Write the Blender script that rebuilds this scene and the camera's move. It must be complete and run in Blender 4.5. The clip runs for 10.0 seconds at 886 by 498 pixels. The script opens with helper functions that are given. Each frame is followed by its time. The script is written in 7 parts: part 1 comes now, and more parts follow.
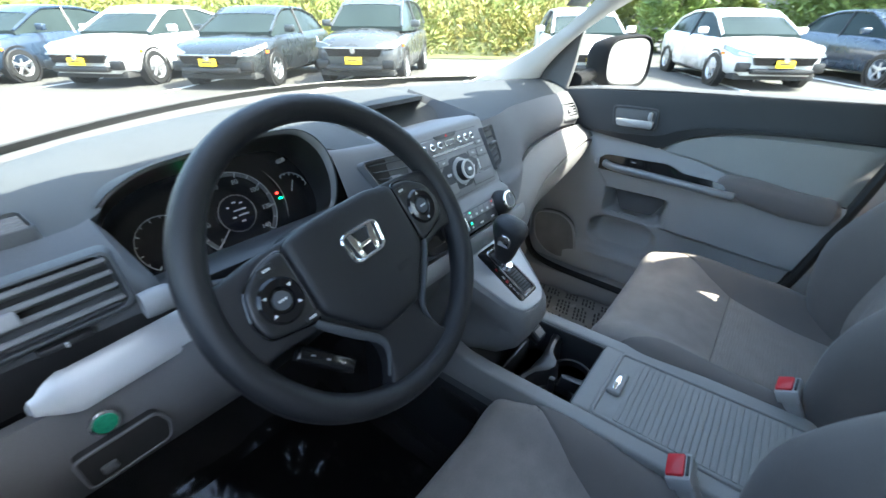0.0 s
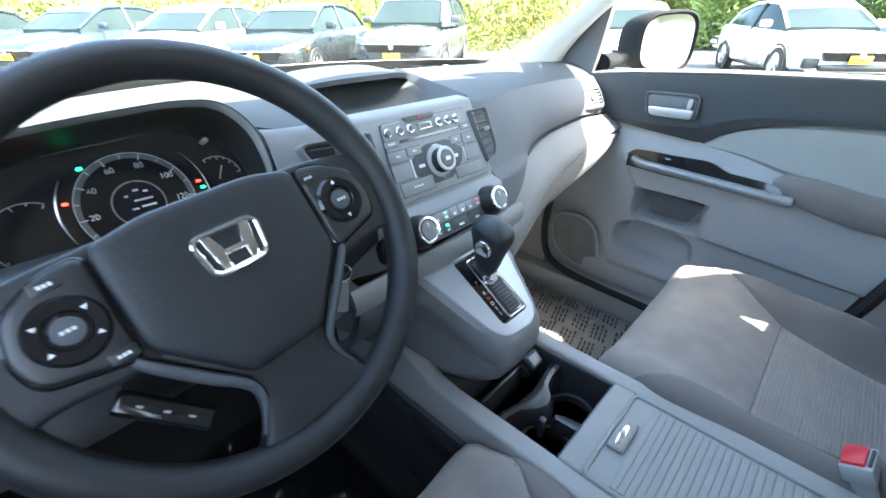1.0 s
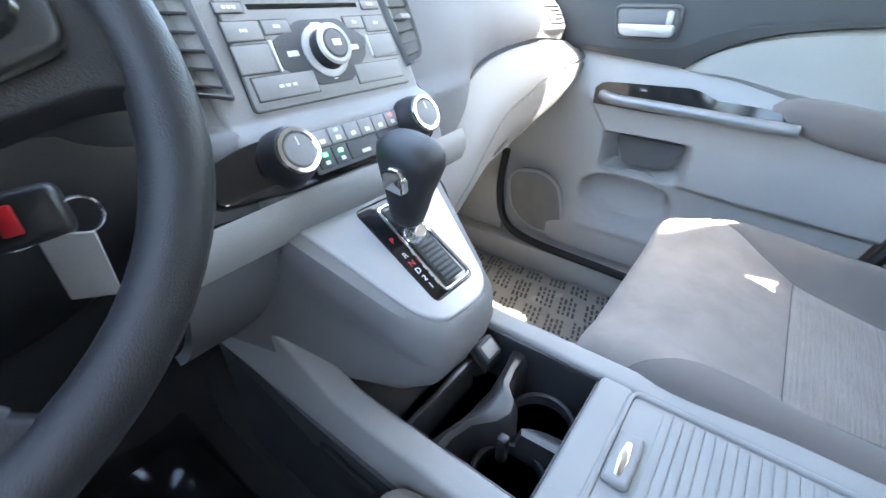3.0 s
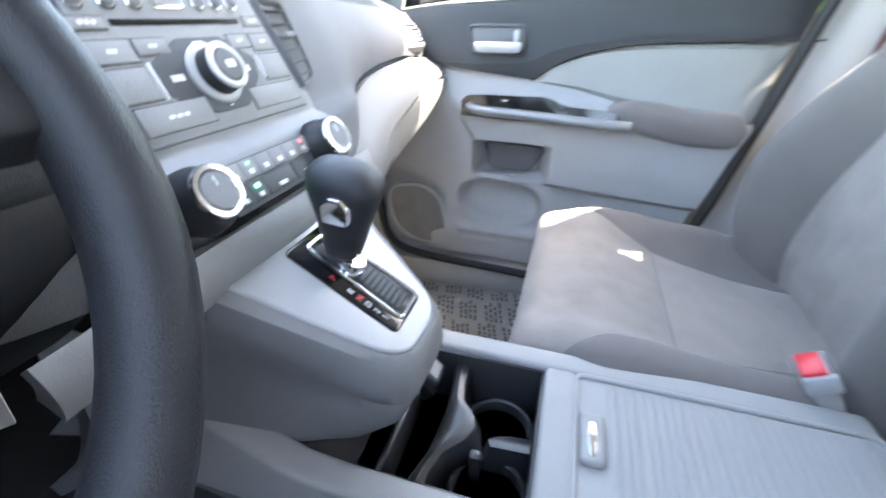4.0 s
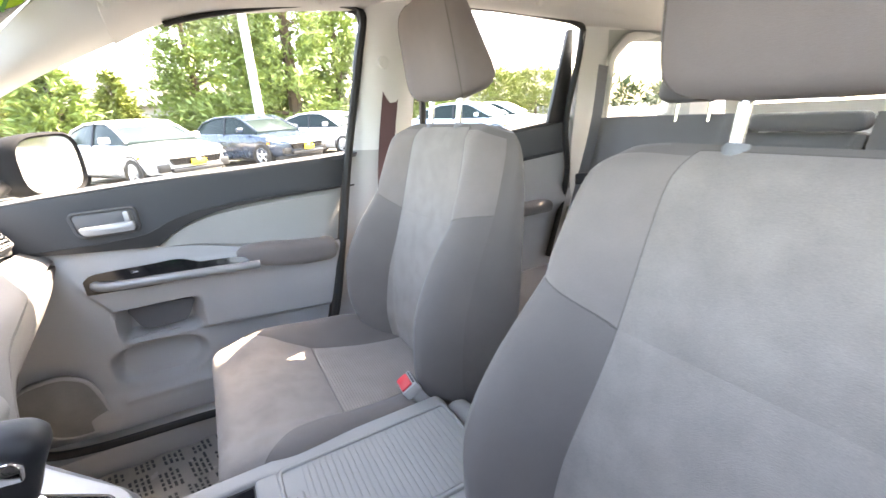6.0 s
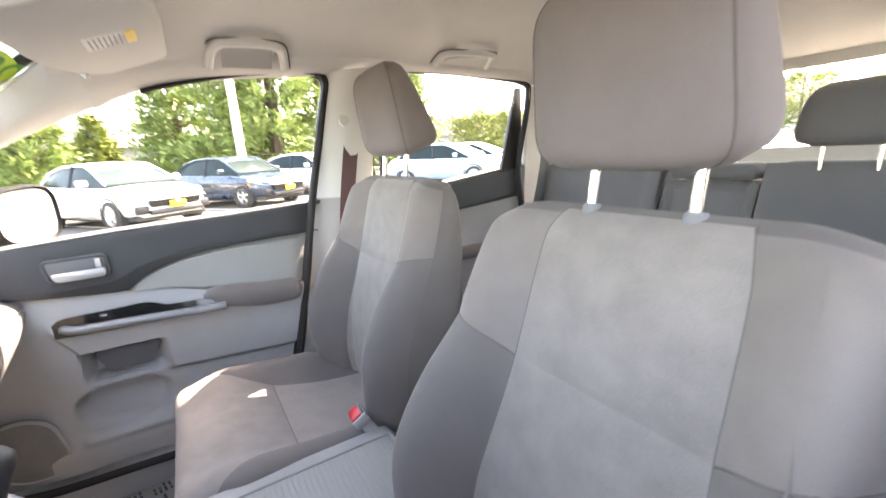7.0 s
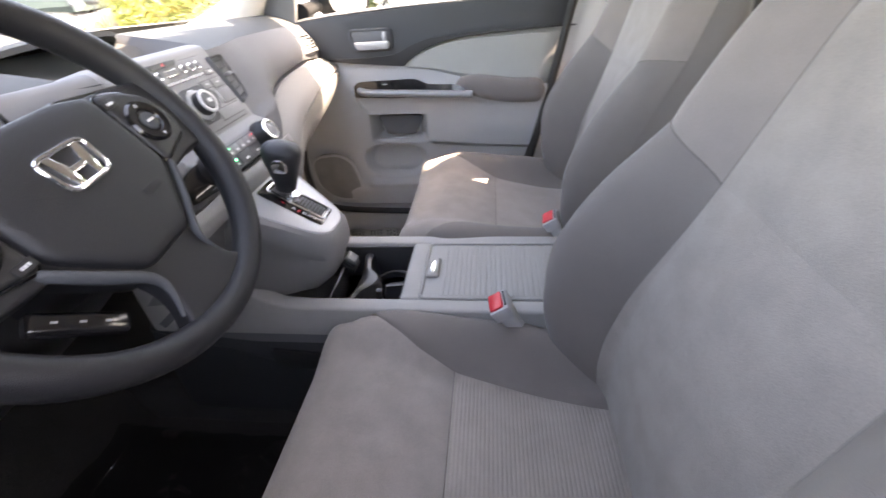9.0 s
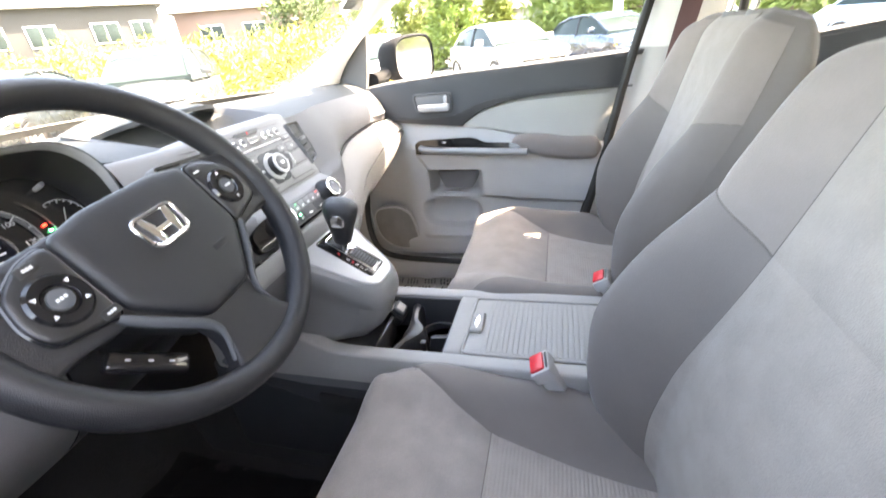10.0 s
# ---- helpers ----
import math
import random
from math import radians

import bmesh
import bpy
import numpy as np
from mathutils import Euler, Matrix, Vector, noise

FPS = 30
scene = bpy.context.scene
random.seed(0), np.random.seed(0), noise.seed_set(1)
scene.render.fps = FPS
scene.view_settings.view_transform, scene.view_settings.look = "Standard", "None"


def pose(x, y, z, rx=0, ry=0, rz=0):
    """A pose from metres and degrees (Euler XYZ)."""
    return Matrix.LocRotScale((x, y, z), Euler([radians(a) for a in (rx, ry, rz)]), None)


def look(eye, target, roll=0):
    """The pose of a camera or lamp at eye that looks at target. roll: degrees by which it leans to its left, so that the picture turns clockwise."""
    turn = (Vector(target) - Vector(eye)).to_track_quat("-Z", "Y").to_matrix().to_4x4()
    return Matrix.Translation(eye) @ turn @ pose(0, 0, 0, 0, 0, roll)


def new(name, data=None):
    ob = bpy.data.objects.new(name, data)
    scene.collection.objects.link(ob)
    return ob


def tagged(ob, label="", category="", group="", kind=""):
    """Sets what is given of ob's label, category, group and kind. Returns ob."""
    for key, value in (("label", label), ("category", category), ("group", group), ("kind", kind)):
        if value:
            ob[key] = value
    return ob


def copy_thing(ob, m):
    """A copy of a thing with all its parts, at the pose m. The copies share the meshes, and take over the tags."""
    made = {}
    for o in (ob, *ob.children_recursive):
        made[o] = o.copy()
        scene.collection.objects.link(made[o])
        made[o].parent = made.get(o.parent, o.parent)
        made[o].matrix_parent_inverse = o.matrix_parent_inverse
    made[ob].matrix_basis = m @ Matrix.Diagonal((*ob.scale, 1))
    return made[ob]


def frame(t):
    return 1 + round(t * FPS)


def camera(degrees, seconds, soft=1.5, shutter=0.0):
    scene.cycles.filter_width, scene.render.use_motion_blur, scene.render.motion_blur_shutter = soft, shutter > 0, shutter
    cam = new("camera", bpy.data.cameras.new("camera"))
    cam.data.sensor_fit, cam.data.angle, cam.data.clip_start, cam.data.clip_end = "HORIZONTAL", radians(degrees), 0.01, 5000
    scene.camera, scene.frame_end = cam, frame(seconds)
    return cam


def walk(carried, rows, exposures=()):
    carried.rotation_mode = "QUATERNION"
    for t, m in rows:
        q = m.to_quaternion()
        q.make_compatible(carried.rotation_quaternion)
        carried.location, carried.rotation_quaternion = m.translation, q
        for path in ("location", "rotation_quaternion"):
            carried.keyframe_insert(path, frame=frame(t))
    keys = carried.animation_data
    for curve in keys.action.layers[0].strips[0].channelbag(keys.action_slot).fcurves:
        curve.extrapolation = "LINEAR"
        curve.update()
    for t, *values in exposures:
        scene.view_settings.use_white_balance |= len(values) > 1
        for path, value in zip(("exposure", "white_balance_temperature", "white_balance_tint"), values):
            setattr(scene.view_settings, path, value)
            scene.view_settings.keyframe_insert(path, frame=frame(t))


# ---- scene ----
cam = camera(92.9, 10.0, shutter=0.5)
PATH = [
    (0, (-0.628, -0.303, 1.239), (0.756, 0.771, 0.274), 0.3),
    (0.5, (-0.529, -0.305, 1.216), (0.766, 0.844, 0.214), -0.3),
    (1, (-0.458, -0.303, 1.181), (0.81, 0.902, 0.212), -0.3),
    (1.5, (-0.405, -0.294, 1.151), (0.863, 0.922, 0.194), 0.1),
    (2, (-0.349, -0.289, 1.118), (0.939, 0.928, 0.189), -0.1),
    (2.5, (-0.301, -0.27, 1.065), (0.994, 0.891, 0.077), 1.1),
    (2.7, (-0.286, -0.259, 1.047), (1.013, 0.877, 0.036), 0.7),
    (3.8, (-0.29, -0.143, 1.013), (1.339, 0.457, 0.02), 0.0),
    (4, (-0.306, -0.15, 1.026), (1.375, 0.343, 0.059), 0.7),
    (4.5, (-0.358, -0.181, 1.077), (1.462, -0.291, 0.256), 2.1),
    (5, (-0.393, -0.177, 1.128), (1.411, -0.685, 0.432), 2.3),
    (5.5, (-0.451, -0.177, 1.155), (1.261, -1.039, 0.583), -1.3),
    (5.7, (-0.476, -0.197, 1.172), (1.217, -1.061, 0.549), -3.0),
    (6.8, (-0.594, -0.202, 1.193), (1.031, -1.237, 0.656), -3.7),
    (7, (-0.627, -0.226, 1.211), (1.045, -1.224, 0.754), -3.9),
    (7.5, (-0.695, -0.279, 1.231), (1.049, -1.091, 0.688), -3.5),
    (8, (-0.724, -0.303, 1.203), (1.024, -0.759, 0.345), -2.2),
    (8.5, (-0.693, -0.319, 1.16), (1.016, -0.385, 0.123), -3.5),
    (9, (-0.657, -0.327, 1.139), (1.0, -0.1, 0.043), -4.3),
    (9.5, (-0.653, -0.353, 1.134), (0.983, 0.176, 0.113), -7.1),
    (10, (-0.66, -0.358, 1.159), (1.061, 0.154, 0.277), -6.3),
]
EXPOSURES = [(0.0, 3.32, 6550, 2), (1.0, 4.08, 6650, 3), (2.5, 4.8, 6900, 6), (4.0, 4.82, 7350, 12), (5.5, 4.52, 8200, 16), (7.0, 4.35, 8900, 20), (8.0, 4.05, 9000, 22), (9.0, 4.25, 9100, 22), (10.0, 4.82, 8950, 16)]
walk(cam, [(t, look(eye, target, roll)) for t, eye, target, roll in PATH], EXPOSURES)

# ---- light ----
SUN_DIR = Vector((0.277, -0.725, 1.0)).normalized()
sun = new("sun", bpy.data.lights.new("sun", "SUN"))
sun.data.energy, sun.data.angle, sun.data.color = 3.1, radians(0.53), (1.0, 0.95, 0.88)
sun.matrix_world = look((0, 0, 30), Vector((0, 0, 30)) - SUN_DIR)
world = bpy.data.worlds.new("world")
scene.world = world
world.use_nodes = True
sky = world.node_tree.nodes.new("ShaderNodeTexSky")
sky.sky_type, sky.sun_disc = "NISHITA", False
sky.sun_elevation = math.asin(SUN_DIR.z)
sky.sun_rotation = math.atan2(SUN_DIR.x, SUN_DIR.y)
sky.air_density, sky.dust_density = 1.0, 2.5
world.node_tree.links.new(sky.outputs[0], world.node_tree.nodes["Background"].inputs[0])
world.node_tree.nodes["Background"].inputs[1].default_value = 0.15


# ---- materials ----
def material(name, colour, rough=0.6, metal=0.0, vary=0.12, scale=12.0, grain=300.0, bump=0.0, coarse=0.0, wear=0.0,
             coat=0.0, piece=0.0, sheen=0.0, weave=False, spec=0.5):
    """A surface: base colour varied at two scales, roughness varied, fine relief."""
    m = bpy.data.materials.new(name)
    m.use_nodes = True
    nodes, links = m.node_tree.nodes, m.node_tree.links
    b = nodes["Principled BSDF"]
    tc = nodes.new("ShaderNodeTexCoord")
    n1, n2 = nodes.new("ShaderNodeTexNoise"), nodes.new("ShaderNodeTexNoise")
    n1.inputs["Scale"].default_value, n1.inputs["Detail"].default_value = scale, 4.0
    n2.inputs["Scale"].default_value, n2.inputs["Detail"].default_value = grain, 2.0
    for n in (n1, n2):
        links.new(tc.outputs["Object"], n.inputs["Vector"])
    mixer = nodes.new("ShaderNodeMath")
    mixer.operation = "ADD"
    links.new(n1.outputs["Fac"], mixer.inputs[0])
    links.new(n2.outputs["Fac"], mixer.inputs[1])
    ramp = nodes.new("ShaderNodeMapRange")
    ramp.inputs["From Min"].default_value, ramp.inputs["From Max"].default_value = 0.6, 1.4
    ramp.inputs["To Min"].default_value, ramp.inputs["To Max"].default_value = 1.0 - vary, 1.0 + vary
    links.new(mixer.outputs[0], ramp.inputs["Value"])
    tint = nodes.new("ShaderNodeMix")
    tint.data_type, tint.blend_type = "RGBA", "MULTIPLY"
    tint.inputs["Factor"].default_value = 1.0
    tint.inputs["A"].default_value = (*colour, 1)
    last = ramp.outputs[0]
    if piece:
        info = nodes.new("ShaderNodeObjectInfo")
        pr = nodes.new("ShaderNodeMapRange")
        pr.inputs["To Min"].default_value, pr.inputs["To Max"].default_value = 1 - piece, 1 + piece
        links.new(info.outputs["Random"], pr.inputs["Value"])
        mul = nodes.new("ShaderNodeMath")
        mul.operation = "MULTIPLY"
        links.new(last, mul.inputs[0])
        links.new(pr.outputs[0], mul.inputs[1])
        last = mul.outputs[0]
    links.new(last, tint.inputs["B"])
    links.new(tint.outputs["Result"], b.inputs["Base Color"])
    rr = nodes.new("ShaderNodeMapRange")
    rr.inputs["To Min"].default_value, rr.inputs["To Max"].default_value = max(0.03, rough - 0.08 - wear), min(1, rough + 0.08)
    links.new(n1.outputs["Fac"], rr.inputs["Value"])
    links.new(rr.outputs[0], b.inputs["Roughness"])
    b.inputs["Metallic"].default_value = metal
    b.inputs["Coat Weight"].default_value = coat
    b.inputs["Coat Roughness"].default_value = 0.05
    b.inputs["Sheen Weight"].default_value = sheen
    b.inputs["Specular IOR Level"].default_value = spec
    if bump or coarse:
        src = n2.outputs["Fac"]
        if weave:
            w = nodes.new("ShaderNodeTexVoronoi")
            w.inputs["Scale"].default_value = grain
            links.new(tc.outputs["Object"], w.inputs["Vector"])
            src = w.outputs["Distance"]
        bm_node = nodes.new("ShaderNodeBump")
        bm_node.inputs["Strength"].default_value = bump
        bm_node.inputs["Distance"].default_value = 0.002
        links.new(src, bm_node.inputs["Height"])
        if coarse:
            b2 = nodes.new("ShaderNodeBump")
            b2.inputs["Strength"].default_value = coarse
            b2.inputs["Distance"].default_value = 0.01
            links.new(n1.outputs["Fac"], b2.inputs["Height"])
            links.new(bm_node.outputs[0], b2.inputs["Normal"])
            links.new(b2.outputs[0], b.inputs["Normal"])
        else:
            links.new(bm_node.outputs[0], b.inputs["Normal"])
    return m


def glass(name, tint=(0.93, 0.97, 0.95), rough=0.0):
    m = bpy.data.materials.new(name)
    m.use_nodes = True
    nodes, links = m.node_tree.nodes, m.node_tree.links
    nodes.remove(nodes["Principled BSDF"])
    tr, gl = nodes.new("ShaderNodeBsdfTransparent"), nodes.new("ShaderNodeBsdfGlossy")
    lw, mx, pw = nodes.new("ShaderNodeLayerWeight"), nodes.new("ShaderNodeMixShader"), nodes.new("ShaderNodeMath")
    sc = nodes.new("ShaderNodeMath")
    tr.inputs["Color"].default_value = (*tint, 1)
    gl.inputs["Roughness"].default_value = 0.02 + rough
    lw.inputs["Blend"].default_value = 0.5
    pw.operation, pw.inputs[1].default_value = "POWER", 4.0
    sc.operation, sc.inputs[1].default_value, sc.inputs[2].default_value = "MULTIPLY_ADD", 0.5, 0.045
    links.new(lw.outputs["Facing"], pw.inputs[0])
    links.new(pw.outputs[0], sc.inputs[0])
    links.new(sc.outputs[0], mx.inputs[0])
    links.new(tr.outputs[0], mx.inputs[1])
    links.new(gl.outputs[0], mx.inputs[2])
    links.new(mx.outputs[0], nodes["Material Output"].inputs[0])
    return m


def lit(name, colour, strength):
    m = bpy.data.materials.new(name)
    m.use_nodes = True
    b = m.node_tree.nodes["Principled BSDF"]
    b.inputs["Base Color"].default_value = (*colour, 1)
    b.inputs["Emission Color"].default_value = (*colour, 1)
    b.inputs["Emission Strength"].default_value = strength
    return m


FABRIC = material("seat_fabric", (0.206, 0.178, 0.161), 0.95, vary=0.12, scale=22, grain=1000, bump=0.22, sheen=0.15, weave=True, spec=0.2)
FABRIC_LIGHT = material("seat_insert_fabric", (0.238, 0.209, 0.190), 0.95, vary=0.20, scale=24, grain=900, bump=0.25, sheen=0.15, weave=True, spec=0.2)
FABRIC_DARK = material("seat_bolster_fabric", (0.150, 0.132, 0.122), 0.9, vary=0.10, scale=14, grain=1000, bump=0.2, sheen=0.12, weave=True, spec=0.25)
FABRIC_SIDE = material("seat_side_fabric", (0.142, 0.125, 0.115), 0.92, vary=0.10, scale=16, grain=1000, bump=0.2, sheen=0.12, weave=True, spec=0.2)
HEAD_FABRIC = material("headrest_fabric", (0.195, 0.165, 0.156), 0.95, vary=0.10, scale=18, grain=1000, bump=0.22, sheen=0.12, weave=True, spec=0.2)
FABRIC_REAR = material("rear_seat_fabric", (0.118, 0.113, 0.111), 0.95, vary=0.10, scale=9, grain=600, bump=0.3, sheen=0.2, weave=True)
SEAM = material("seam_thread", (0.125, 0.110, 0.100), 1.0, vary=0.1)
ARM_CLOTH = material("armrest_cloth", (0.155, 0.135, 0.125), 0.95, vary=0.10, scale=12, grain=700, bump=0.3, sheen=0.2, weave=True)
DOOR_CLOTH = material("door_cloth", (0.29, 0.285, 0.268), 0.95, vary=0.07, scale=9, grain=700, bump=0.3, sheen=0.2, weave=True)
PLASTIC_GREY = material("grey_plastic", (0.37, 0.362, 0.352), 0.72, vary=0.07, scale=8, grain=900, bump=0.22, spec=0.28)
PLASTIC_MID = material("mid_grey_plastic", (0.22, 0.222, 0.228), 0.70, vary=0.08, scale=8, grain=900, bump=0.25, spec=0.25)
PLASTIC_DARK = material("dark_grey_plastic", (0.062, 0.066, 0.071), 0.62, vary=0.10, scale=8, grain=900, bump=0.25, spec=0.35)
CONSOLE_GREY = material("console_grey_plastic", (0.305, 0.297, 0.285), 0.7, vary=0.07, scale=8, grain=900, bump=0.22, spec=0.28)
PLASTIC_MOUNT = material("silver_grey_plastic", (0.245, 0.245, 0.243), 0.6, vary=0.07, scale=8, grain=900, bump=0.18, spec=0.35)
SURROUND = material("satin_silver_plastic", (0.36, 0.365, 0.37), 0.42, metal=0.3, vary=0.05, scale=6, grain=1500)
BAR_GREY = material("satin_grey_metallic_plastic", (0.20, 0.205, 0.21), 0.34, metal=0.35, vary=0.05, scale=6, grain=1500)
PLASTIC_SLATE = material("slate_grey_plastic", (0.12, 0.122, 0.127), 0.68, vary=0.08, scale=8, grain=900, bump=0.25, spec=0.3)
PLASTIC_BLACK = material("black_plastic", (0.013, 0.013, 0.014), 0.42, vary=0.15, scale=10, grain=900, bump=0.12)
GLOSS_BLACK = material("gloss_black_plastic", (0.008, 0.008, 0.009), 0.12, vary=0.1, scale=5)
SOFT_BLACK = material("black_soft_vinyl", (0.016, 0.016, 0.018), 0.44, vary=0.1, scale=9, grain=1100, bump=0.3, spec=0.36)
PASS_GREY = material("blue_grey_plastic", (0.124, 0.128, 0.136), 0.75, vary=0.08, scale=8, grain=900, bump=0.25, spec=0.15)
GLOVE_GREY = material("glovebox_grey_plastic", (0.160, 0.161, 0.164), 0.62, vary=0.07, scale=8, grain=900, bump=0.2, spec=0.3)
DASH_TOP = material("dash_top_vinyl", (0.05, 0.056, 0.06), 0.75, vary=0.10, scale=6, grain=800, bump=0.35, spec=0.25)
SILVER = material("silver_paint_plastic", (0.52, 0.53, 0.54), 0.36, metal=0.45, vary=0.04, scale=6, grain=1500)
CHROME = material("chrome", (0.78, 0.78, 0.79), 0.08, metal=1.0, vary=0.03, scale=20)
STEEL = material("steel", (0.6, 0.6, 0.6), 0.22, metal=1.0, vary=0.06, scale=30)
HEADLINER = material("headliner_cloth", (0.62, 0.605, 0.58), 0.95, vary=0.05, scale=5, grain=600, bump=0.25, weave=True, spec=0.2)
PILLAR = material("pillar_trim_plastic", (0.62, 0.615, 0.59), 0.6, vary=0.04, scale=5, grain=900, bump=0.15)
TRAY_BLACK = material("tray_black_plastic", (0.030, 0.030, 0.032), 0.32, vary=0.15, scale=12, grain=900, bump=0.08)
CHARCOAL = material("charcoal_plastic", (0.034, 0.035, 0.037), 0.65, vary=0.12, scale=8, grain=900, bump=0.25, spec=0.3)
NOSE_GREY = material("mount_grey_plastic", (0.175, 0.175, 0.175), 0.6, vary=0.07, scale=8, grain=900, bump=0.18, spec=0.35)
DOOR_DARK = material("door_upper_plastic", (0.046, 0.049, 0.053), 0.66, vary=0.10, scale=8, grain=900, bump=0.25, spec=0.3)
MATT_BLACK = material("matt_black_plastic", (0.012, 0.012, 0.013), 0.85, vary=0.12, scale=8, grain=700, bump=0.2, spec=0.1)
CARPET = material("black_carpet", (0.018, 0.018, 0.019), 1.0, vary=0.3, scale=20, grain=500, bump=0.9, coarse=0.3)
CARPET_GREY = material("grey_carpet", (0.20, 0.195, 0.185), 1.0, vary=0.2, scale=20, grain=500, bump=0.9, coarse=0.2)
RUBBER = material("rubber", (0.012, 0.012, 0.012), 0.65, vary=0.15, scale=20)
RED = material("red_plastic", (0.62, 0.02, 0.03), 0.35, vary=0.05, scale=30)
BELT = material("belt_webbing", (0.105, 0.055, 0.058), 0.75, vary=0.1, scale=20, grain=900, bump=0.5)
BELT_GREY = material("belt_webbing_grey", (0.12, 0.12, 0.125), 0.75, vary=0.1, scale=20, grain=900, bump=0.5)
WHITE_MARK = material("white_print", (0.60, 0.60, 0.60), 0.5, vary=0.02)
DARK_MARK = material("dark_print", (0.03, 0.03, 0.03), 0.6, vary=0.05)
LABEL_WHITE = material("white_label", (0.72, 0.71, 0.69), 0.5, vary=0.03, scale=30)
LABEL_YELLOW = material("yellow_label", (0.75, 0.48, 0.06), 0.5, vary=0.03, scale=30)
GLASS = glass("window_glass")
GLASS_DARK = glass("privacy_glass", (0.62, 0.65, 0.64))
DIAL_GREY = material("grey_dial_print", (0.30, 0.31, 0.32), 0.5, vary=0.02)
MIRROR = material("mirror_glass", (0.9, 0.9, 0.9), 0.02, metal=1.0, vary=0.0)
SCREEN = material("dark_screen", (0.006, 0.007, 0.012), 0.08, vary=0.05)
LCD = lit("blue_display", (0.10, 0.13, 0.42), 0.12)
GREEN_LED = lit("green_indicator", (0.02, 0.8, 0.3), 1.2)
RED_LED = lit("red_indicator", (0.9, 0.03, 0.02), 0.8)


def ribbed(name, colour):
    """Seat cloth with fine ribs across it."""
    m = material(name, colour, 0.95, vary=0.14, scale=24, grain=900, bump=0.22, sheen=0.15, weave=True, spec=0.2)
    nodes, links = m.node_tree.nodes, m.node_tree.links
    tc, wave, relief = nodes.new("ShaderNodeTexCoord"), nodes.new("ShaderNodeTexWave"), nodes.new("ShaderNodeBump")
    wave.bands_direction, wave.inputs["Scale"].default_value, wave.inputs["Distortion"].default_value = "Y", 55.0, 0.4
    relief.inputs["Strength"].default_value, relief.inputs["Distance"].default_value = 0.35, 0.002
    old = m.node_tree.nodes["Principled BSDF"].inputs["Normal"].links[0].from_socket
    links.new(tc.outputs["Object"], wave.inputs["Vector"])
    links.new(wave.outputs["Fac"], relief.inputs["Height"])
    links.new(old, relief.inputs["Normal"])
    links.new(relief.outputs[0], nodes["Principled BSDF"].inputs["Normal"])
    return m


FABRIC_RIB = ribbed("ribbed_seat_fabric", (0.258, 0.226, 0.205))


# ---- mesh helpers ----
MIRRORED = [False]


def part(name, bm, mat, parent=None, label="", m=None, smooth=38.0, shadow=True, share=None):
    """Links a bmesh as one mesh object under a thing or a part."""
    if m is not None:
        bm.transform(m)
    if MIRRORED[0]:
        bm.transform(Matrix.Diagonal((-1, 1, 1, 1)))
    bmesh.ops.recalc_face_normals(bm, faces=bm.faces)
    lim = radians(smooth)
    for f in bm.faces:
        f.smooth = True
    for e in bm.edges:
        if len(e.link_faces) == 2 and e.calc_face_angle(0.0) > lim:
            e.smooth = False
    me = bpy.data.meshes.new(name)
    bm.to_mesh(me)
    bm.free()
    me.materials.append(mat)
    ob = new(name, me)
    if parent is not None:
        ob.parent = parent
        ob.matrix_parent_inverse = Matrix.Translation(-Vector(parent.get("base", (0, 0, 0))))
        ob["base"] = (0.0, 0.0, 0.0)
    else:
        ob["base"] = (0.0, 0.0, 0.0)
    if label:
        ob["label"] = label
    ob.visible_shadow = shadow
    return ob


def thing(name, label, category, at=(0, 0, 0), group="", kind=""):
    ob = new(name)
    ob.empty_display_size = 0.05
    ob.location = at
    ob["base"] = tuple(float(v) for v in at)
    return tagged(ob, label, category, group, kind)


def lerp(a, b, t):
    return a + (b - a) * t


def step(a, b, x):
    t = min(1.0, max(0.0, (x - a) / (b - a)))
    return t * t * (3 - 2 * t)


def curve(keys, x):
    """Smooth interpolation through (x, value) keys."""
    if x <= keys[0][0]:
        return keys[0][1]
    for (xa, a), (xb, b) in zip(keys, keys[1:]):
        if x <= xb:
            return a + (b - a) * (x - xa) / (xb - xa)
    return keys[-1][1]


def box(x0, x1, y0, y1, z0, z1, bevel=0.003, seg=2):
    bm = bmesh.new()
    bmesh.ops.create_cube(bm, size=1.0)
    for v in bm.verts:
        v.co = Vector(((x0 + x1) / 2 + v.co.x * (x1 - x0), (y0 + y1) / 2 + v.co.y * (y1 - y0), (z0 + z1) / 2 + v.co.z * (z1 - z0)))
    b = min(bevel, 0.45 * min(abs(x1 - x0), abs(y1 - y0), abs(z1 - z0)))
    if b > 0:
        bmesh.ops.bevel(bm, geom=list(bm.edges), offset=b, segments=seg, profile=0.5, affect="EDGES")
    return bm


def fillet(pts, r, n=4):
    """Rounds the corners of a closed 2D outline."""
    out = []
    k = len(pts)
    for i in range(k):
        p, a, b = Vector(pts[i]), Vector(pts[i - 1]), Vector(pts[(i + 1) % k])
        rr = r[i] if isinstance(r, (list, tuple)) else r
        da, db = (a - p), (b - p)
        d = min(rr, da.length * 0.48, db.length * 0.48)
        pa, pb = p + da.normalized() * d, p + db.normalized() * d
        for j in range(n + 1):
            t = j / n
            out.append(tuple(pa.lerp(p, t).lerp(p.lerp(pb, t), t)))
    return out


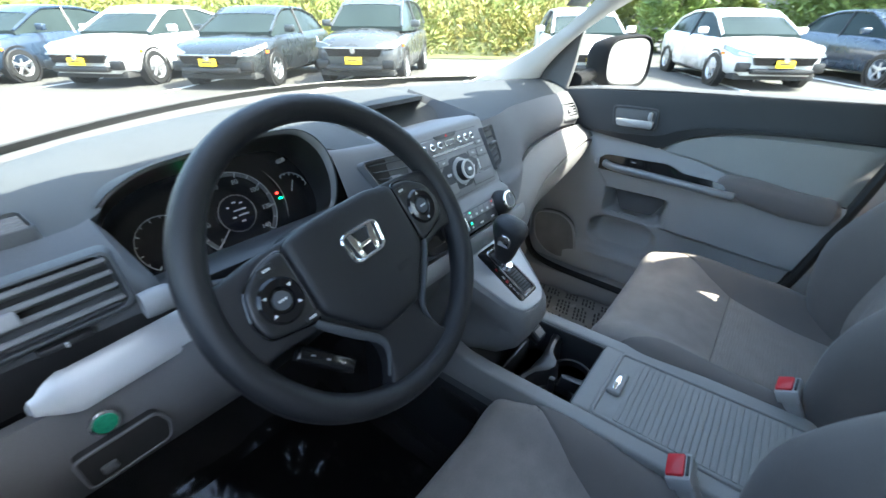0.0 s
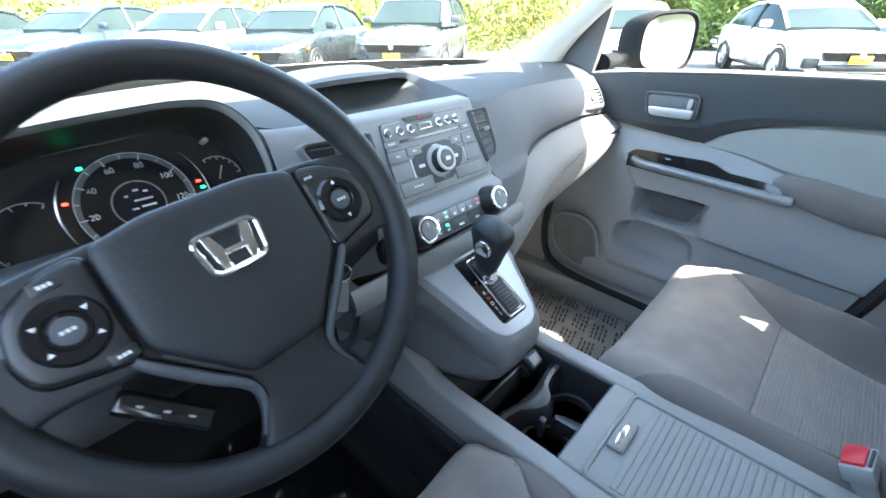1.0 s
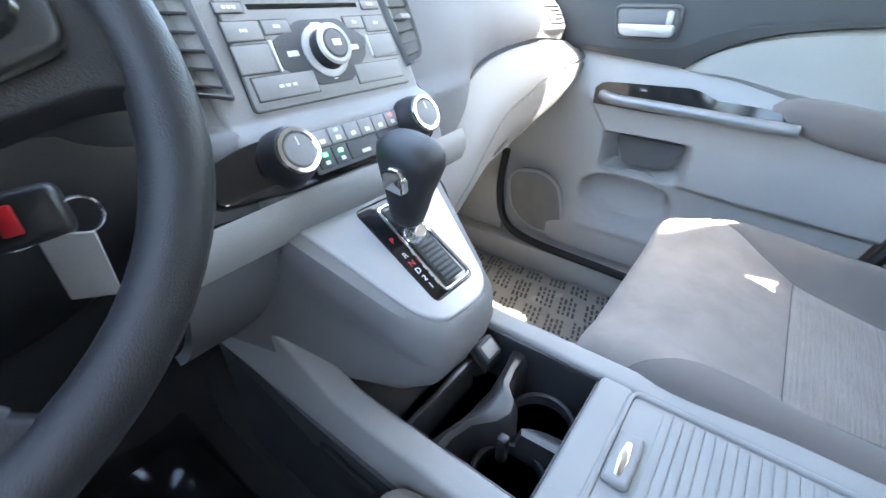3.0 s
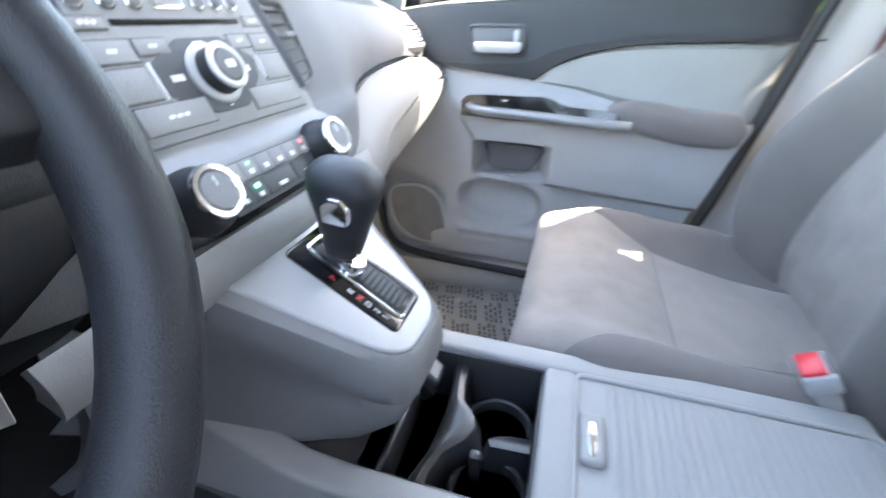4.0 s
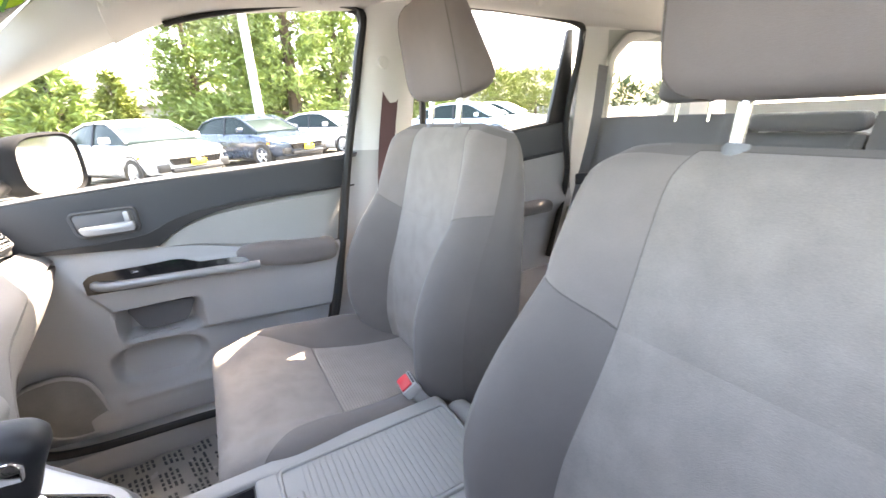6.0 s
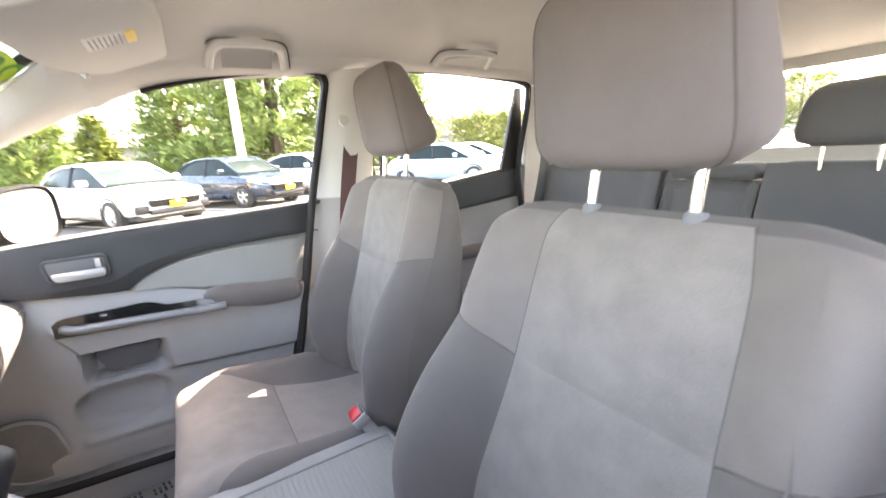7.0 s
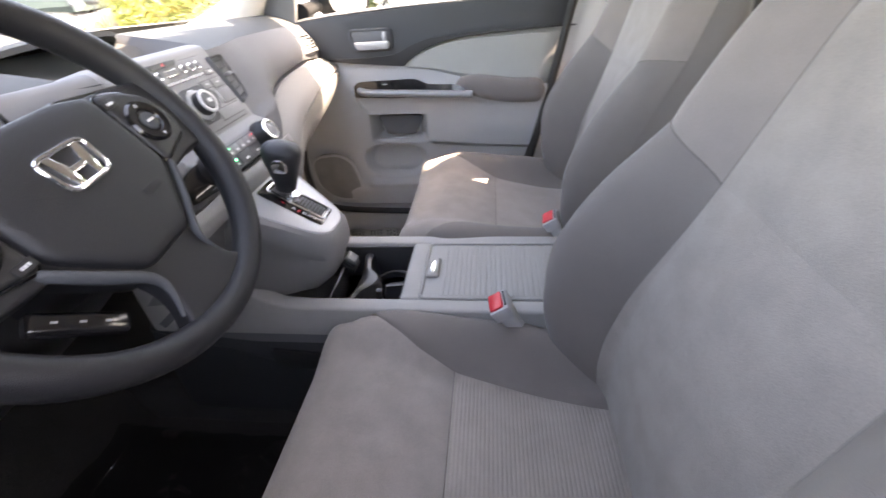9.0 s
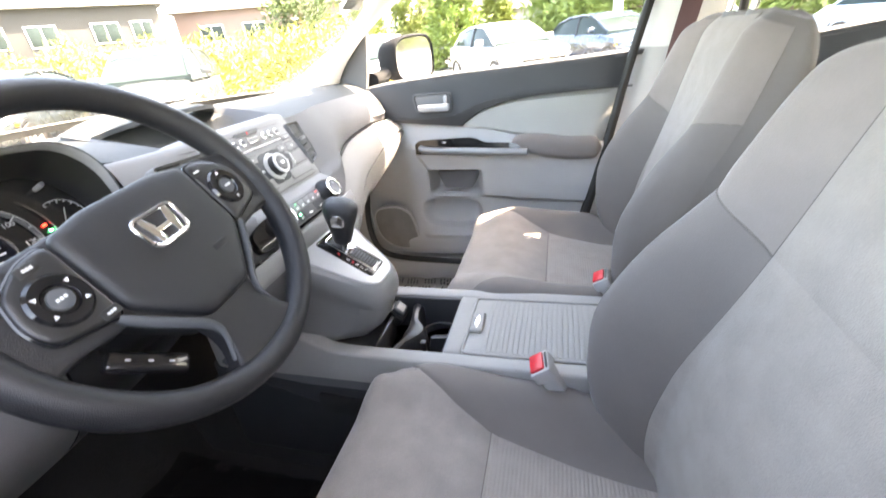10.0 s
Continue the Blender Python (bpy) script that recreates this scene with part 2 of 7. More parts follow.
def prism(poly, axis, a, b, bevel=0.0, seg=2):
    """A closed 2D outline drawn out along an axis from a to b."""
    bm = bmesh.new()

    def at(p, c):
        return {"x": (c, p[0], p[1]), "y": (p[0], c, p[1]), "z": (p[0], p[1], c)}[axis]

    va, vb = [bm.verts.new(at(p, a)) for p in poly], [bm.verts.new(at(p, b)) for p in poly]
    caps = [bm.faces.new(va), bm.faces.new(vb[::-1])]
    n = len(poly)
    for i in range(n):
        bm.faces.new((va[i], vb[i], vb[(i + 1) % n], va[(i + 1) % n]))
    bmesh.ops.recalc_face_normals(bm, faces=bm.faces)
    if bevel:
        edges = list({e for f in caps for e in f.edges})
        bmesh.ops.bevel(bm, geom=edges, offset=bevel, segments=seg, profile=0.5, affect="EDGES")
    return bm


def loft(rings, closed=True, cap=True):
    bm = bmesh.new()
    rows = [[bm.verts.new(p) for p in r] for r in rings]
    n = len(rows[0])
    for ra, rb in zip(rows, rows[1:]):
        for i in range(n if closed else n - 1):
            j = (i + 1) % n
            bm.faces.new((ra[i], ra[j], rb[j], rb[i]))
    if cap and closed:
        bm.faces.new(rows[0])
        bm.faces.new(rows[-1][::-1])
    return bm


def grid(f, nu, nv, thick=0.0, flip=False):
    """A surface f(u, v), u and v from 0 to 1, given thickness against its normal."""
    p = [[Vector(f(i / nu, j / nv)) for i in range(nu + 1)] for j in range(nv + 1)]
    bm = bmesh.new()
    top = [[bm.verts.new(c) for c in r] for r in p]
    for j in range(nv):
        for i in range(nu):
            bm.faces.new((top[j][i], top[j][i + 1], top[j + 1][i + 1], top[j + 1][i]))
    if thick:
        bm.normal_update()
        s = -thick if not flip else thick
        low = [[bm.verts.new(v.co + v.normal * s) for v in r] for r in top]
        for j in range(nv):
            for i in range(nu):
                bm.faces.new((low[j][i], low[j + 1][i], low[j + 1][i + 1], low[j][i + 1]))
        for i in range(nu):
            bm.faces.new((top[0][i], low[0][i], low[0][i + 1], top[0][i + 1]))
            bm.faces.new((top[nv][i], top[nv][i + 1], low[nv][i + 1], low[nv][i]))
        for j in range(nv):
            bm.faces.new((top[j][0], top[j + 1][0], low[j + 1][0], low[j][0]))
            bm.faces.new((top[j][nu], low[j][nu], low[j + 1][nu], top[j + 1][nu]))
    return bm


def puff(f, nu, nv, rise=0.006, edge=0.12, sink=0.004, side=1.0):
    """An upholstery panel over the surface f: raised in its middle, its rim tucked into the seam."""
    eps = 1e-3

    def g(u, v):
        c = Vector(f(u, v))
        du = Vector(f(min(1, u + eps), v)) - Vector(f(max(0, u - eps), v))
        dv = Vector(f(u, min(1, v + eps))) - Vector(f(u, max(0, v - eps)))
        n = du.cross(dv)
        n = n.normalized() * side if n.length > 0 else Vector((0, 0, 0))
        d = min(u, 1 - u, v, 1 - v)
        k = min(1.0, d / edge)
        k = 1 - (1 - k) ** 2
        return c + n * (-sink + (rise + sink) * k)

    # denser rows near the rim
    def warp(t):
        return t * t * (3 - 2 * t) * 0.5 + t * 0.5

    return grid(lambda u, v: g(warp(u), warp(v)), nu, nv)


def stitched(name, f, nu, nv, mat, parent, label, side=1.0, rise=0.0040, edge=0.12, sink=-0.0008, soft_end=0):
    """An upholstery panel with a dark stitched seam round it."""
    o = part(name, puff(f, nu, nv, rise, edge, sink, side), mat, parent, label)
    k = 40
    low, right, top, left = [f(i / k, 0) for i in range(k + 1)], [f(1, i / k) for i in range(k + 1)], [f(1 - i / k, 1) for i in range(k + 1)], [f(0, 1 - i / k) for i in range(k + 1)]
    for run, fine in ((low, soft_end < 0), (right, False), (top, soft_end > 0), (left, False)):
        part("seam", tube(run, 0.0006 if fine else 0.0014, 5), SEAM, o)
    return o


def tube(pts, r, n=12, closed=False, caps=True, flat=1.0):
    """A round bar along a path; r may change from point to point."""
    pts = [Vector(p) for p in pts]
    k = len(pts)
    rs = list(r) if isinstance(r, (list, tuple)) else [r] * k
    tang = []
    for i in range(k):
        a = pts[i - 1] if (i or closed) else pts[i]
        b = pts[(i + 1) % k] if (i < k - 1 or closed) else pts[i]
        tang.append((b - a).normalized())
    ref = Vector((0, 0, 1)) if abs(tang[0].z) < 0.9 else Vector((1, 0, 0))
    nrm = (ref - tang[0] * ref.dot(tang[0])).normalized()
    rings = []
    for i in range(k):
        nrm = (nrm - tang[i] * nrm.dot(tang[i])).normalized()
        bi = tang[i].cross(nrm)
        rings.append([pts[i] + (nrm * math.cos(a) + bi * math.sin(a) * flat) * rs[i] for a in (2 * math.pi * j / n for j in range(n))])
    if closed:
        rings.append(rings[0])
        bm = loft(rings, cap=False)
        bmesh.ops.remove_doubles(bm, verts=bm.verts, dist=1e-6)
        return bm
    return loft(rings, cap=caps)


def lathe(profile, m=None, n=24):
    """A turned shape: (radius, height) round the local z axis."""
    rings = [[(max(r, 1e-4) * math.cos(2 * math.pi * j / n), max(r, 1e-4) * math.sin(2 * math.pi * j / n), h) for j in range(n)] for r, h in profile]
    hollow = profile[0][0] > 1e-3 and profile[-1][0] > 1e-3
    bm = loft(rings + rings[:1] if hollow else rings, cap=not hollow)
    if hollow:
        bmesh.ops.remove_doubles(bm, verts=bm.verts, dist=1e-7)
    if m is not None:
        bm.transform(m)
    return bm


def basis(origin, right, up):
    """A panel's axes: local x to its right, y up along it, z out of it."""
    r, u = Vector(right).normalized(), Vector(up).normalized()
    w = r.cross(u).normalized()
    u = w.cross(r)
    m = Matrix((r, u, w)).transposed().to_4x4()
    m.translation = Vector(origin)
    return m


def arc(pts, n=6):
    """A smooth path through the points (Catmull-Rom)."""
    pts = [Vector(p) for p in pts]
    out = []
    for i in range(len(pts) - 1):
        p0, p1, p2, p3 = pts[max(0, i - 1)], pts[i], pts[i + 1], pts[min(len(pts) - 1, i + 2)]
        for j in range(n):
            t = j / n
            out.append(0.5 * ((2 * p1) + (p2 - p0) * t + (2 * p0 - 5 * p1 + 4 * p2 - p3) * t * t + (3 * p1 - p0 - 3 * p2 + p3) * t ** 3))
    out.append(pts[-1])
    return out


def join(*bms):
    out = bmesh.new()
    for b in bms:
        me = bpy.data.meshes.new("tmp")
        b.to_mesh(me)
        b.free()
        out.from_mesh(me)
        bpy.data.meshes.remove(me)
    return out


# ---- car shell: floor, pillars, roof, windows ----
floor = part("floor", box(-0.74, 0.76, -1.5, 0.62, 0.26, 0.32, 0.01), CARPET)
tagged(floor, "black carpeted floor of the car", "floor", kind="structure")
firewall = part("wall_front", grid(lambda u, v: (lerp(-0.8, 0.8, u), 0.62 - 0.18 * (1 - v) ** 3, lerp(0.32, 1.0, v)), 6, 8, 0.03), CARPET)
tagged(firewall, "carpeted bulkhead below the dashboard", "wall", kind="structure")


def tunnel():
    poly = fillet([(-0.13, 0.30), (-0.105, 0.42), (0.105, 0.42), (0.13, 0.30)], 0.03)
    return prism(poly, "y", -1.3, 0.6, 0.01)


tagged(part("trim_tunnel", tunnel(), CARPET), "carpeted hump along the middle of the floor", "trim", kind="structure")

# roof: an arched headliner
ROOF_Y = [(-2.25, 1.45), (-1.9, 1.50), (-1.4, 1.535), (-0.8, 1.55), (-0.3, 1.535), (-0.02, 1.478)]
ROOF_W = [(-2.25, 0.56), (-1.4, 0.655), (-0.5, 0.665), (-0.02, 0.60)]


def roof_at(u, v):
    y = lerp(-2.25, -0.02, v)
    s = 2 * u - 1
    z, w = curve(ROOF_Y, y), curve(ROOF_W, y)
    return (w * s, y, z - 0.075 * abs(s) ** 7)


ceiling = part("ceiling", grid(lambda u, v: Vector(roof_at(u, v)) + Vector((0, 0, 0.050)), 28, 24, 0.05, flip=False), HEADLINER)
tagged(ceiling, "pale grey woven cloth headliner of the car roof", "ceiling", kind="structure")


skin = part("trim_roof_skin", grid(lambda u, v: (lerp(-0.668, 0.668, u) * (1 - 0.10 * max(0, 0.25 - v)), lerp(-2.30, 0.02 - 0.06 * (2 * u - 1) ** 2, v), 1.615 - 0.125 * abs(2 * u - 1) ** 4 - 0.085 * step(0.80, 1.0, v) - 0.05 * step(0.2, 0.0, v)), 24, 24, 0.004), material("roof_paint", (0.30, 0.31, 0.32), 0.3, metal=0.3, vary=0.03, scale=3, coat=0.6))
tagged(skin, "grey painted roof panel of the car", "car roof", kind="structure")


def screen_at(u, v):
    s = 2 * u - 1
    low = Vector((0.77 * s, 0.765 - 0.33 * abs(s) ** 1.9, 1.045 + 0.012 * (1 - s * s)))
    top = Vector((0.61 * s, 0.02 - 0.06 * s * s, 1.485 - 0.025 * s * s))
    p = low.lerp(top, v)
    p.z += 0.03 * math.sin(math.pi * v)
    return p


def side_pillars(s):
    """The pillar trims and roof rail of one side; s is 1 for the passenger's side."""
    side = "passenger" if s > 0 else "driver"
    # windscreen pillar: from the dash corner up to the roof rail
    outer = arc([(s * 0.785, 0.362, 1.02), (s * 0.768, 0.350, 1.095), (s * 0.755, 0.236, 1.205), (s * 0.728, 0.06, 1.304), (s * 0.69, -0.2, 1.414)])
    EDGE = [(0.0, 0.885), (0.04, 0.897), (0.12, 0.93), (0.22, 0.957), (0.36, 0.983), (0.5, 0.990), (0.7, 0.985), (0.9, 0.978), (1.0, 0.975)]
    inner = [Vector((s * q.x, q.y, q.z)) + Vector((-s * 0.004, -0.012, -0.008)) for q in (screen_at(curve(EDGE, k / 24), k / 24) for k in range(25))]
    bm = grid(lambda u, v: Vector(inner[round(v * 24)]).lerp(Vector(outer[round(v * 24)]), u) + Vector((-s * 0.022, -0.02, -0.008)) * math.sin(math.pi * u), 8, 24, 0.03)
    tagged(part("trim_windscreen_pillar", bm, PILLAR), "pale grey moulded trim on the windscreen pillar", "pillar trim", kind="structure")
    # roof rail along the door tops
    ra = arc([(s * 0.702, -0.08, 1.366), (s * 0.69, -0.2, 1.413), (s * 0.692, -0.4, 1.439), (s * 0.688, -0.66, 1.454), (s * 0.685, -1.0, 1.470), (s * 0.675, -1.42, 1.442), (s * 0.64, -1.9, 1.40), (s * 0.58, -2.25, 1.35)])
    rb = [Vector((s * curve(ROOF_W, p.y) * 0.94 if p.y < -0.05 else s * 0.57, p.y, roof_at(0.97, (p.y + 2.25) / 2.23)[2] + 0.006)) for p in ra]
    bm = grid(lambda u, v: ra[round(v * (len(ra) - 1))].lerp(rb[round(v * (len(ra) - 1))], u) + Vector((-s * 0.010, 0, -0.010)) * math.sin(math.pi * u), 8, len(ra) - 1, 0.006)
    tagged(part("trim_roof_rail", bm, HEADLINER), "pale grey cloth-covered roof rail above the doors", "roof rail", kind="structure")
    # middle pillar
    pa = arc([(s * 0.685, -0.66, 1.45), (s * 0.70, -0.615, 1.28), (s * 0.72, -0.585, 1.09), (s * 0.735, -0.53, 0.80), (s * 0.735, -0.47, 0.55), (s * 0.735, -0.42, 0.36)])
    pb = arc([(s * 0.66, -0.775, 1.47), (s * 0.685, -0.76, 1.28), (s * 0.715, -0.745, 1.09), (s * 0.735, -0.73, 0.80), (s * 0.74, -0.76, 0.55), (s * 0.745, -0.80, 0.36)])
    up = grid(lambda u, v: pa[round(v * 12)].lerp(pb[round(v * 12)], u) + Vector((-s * 0.04, 0, 0)) * math.sin(math.pi * u) ** 0.6, 10, 12, 0.02)
    tagged(part("trim_middle_pillar", up, PILLAR), "pale grey upper trim of the middle pillar", "pillar trim", kind="structure")
    lo = grid(lambda u, v: pa[12 + round(v * 18)].lerp(pb[12 + round(v * 18)], u) + Vector((-s * 0.047, 0, 0)) * math.sin(math.pi * u) ** 0.6, 10, 18, 0.02)
    tagged(part("trim_lower_pillar", lo, PLASTIC_GREY), "grey lower trim of the middle pillar", "pillar trim", kind="structure")
    # rear pillar and quarter panel, with the quarter window left open
    def quarter(u, v):
        y = lerp(-1.43, -2.3, u)
        z = lerp(0.55, 1.43, v)
        return (s * (0.70 - 0.10 * max(0, v - 0.55) - 0.06 * u), y, z)
    bm = bmesh.new()
    g = grid(quarter, 60, 60)
    kill = []
    for f in g.faces:
        c = f.calc_center_median()
        inside = -1.93 < c.y < -1.565 and 1.10 < c.z < 1.40 - 0.9 * max(0, c.y + 1.64) ** 1.0 and (c.z - 1.10) < (c.y + 2.10) * 1.3
        if inside:
            kill.append(f)
    bmesh.ops.delete(g, geom=kill, context="FACES")
    bmesh.ops.solidify(g, geom=list(g.faces), thickness=0.03)
    bm.free()
    tagged(part("trim_quarter_panel", g, PILLAR), "pale grey rear quarter trim around a small side window", "quarter trim", kind="structure")
    q = part("window_quarter", grid(lambda u, v: (s * (0.645 - 0.06 * u), lerp(-1.54, -1.97, u), lerp(1.08, 1.42, v)), 2, 2), GLASS_DARK, shadow=False)
    tagged(q, "small tinted rear quarter window", "window", kind="structure")
    hole = fillet([(-1.565, 1.10), (-1.565, 1.333), (-1.64, 1.40), (-1.87, 1.40), (-1.93, 1.321), (-1.93, 1.10)], 0.03, 5)
    rim = [(s * (0.70 - 0.10 * max(0, (z - 0.55) / 0.88 - 0.55) + 0.069 * (y + 1.43) - 0.004), y, z) for y, z in hole]
    tagged(part("trim_quarter_window", tube(rim, 0.019, 10, closed=True), PILLAR), "pale grey rounded rim of the small side window", "window trim", kind="structure")
    # sill along the door openings
    tagged(part("trim_sill", box(min(s * 0.70, s * 0.82), max(s * 0.70, s * 0.82), -1.45, 0.52, 0.30, 0.405, 0.02), PLASTIC_GREY), "grey plastic sill trim along the door opening", "sill trim", kind="structure")


side_pillars(1)
side_pillars(-1)

# windscreen
wind = part("window_1", grid(screen_at, 20, 12), GLASS, shadow=False)
tagged(wind, "large curved clear windscreen", "windscreen", kind="structure")
# black band round the glass
band = []
for s0, s1, v0, v1 in ((0, 1, 0.0, 0.03), (0, 1, 0.95, 1.0), (0, 0.008, 0, 1), (0.96, 1, 0.45, 1)):
    band.append(grid(lambda u, v, a=s0, b=s1, c=v0, d=v1: screen_at(lerp(a, b, u), lerp(c, d, v)) + Vector((0, 0.004, 0.004)), 20, 12, 0.003))
tagged(part("trim_windscreen_band", join(*band), PLASTIC_BLACK), "black painted border of the windscreen", "trim", kind="structure")

# tailgate and rear window
def gate_at(u, v):
    s = 2 * u - 1
    return (0.60 * s * (1.05 - 0.1 * v), -2.30 + 0.16 * max(0, v - 0.45) - 0.04 * (1 - s * s), lerp(0.5, 1.46, v))


g = grid(gate_at, 24, 24)
bmesh.ops.delete(g, geom=[f for f in g.faces if abs(f.calc_center_median().x) < 0.50 and 1.14 < f.calc_center_median().z < 1.42], context="FACES")
bmesh.ops.solidify(g, geom=list(g.faces), thickness=0.04)
tagged(part("wall_tailgate", g, PILLAR), "pale grey inner trim of the tailgate", "tailgate", kind="structure")
tagged(part("window_rear", grid(lambda u, v: Vector(gate_at(lerp(0.06, 0.94, u), lerp(0.64, 0.97, v))) + Vector((0, -0.02, 0)), 8, 4), GLASS, shadow=False), "wide rear window of the car", "rear window", kind="structure")
tagged(part("floor_boot", box(-0.66, 0.66, -2.3, -1.45, 0.5, 0.55, 0.01), CARPET), "black carpeted boot floor", "floor", kind="structure")


# ---- doors ----
def door_x(y, z):
    """The inner face of the passenger's door."""
    x = 0.745 - 0.045 * step(0.05, -0.6, y) + 0.03 * step(0.1, 0.4, y)
    return x - 0.018 * math.exp(-((z - 0.84) / 0.06) ** 2) + 0.012 * step(0.75, 0.6, z)


BELT_Z = [(-0.60, 1.091), (-0.557, 1.088), (-0.312, 1.077), (-0.06, 1.068), (0.148, 1.056), (0.24, 1.046), (0.38, 1.03)]
DARK_Z = [(-0.66, 0.993), (-0.545, 0.992), (-0.447, 0.990), (-0.327, 0.985), (-0.255, 0.979), (-0.203, 0.971), (-0.16, 0.960), (-0.123, 0.946), (-0.085, 0.925), (-0.055, 0.902), (-0.02, 0.905), (0.078, 0.914), (0.177, 0.925), (0.38, 0.945)]
ARM_Z = [(-0.66, 0.84), (-0.48, 0.847), (-0.3, 0.862), (-0.229, 0.870), (-0.152, 0.888), (-0.055, 0.900)]


ARM_FOOT = [(-0.66, 0.632), (-0.3, 0.640), (-0.17, 0.646), (-0.103, 0.650), (-0.05, 0.656), (0.0, 0.669), (0.035, 0.695), (0.067, 0.732), (0.095, 0.78), (0.118, 0.819)]


def rear_edge(z):
    """Where the door ends at its rear, by height."""
    return -0.44 - 0.235 * (z - 0.6) if z > 0.6 else -0.44 + 0.35 * (0.6 - z)


def front_door(driver=False):
    MIRRORED[0] = driver
    if driver:
        d = thing("door_4", "closed driver's door with its window lowered", "car door", (-0.74, 0, 0.4), kind="structure")
    else:
        d = thing("door_1", "closed front passenger door with black, grey and cloth trim", "car door", (0.74, 0, 0.4), kind="structure")

    def panel(zlo, zhi, y0, y1, out=0.0):
        def f(u, v):
            y = lerp(y0, y1, u)
            zz = lerp(zlo(y), zhi(y), v)
            y = lerp(y0, rear_edge(zz) + 0.005, u)
            zz = lerp(zlo(y), zhi(y), v)
            return (door_x(y, zz) - out, y, zz)
        return f

    part("upper_trim", puff(panel(lambda y: curve(DARK_Z, y), lambda y: curve(BELT_Z, y), 0.38, -0.66, 0.008), 40, 10, 0.008, 0.10, 0.012, 1), DOOR_DARK, d, "dark grey grained upper trim")
    # black strip that stands in for the shade under the upper trim's edge
    SHADE_STRIP = [(-0.56, 0.004), (-0.30, 0.006), (-0.20, 0.012), (-0.12, 0.026), (-0.06, 0.040), (-0.02, 0.030), (0.06, 0.018), (0.16, 0.008), (0.24, 0.003)]
    part("shade_strip", grid(lambda u, v: (door_x(lerp(0.24, -0.56, u), 0.95) - 0.0185, lerp(0.24, -0.56, u), curve(DARK_Z, lerp(0.24, -0.56, u)) + 0.002 + v * curve(SHADE_STRIP, lerp(0.24, -0.56, u))), 40, 3, 0.006), PLASTIC_BLACK, d, "black tapering strip standing in for shade above the cloth")
    # sill cap rolls over to the glass
    part("window_ledge", grid(lambda u, v: (door_x(lerp(0.40, -0.6, u), 1.05) - 0.012 + 0.075 * v, lerp(0.40, -0.6, u), curve(BELT_Z, lerp(0.40, -0.6, u)) + 0.006 * math.sin(math.pi * min(1, v * 1.4)) - 0.004), 24, 6, 0.012), PLASTIC_DARK, d)
    part("cloth_insert", puff(panel(lambda y: curve(ARM_Z, y), lambda y: curve(DARK_Z, y), -0.055, -0.66, 0.004), 30, 8, 0.008, 0.10, 0.008, 1), DOOR_CLOTH, d, "pale grey cloth insert")

    def low(u, v):
        y = lerp(0.40, -0.66, u)
        top = curve(DARK_Z, y) if y > -0.05 else curve(ARM_Z, y)
        z = lerp(0.425, top, v)
        y = lerp(0.40, rear_edge(z) + 0.002, u)
        top = curve(DARK_Z, y) if y > -0.05 else curve(ARM_Z, y)
        z = lerp(0.425, top, v)
        x = door_x(y, z)
        # pull pocket below the armrest
        x -= 0.020 * step(0.0, 0.016, z - curve(ARM_FOOT, y)) * step(0.128, 0.105, y) * step(0.86, 0.83, z)
        x += 0.07 * step(0.085, 0.06, y) * step(-0.12, -0.085, y) * step(0.652, 0.674, z) * step(0.760, 0.745, z)
        # map pocket
        x += 0.056 * step(1.04, 0.80, (abs((y - 0.010) / 0.112) ** 2.6 + abs((z - 0.588) / 0.060) ** 2.6) ** 0.385) * (0.5 + 0.5 * step(0.54, 0.63, z))
        x -= 0.012 * math.exp(-((z - 0.505) / 0.012) ** 2) * step(0.13, 0.10, y)
        # lower bulge
        x -= 0.02 * step(0.54, 0.47, z)
        return (x, y, z)

    part("lower_panel", grid(low, 150, 100, 0.02), PLASTIC_GREY, d, "grey plastic lower panel")
    part("inner_frame", grid(lambda u, v: (0.822, lerp(0.36, -0.44 - 0.15 * v, u), lerp(0.45, 1.03, v)), 4, 4, 0.004), PLASTIC_BLACK, d)
    # pull pocket liner
    part("pull_pocket", prism(fillet([(0.060, 0.744), (0.032, 0.676), (-0.070, 0.676), (-0.102, 0.738)], 0.016), "x", 0.772, 0.80, 0.002), PLASTIC_SLATE, d, "grey recessed pull pocket")
    # speaker grille
    SPK = fillet([(0.326, 0.604), (0.222, 0.616), (0.172, 0.588), (0.152, 0.51), (0.148, 0.440), (0.25, 0.440), (0.312, 0.49)], [0.05, 0.04, 0.03, 0.03, 0.02, 0.05, 0.05], 6)
    part("speaker_grille", prism(SPK, "x", 0.744, 0.78, 0.003), CARPET_GREY, d, "brownish grey perforated speaker grille")
    part("speaker_rim", tube([(0.747, y, z) for y, z in SPK], 0.005, 8, closed=True), PLASTIC_GREY, d, "grey rounded rim")
    # armrest pad
    rings = []
    for i in range(19):
        t = i / 18
        y = lerp(-0.222, -0.488, t)
        k = max(0.12, (1 - (1 - min(1, t / 0.45)) ** 2.2) ** 0.5) * (1 - 0.75 * max(0, (t - 0.9) / 0.1) ** 2)
        zc = lerp(0.853, 0.829, min(1, t * 1.6))
        rings.append([(0.700 + (0.040 if math.cos(a) < 0 else 0.05) * k ** 0.5 * math.copysign(abs(math.cos(a)) ** 0.7, math.cos(a)) - 0.012 * step(0, 1, t), y, zc + 0.036 * k * math.copysign(abs(math.sin(a)) ** 0.75, math.sin(a))) for a in (2 * math.pi * j / 20 for j in range(20))])
    part("armrest", loft(rings), ARM_CLOTH, d, "brownish grey padded armrest")
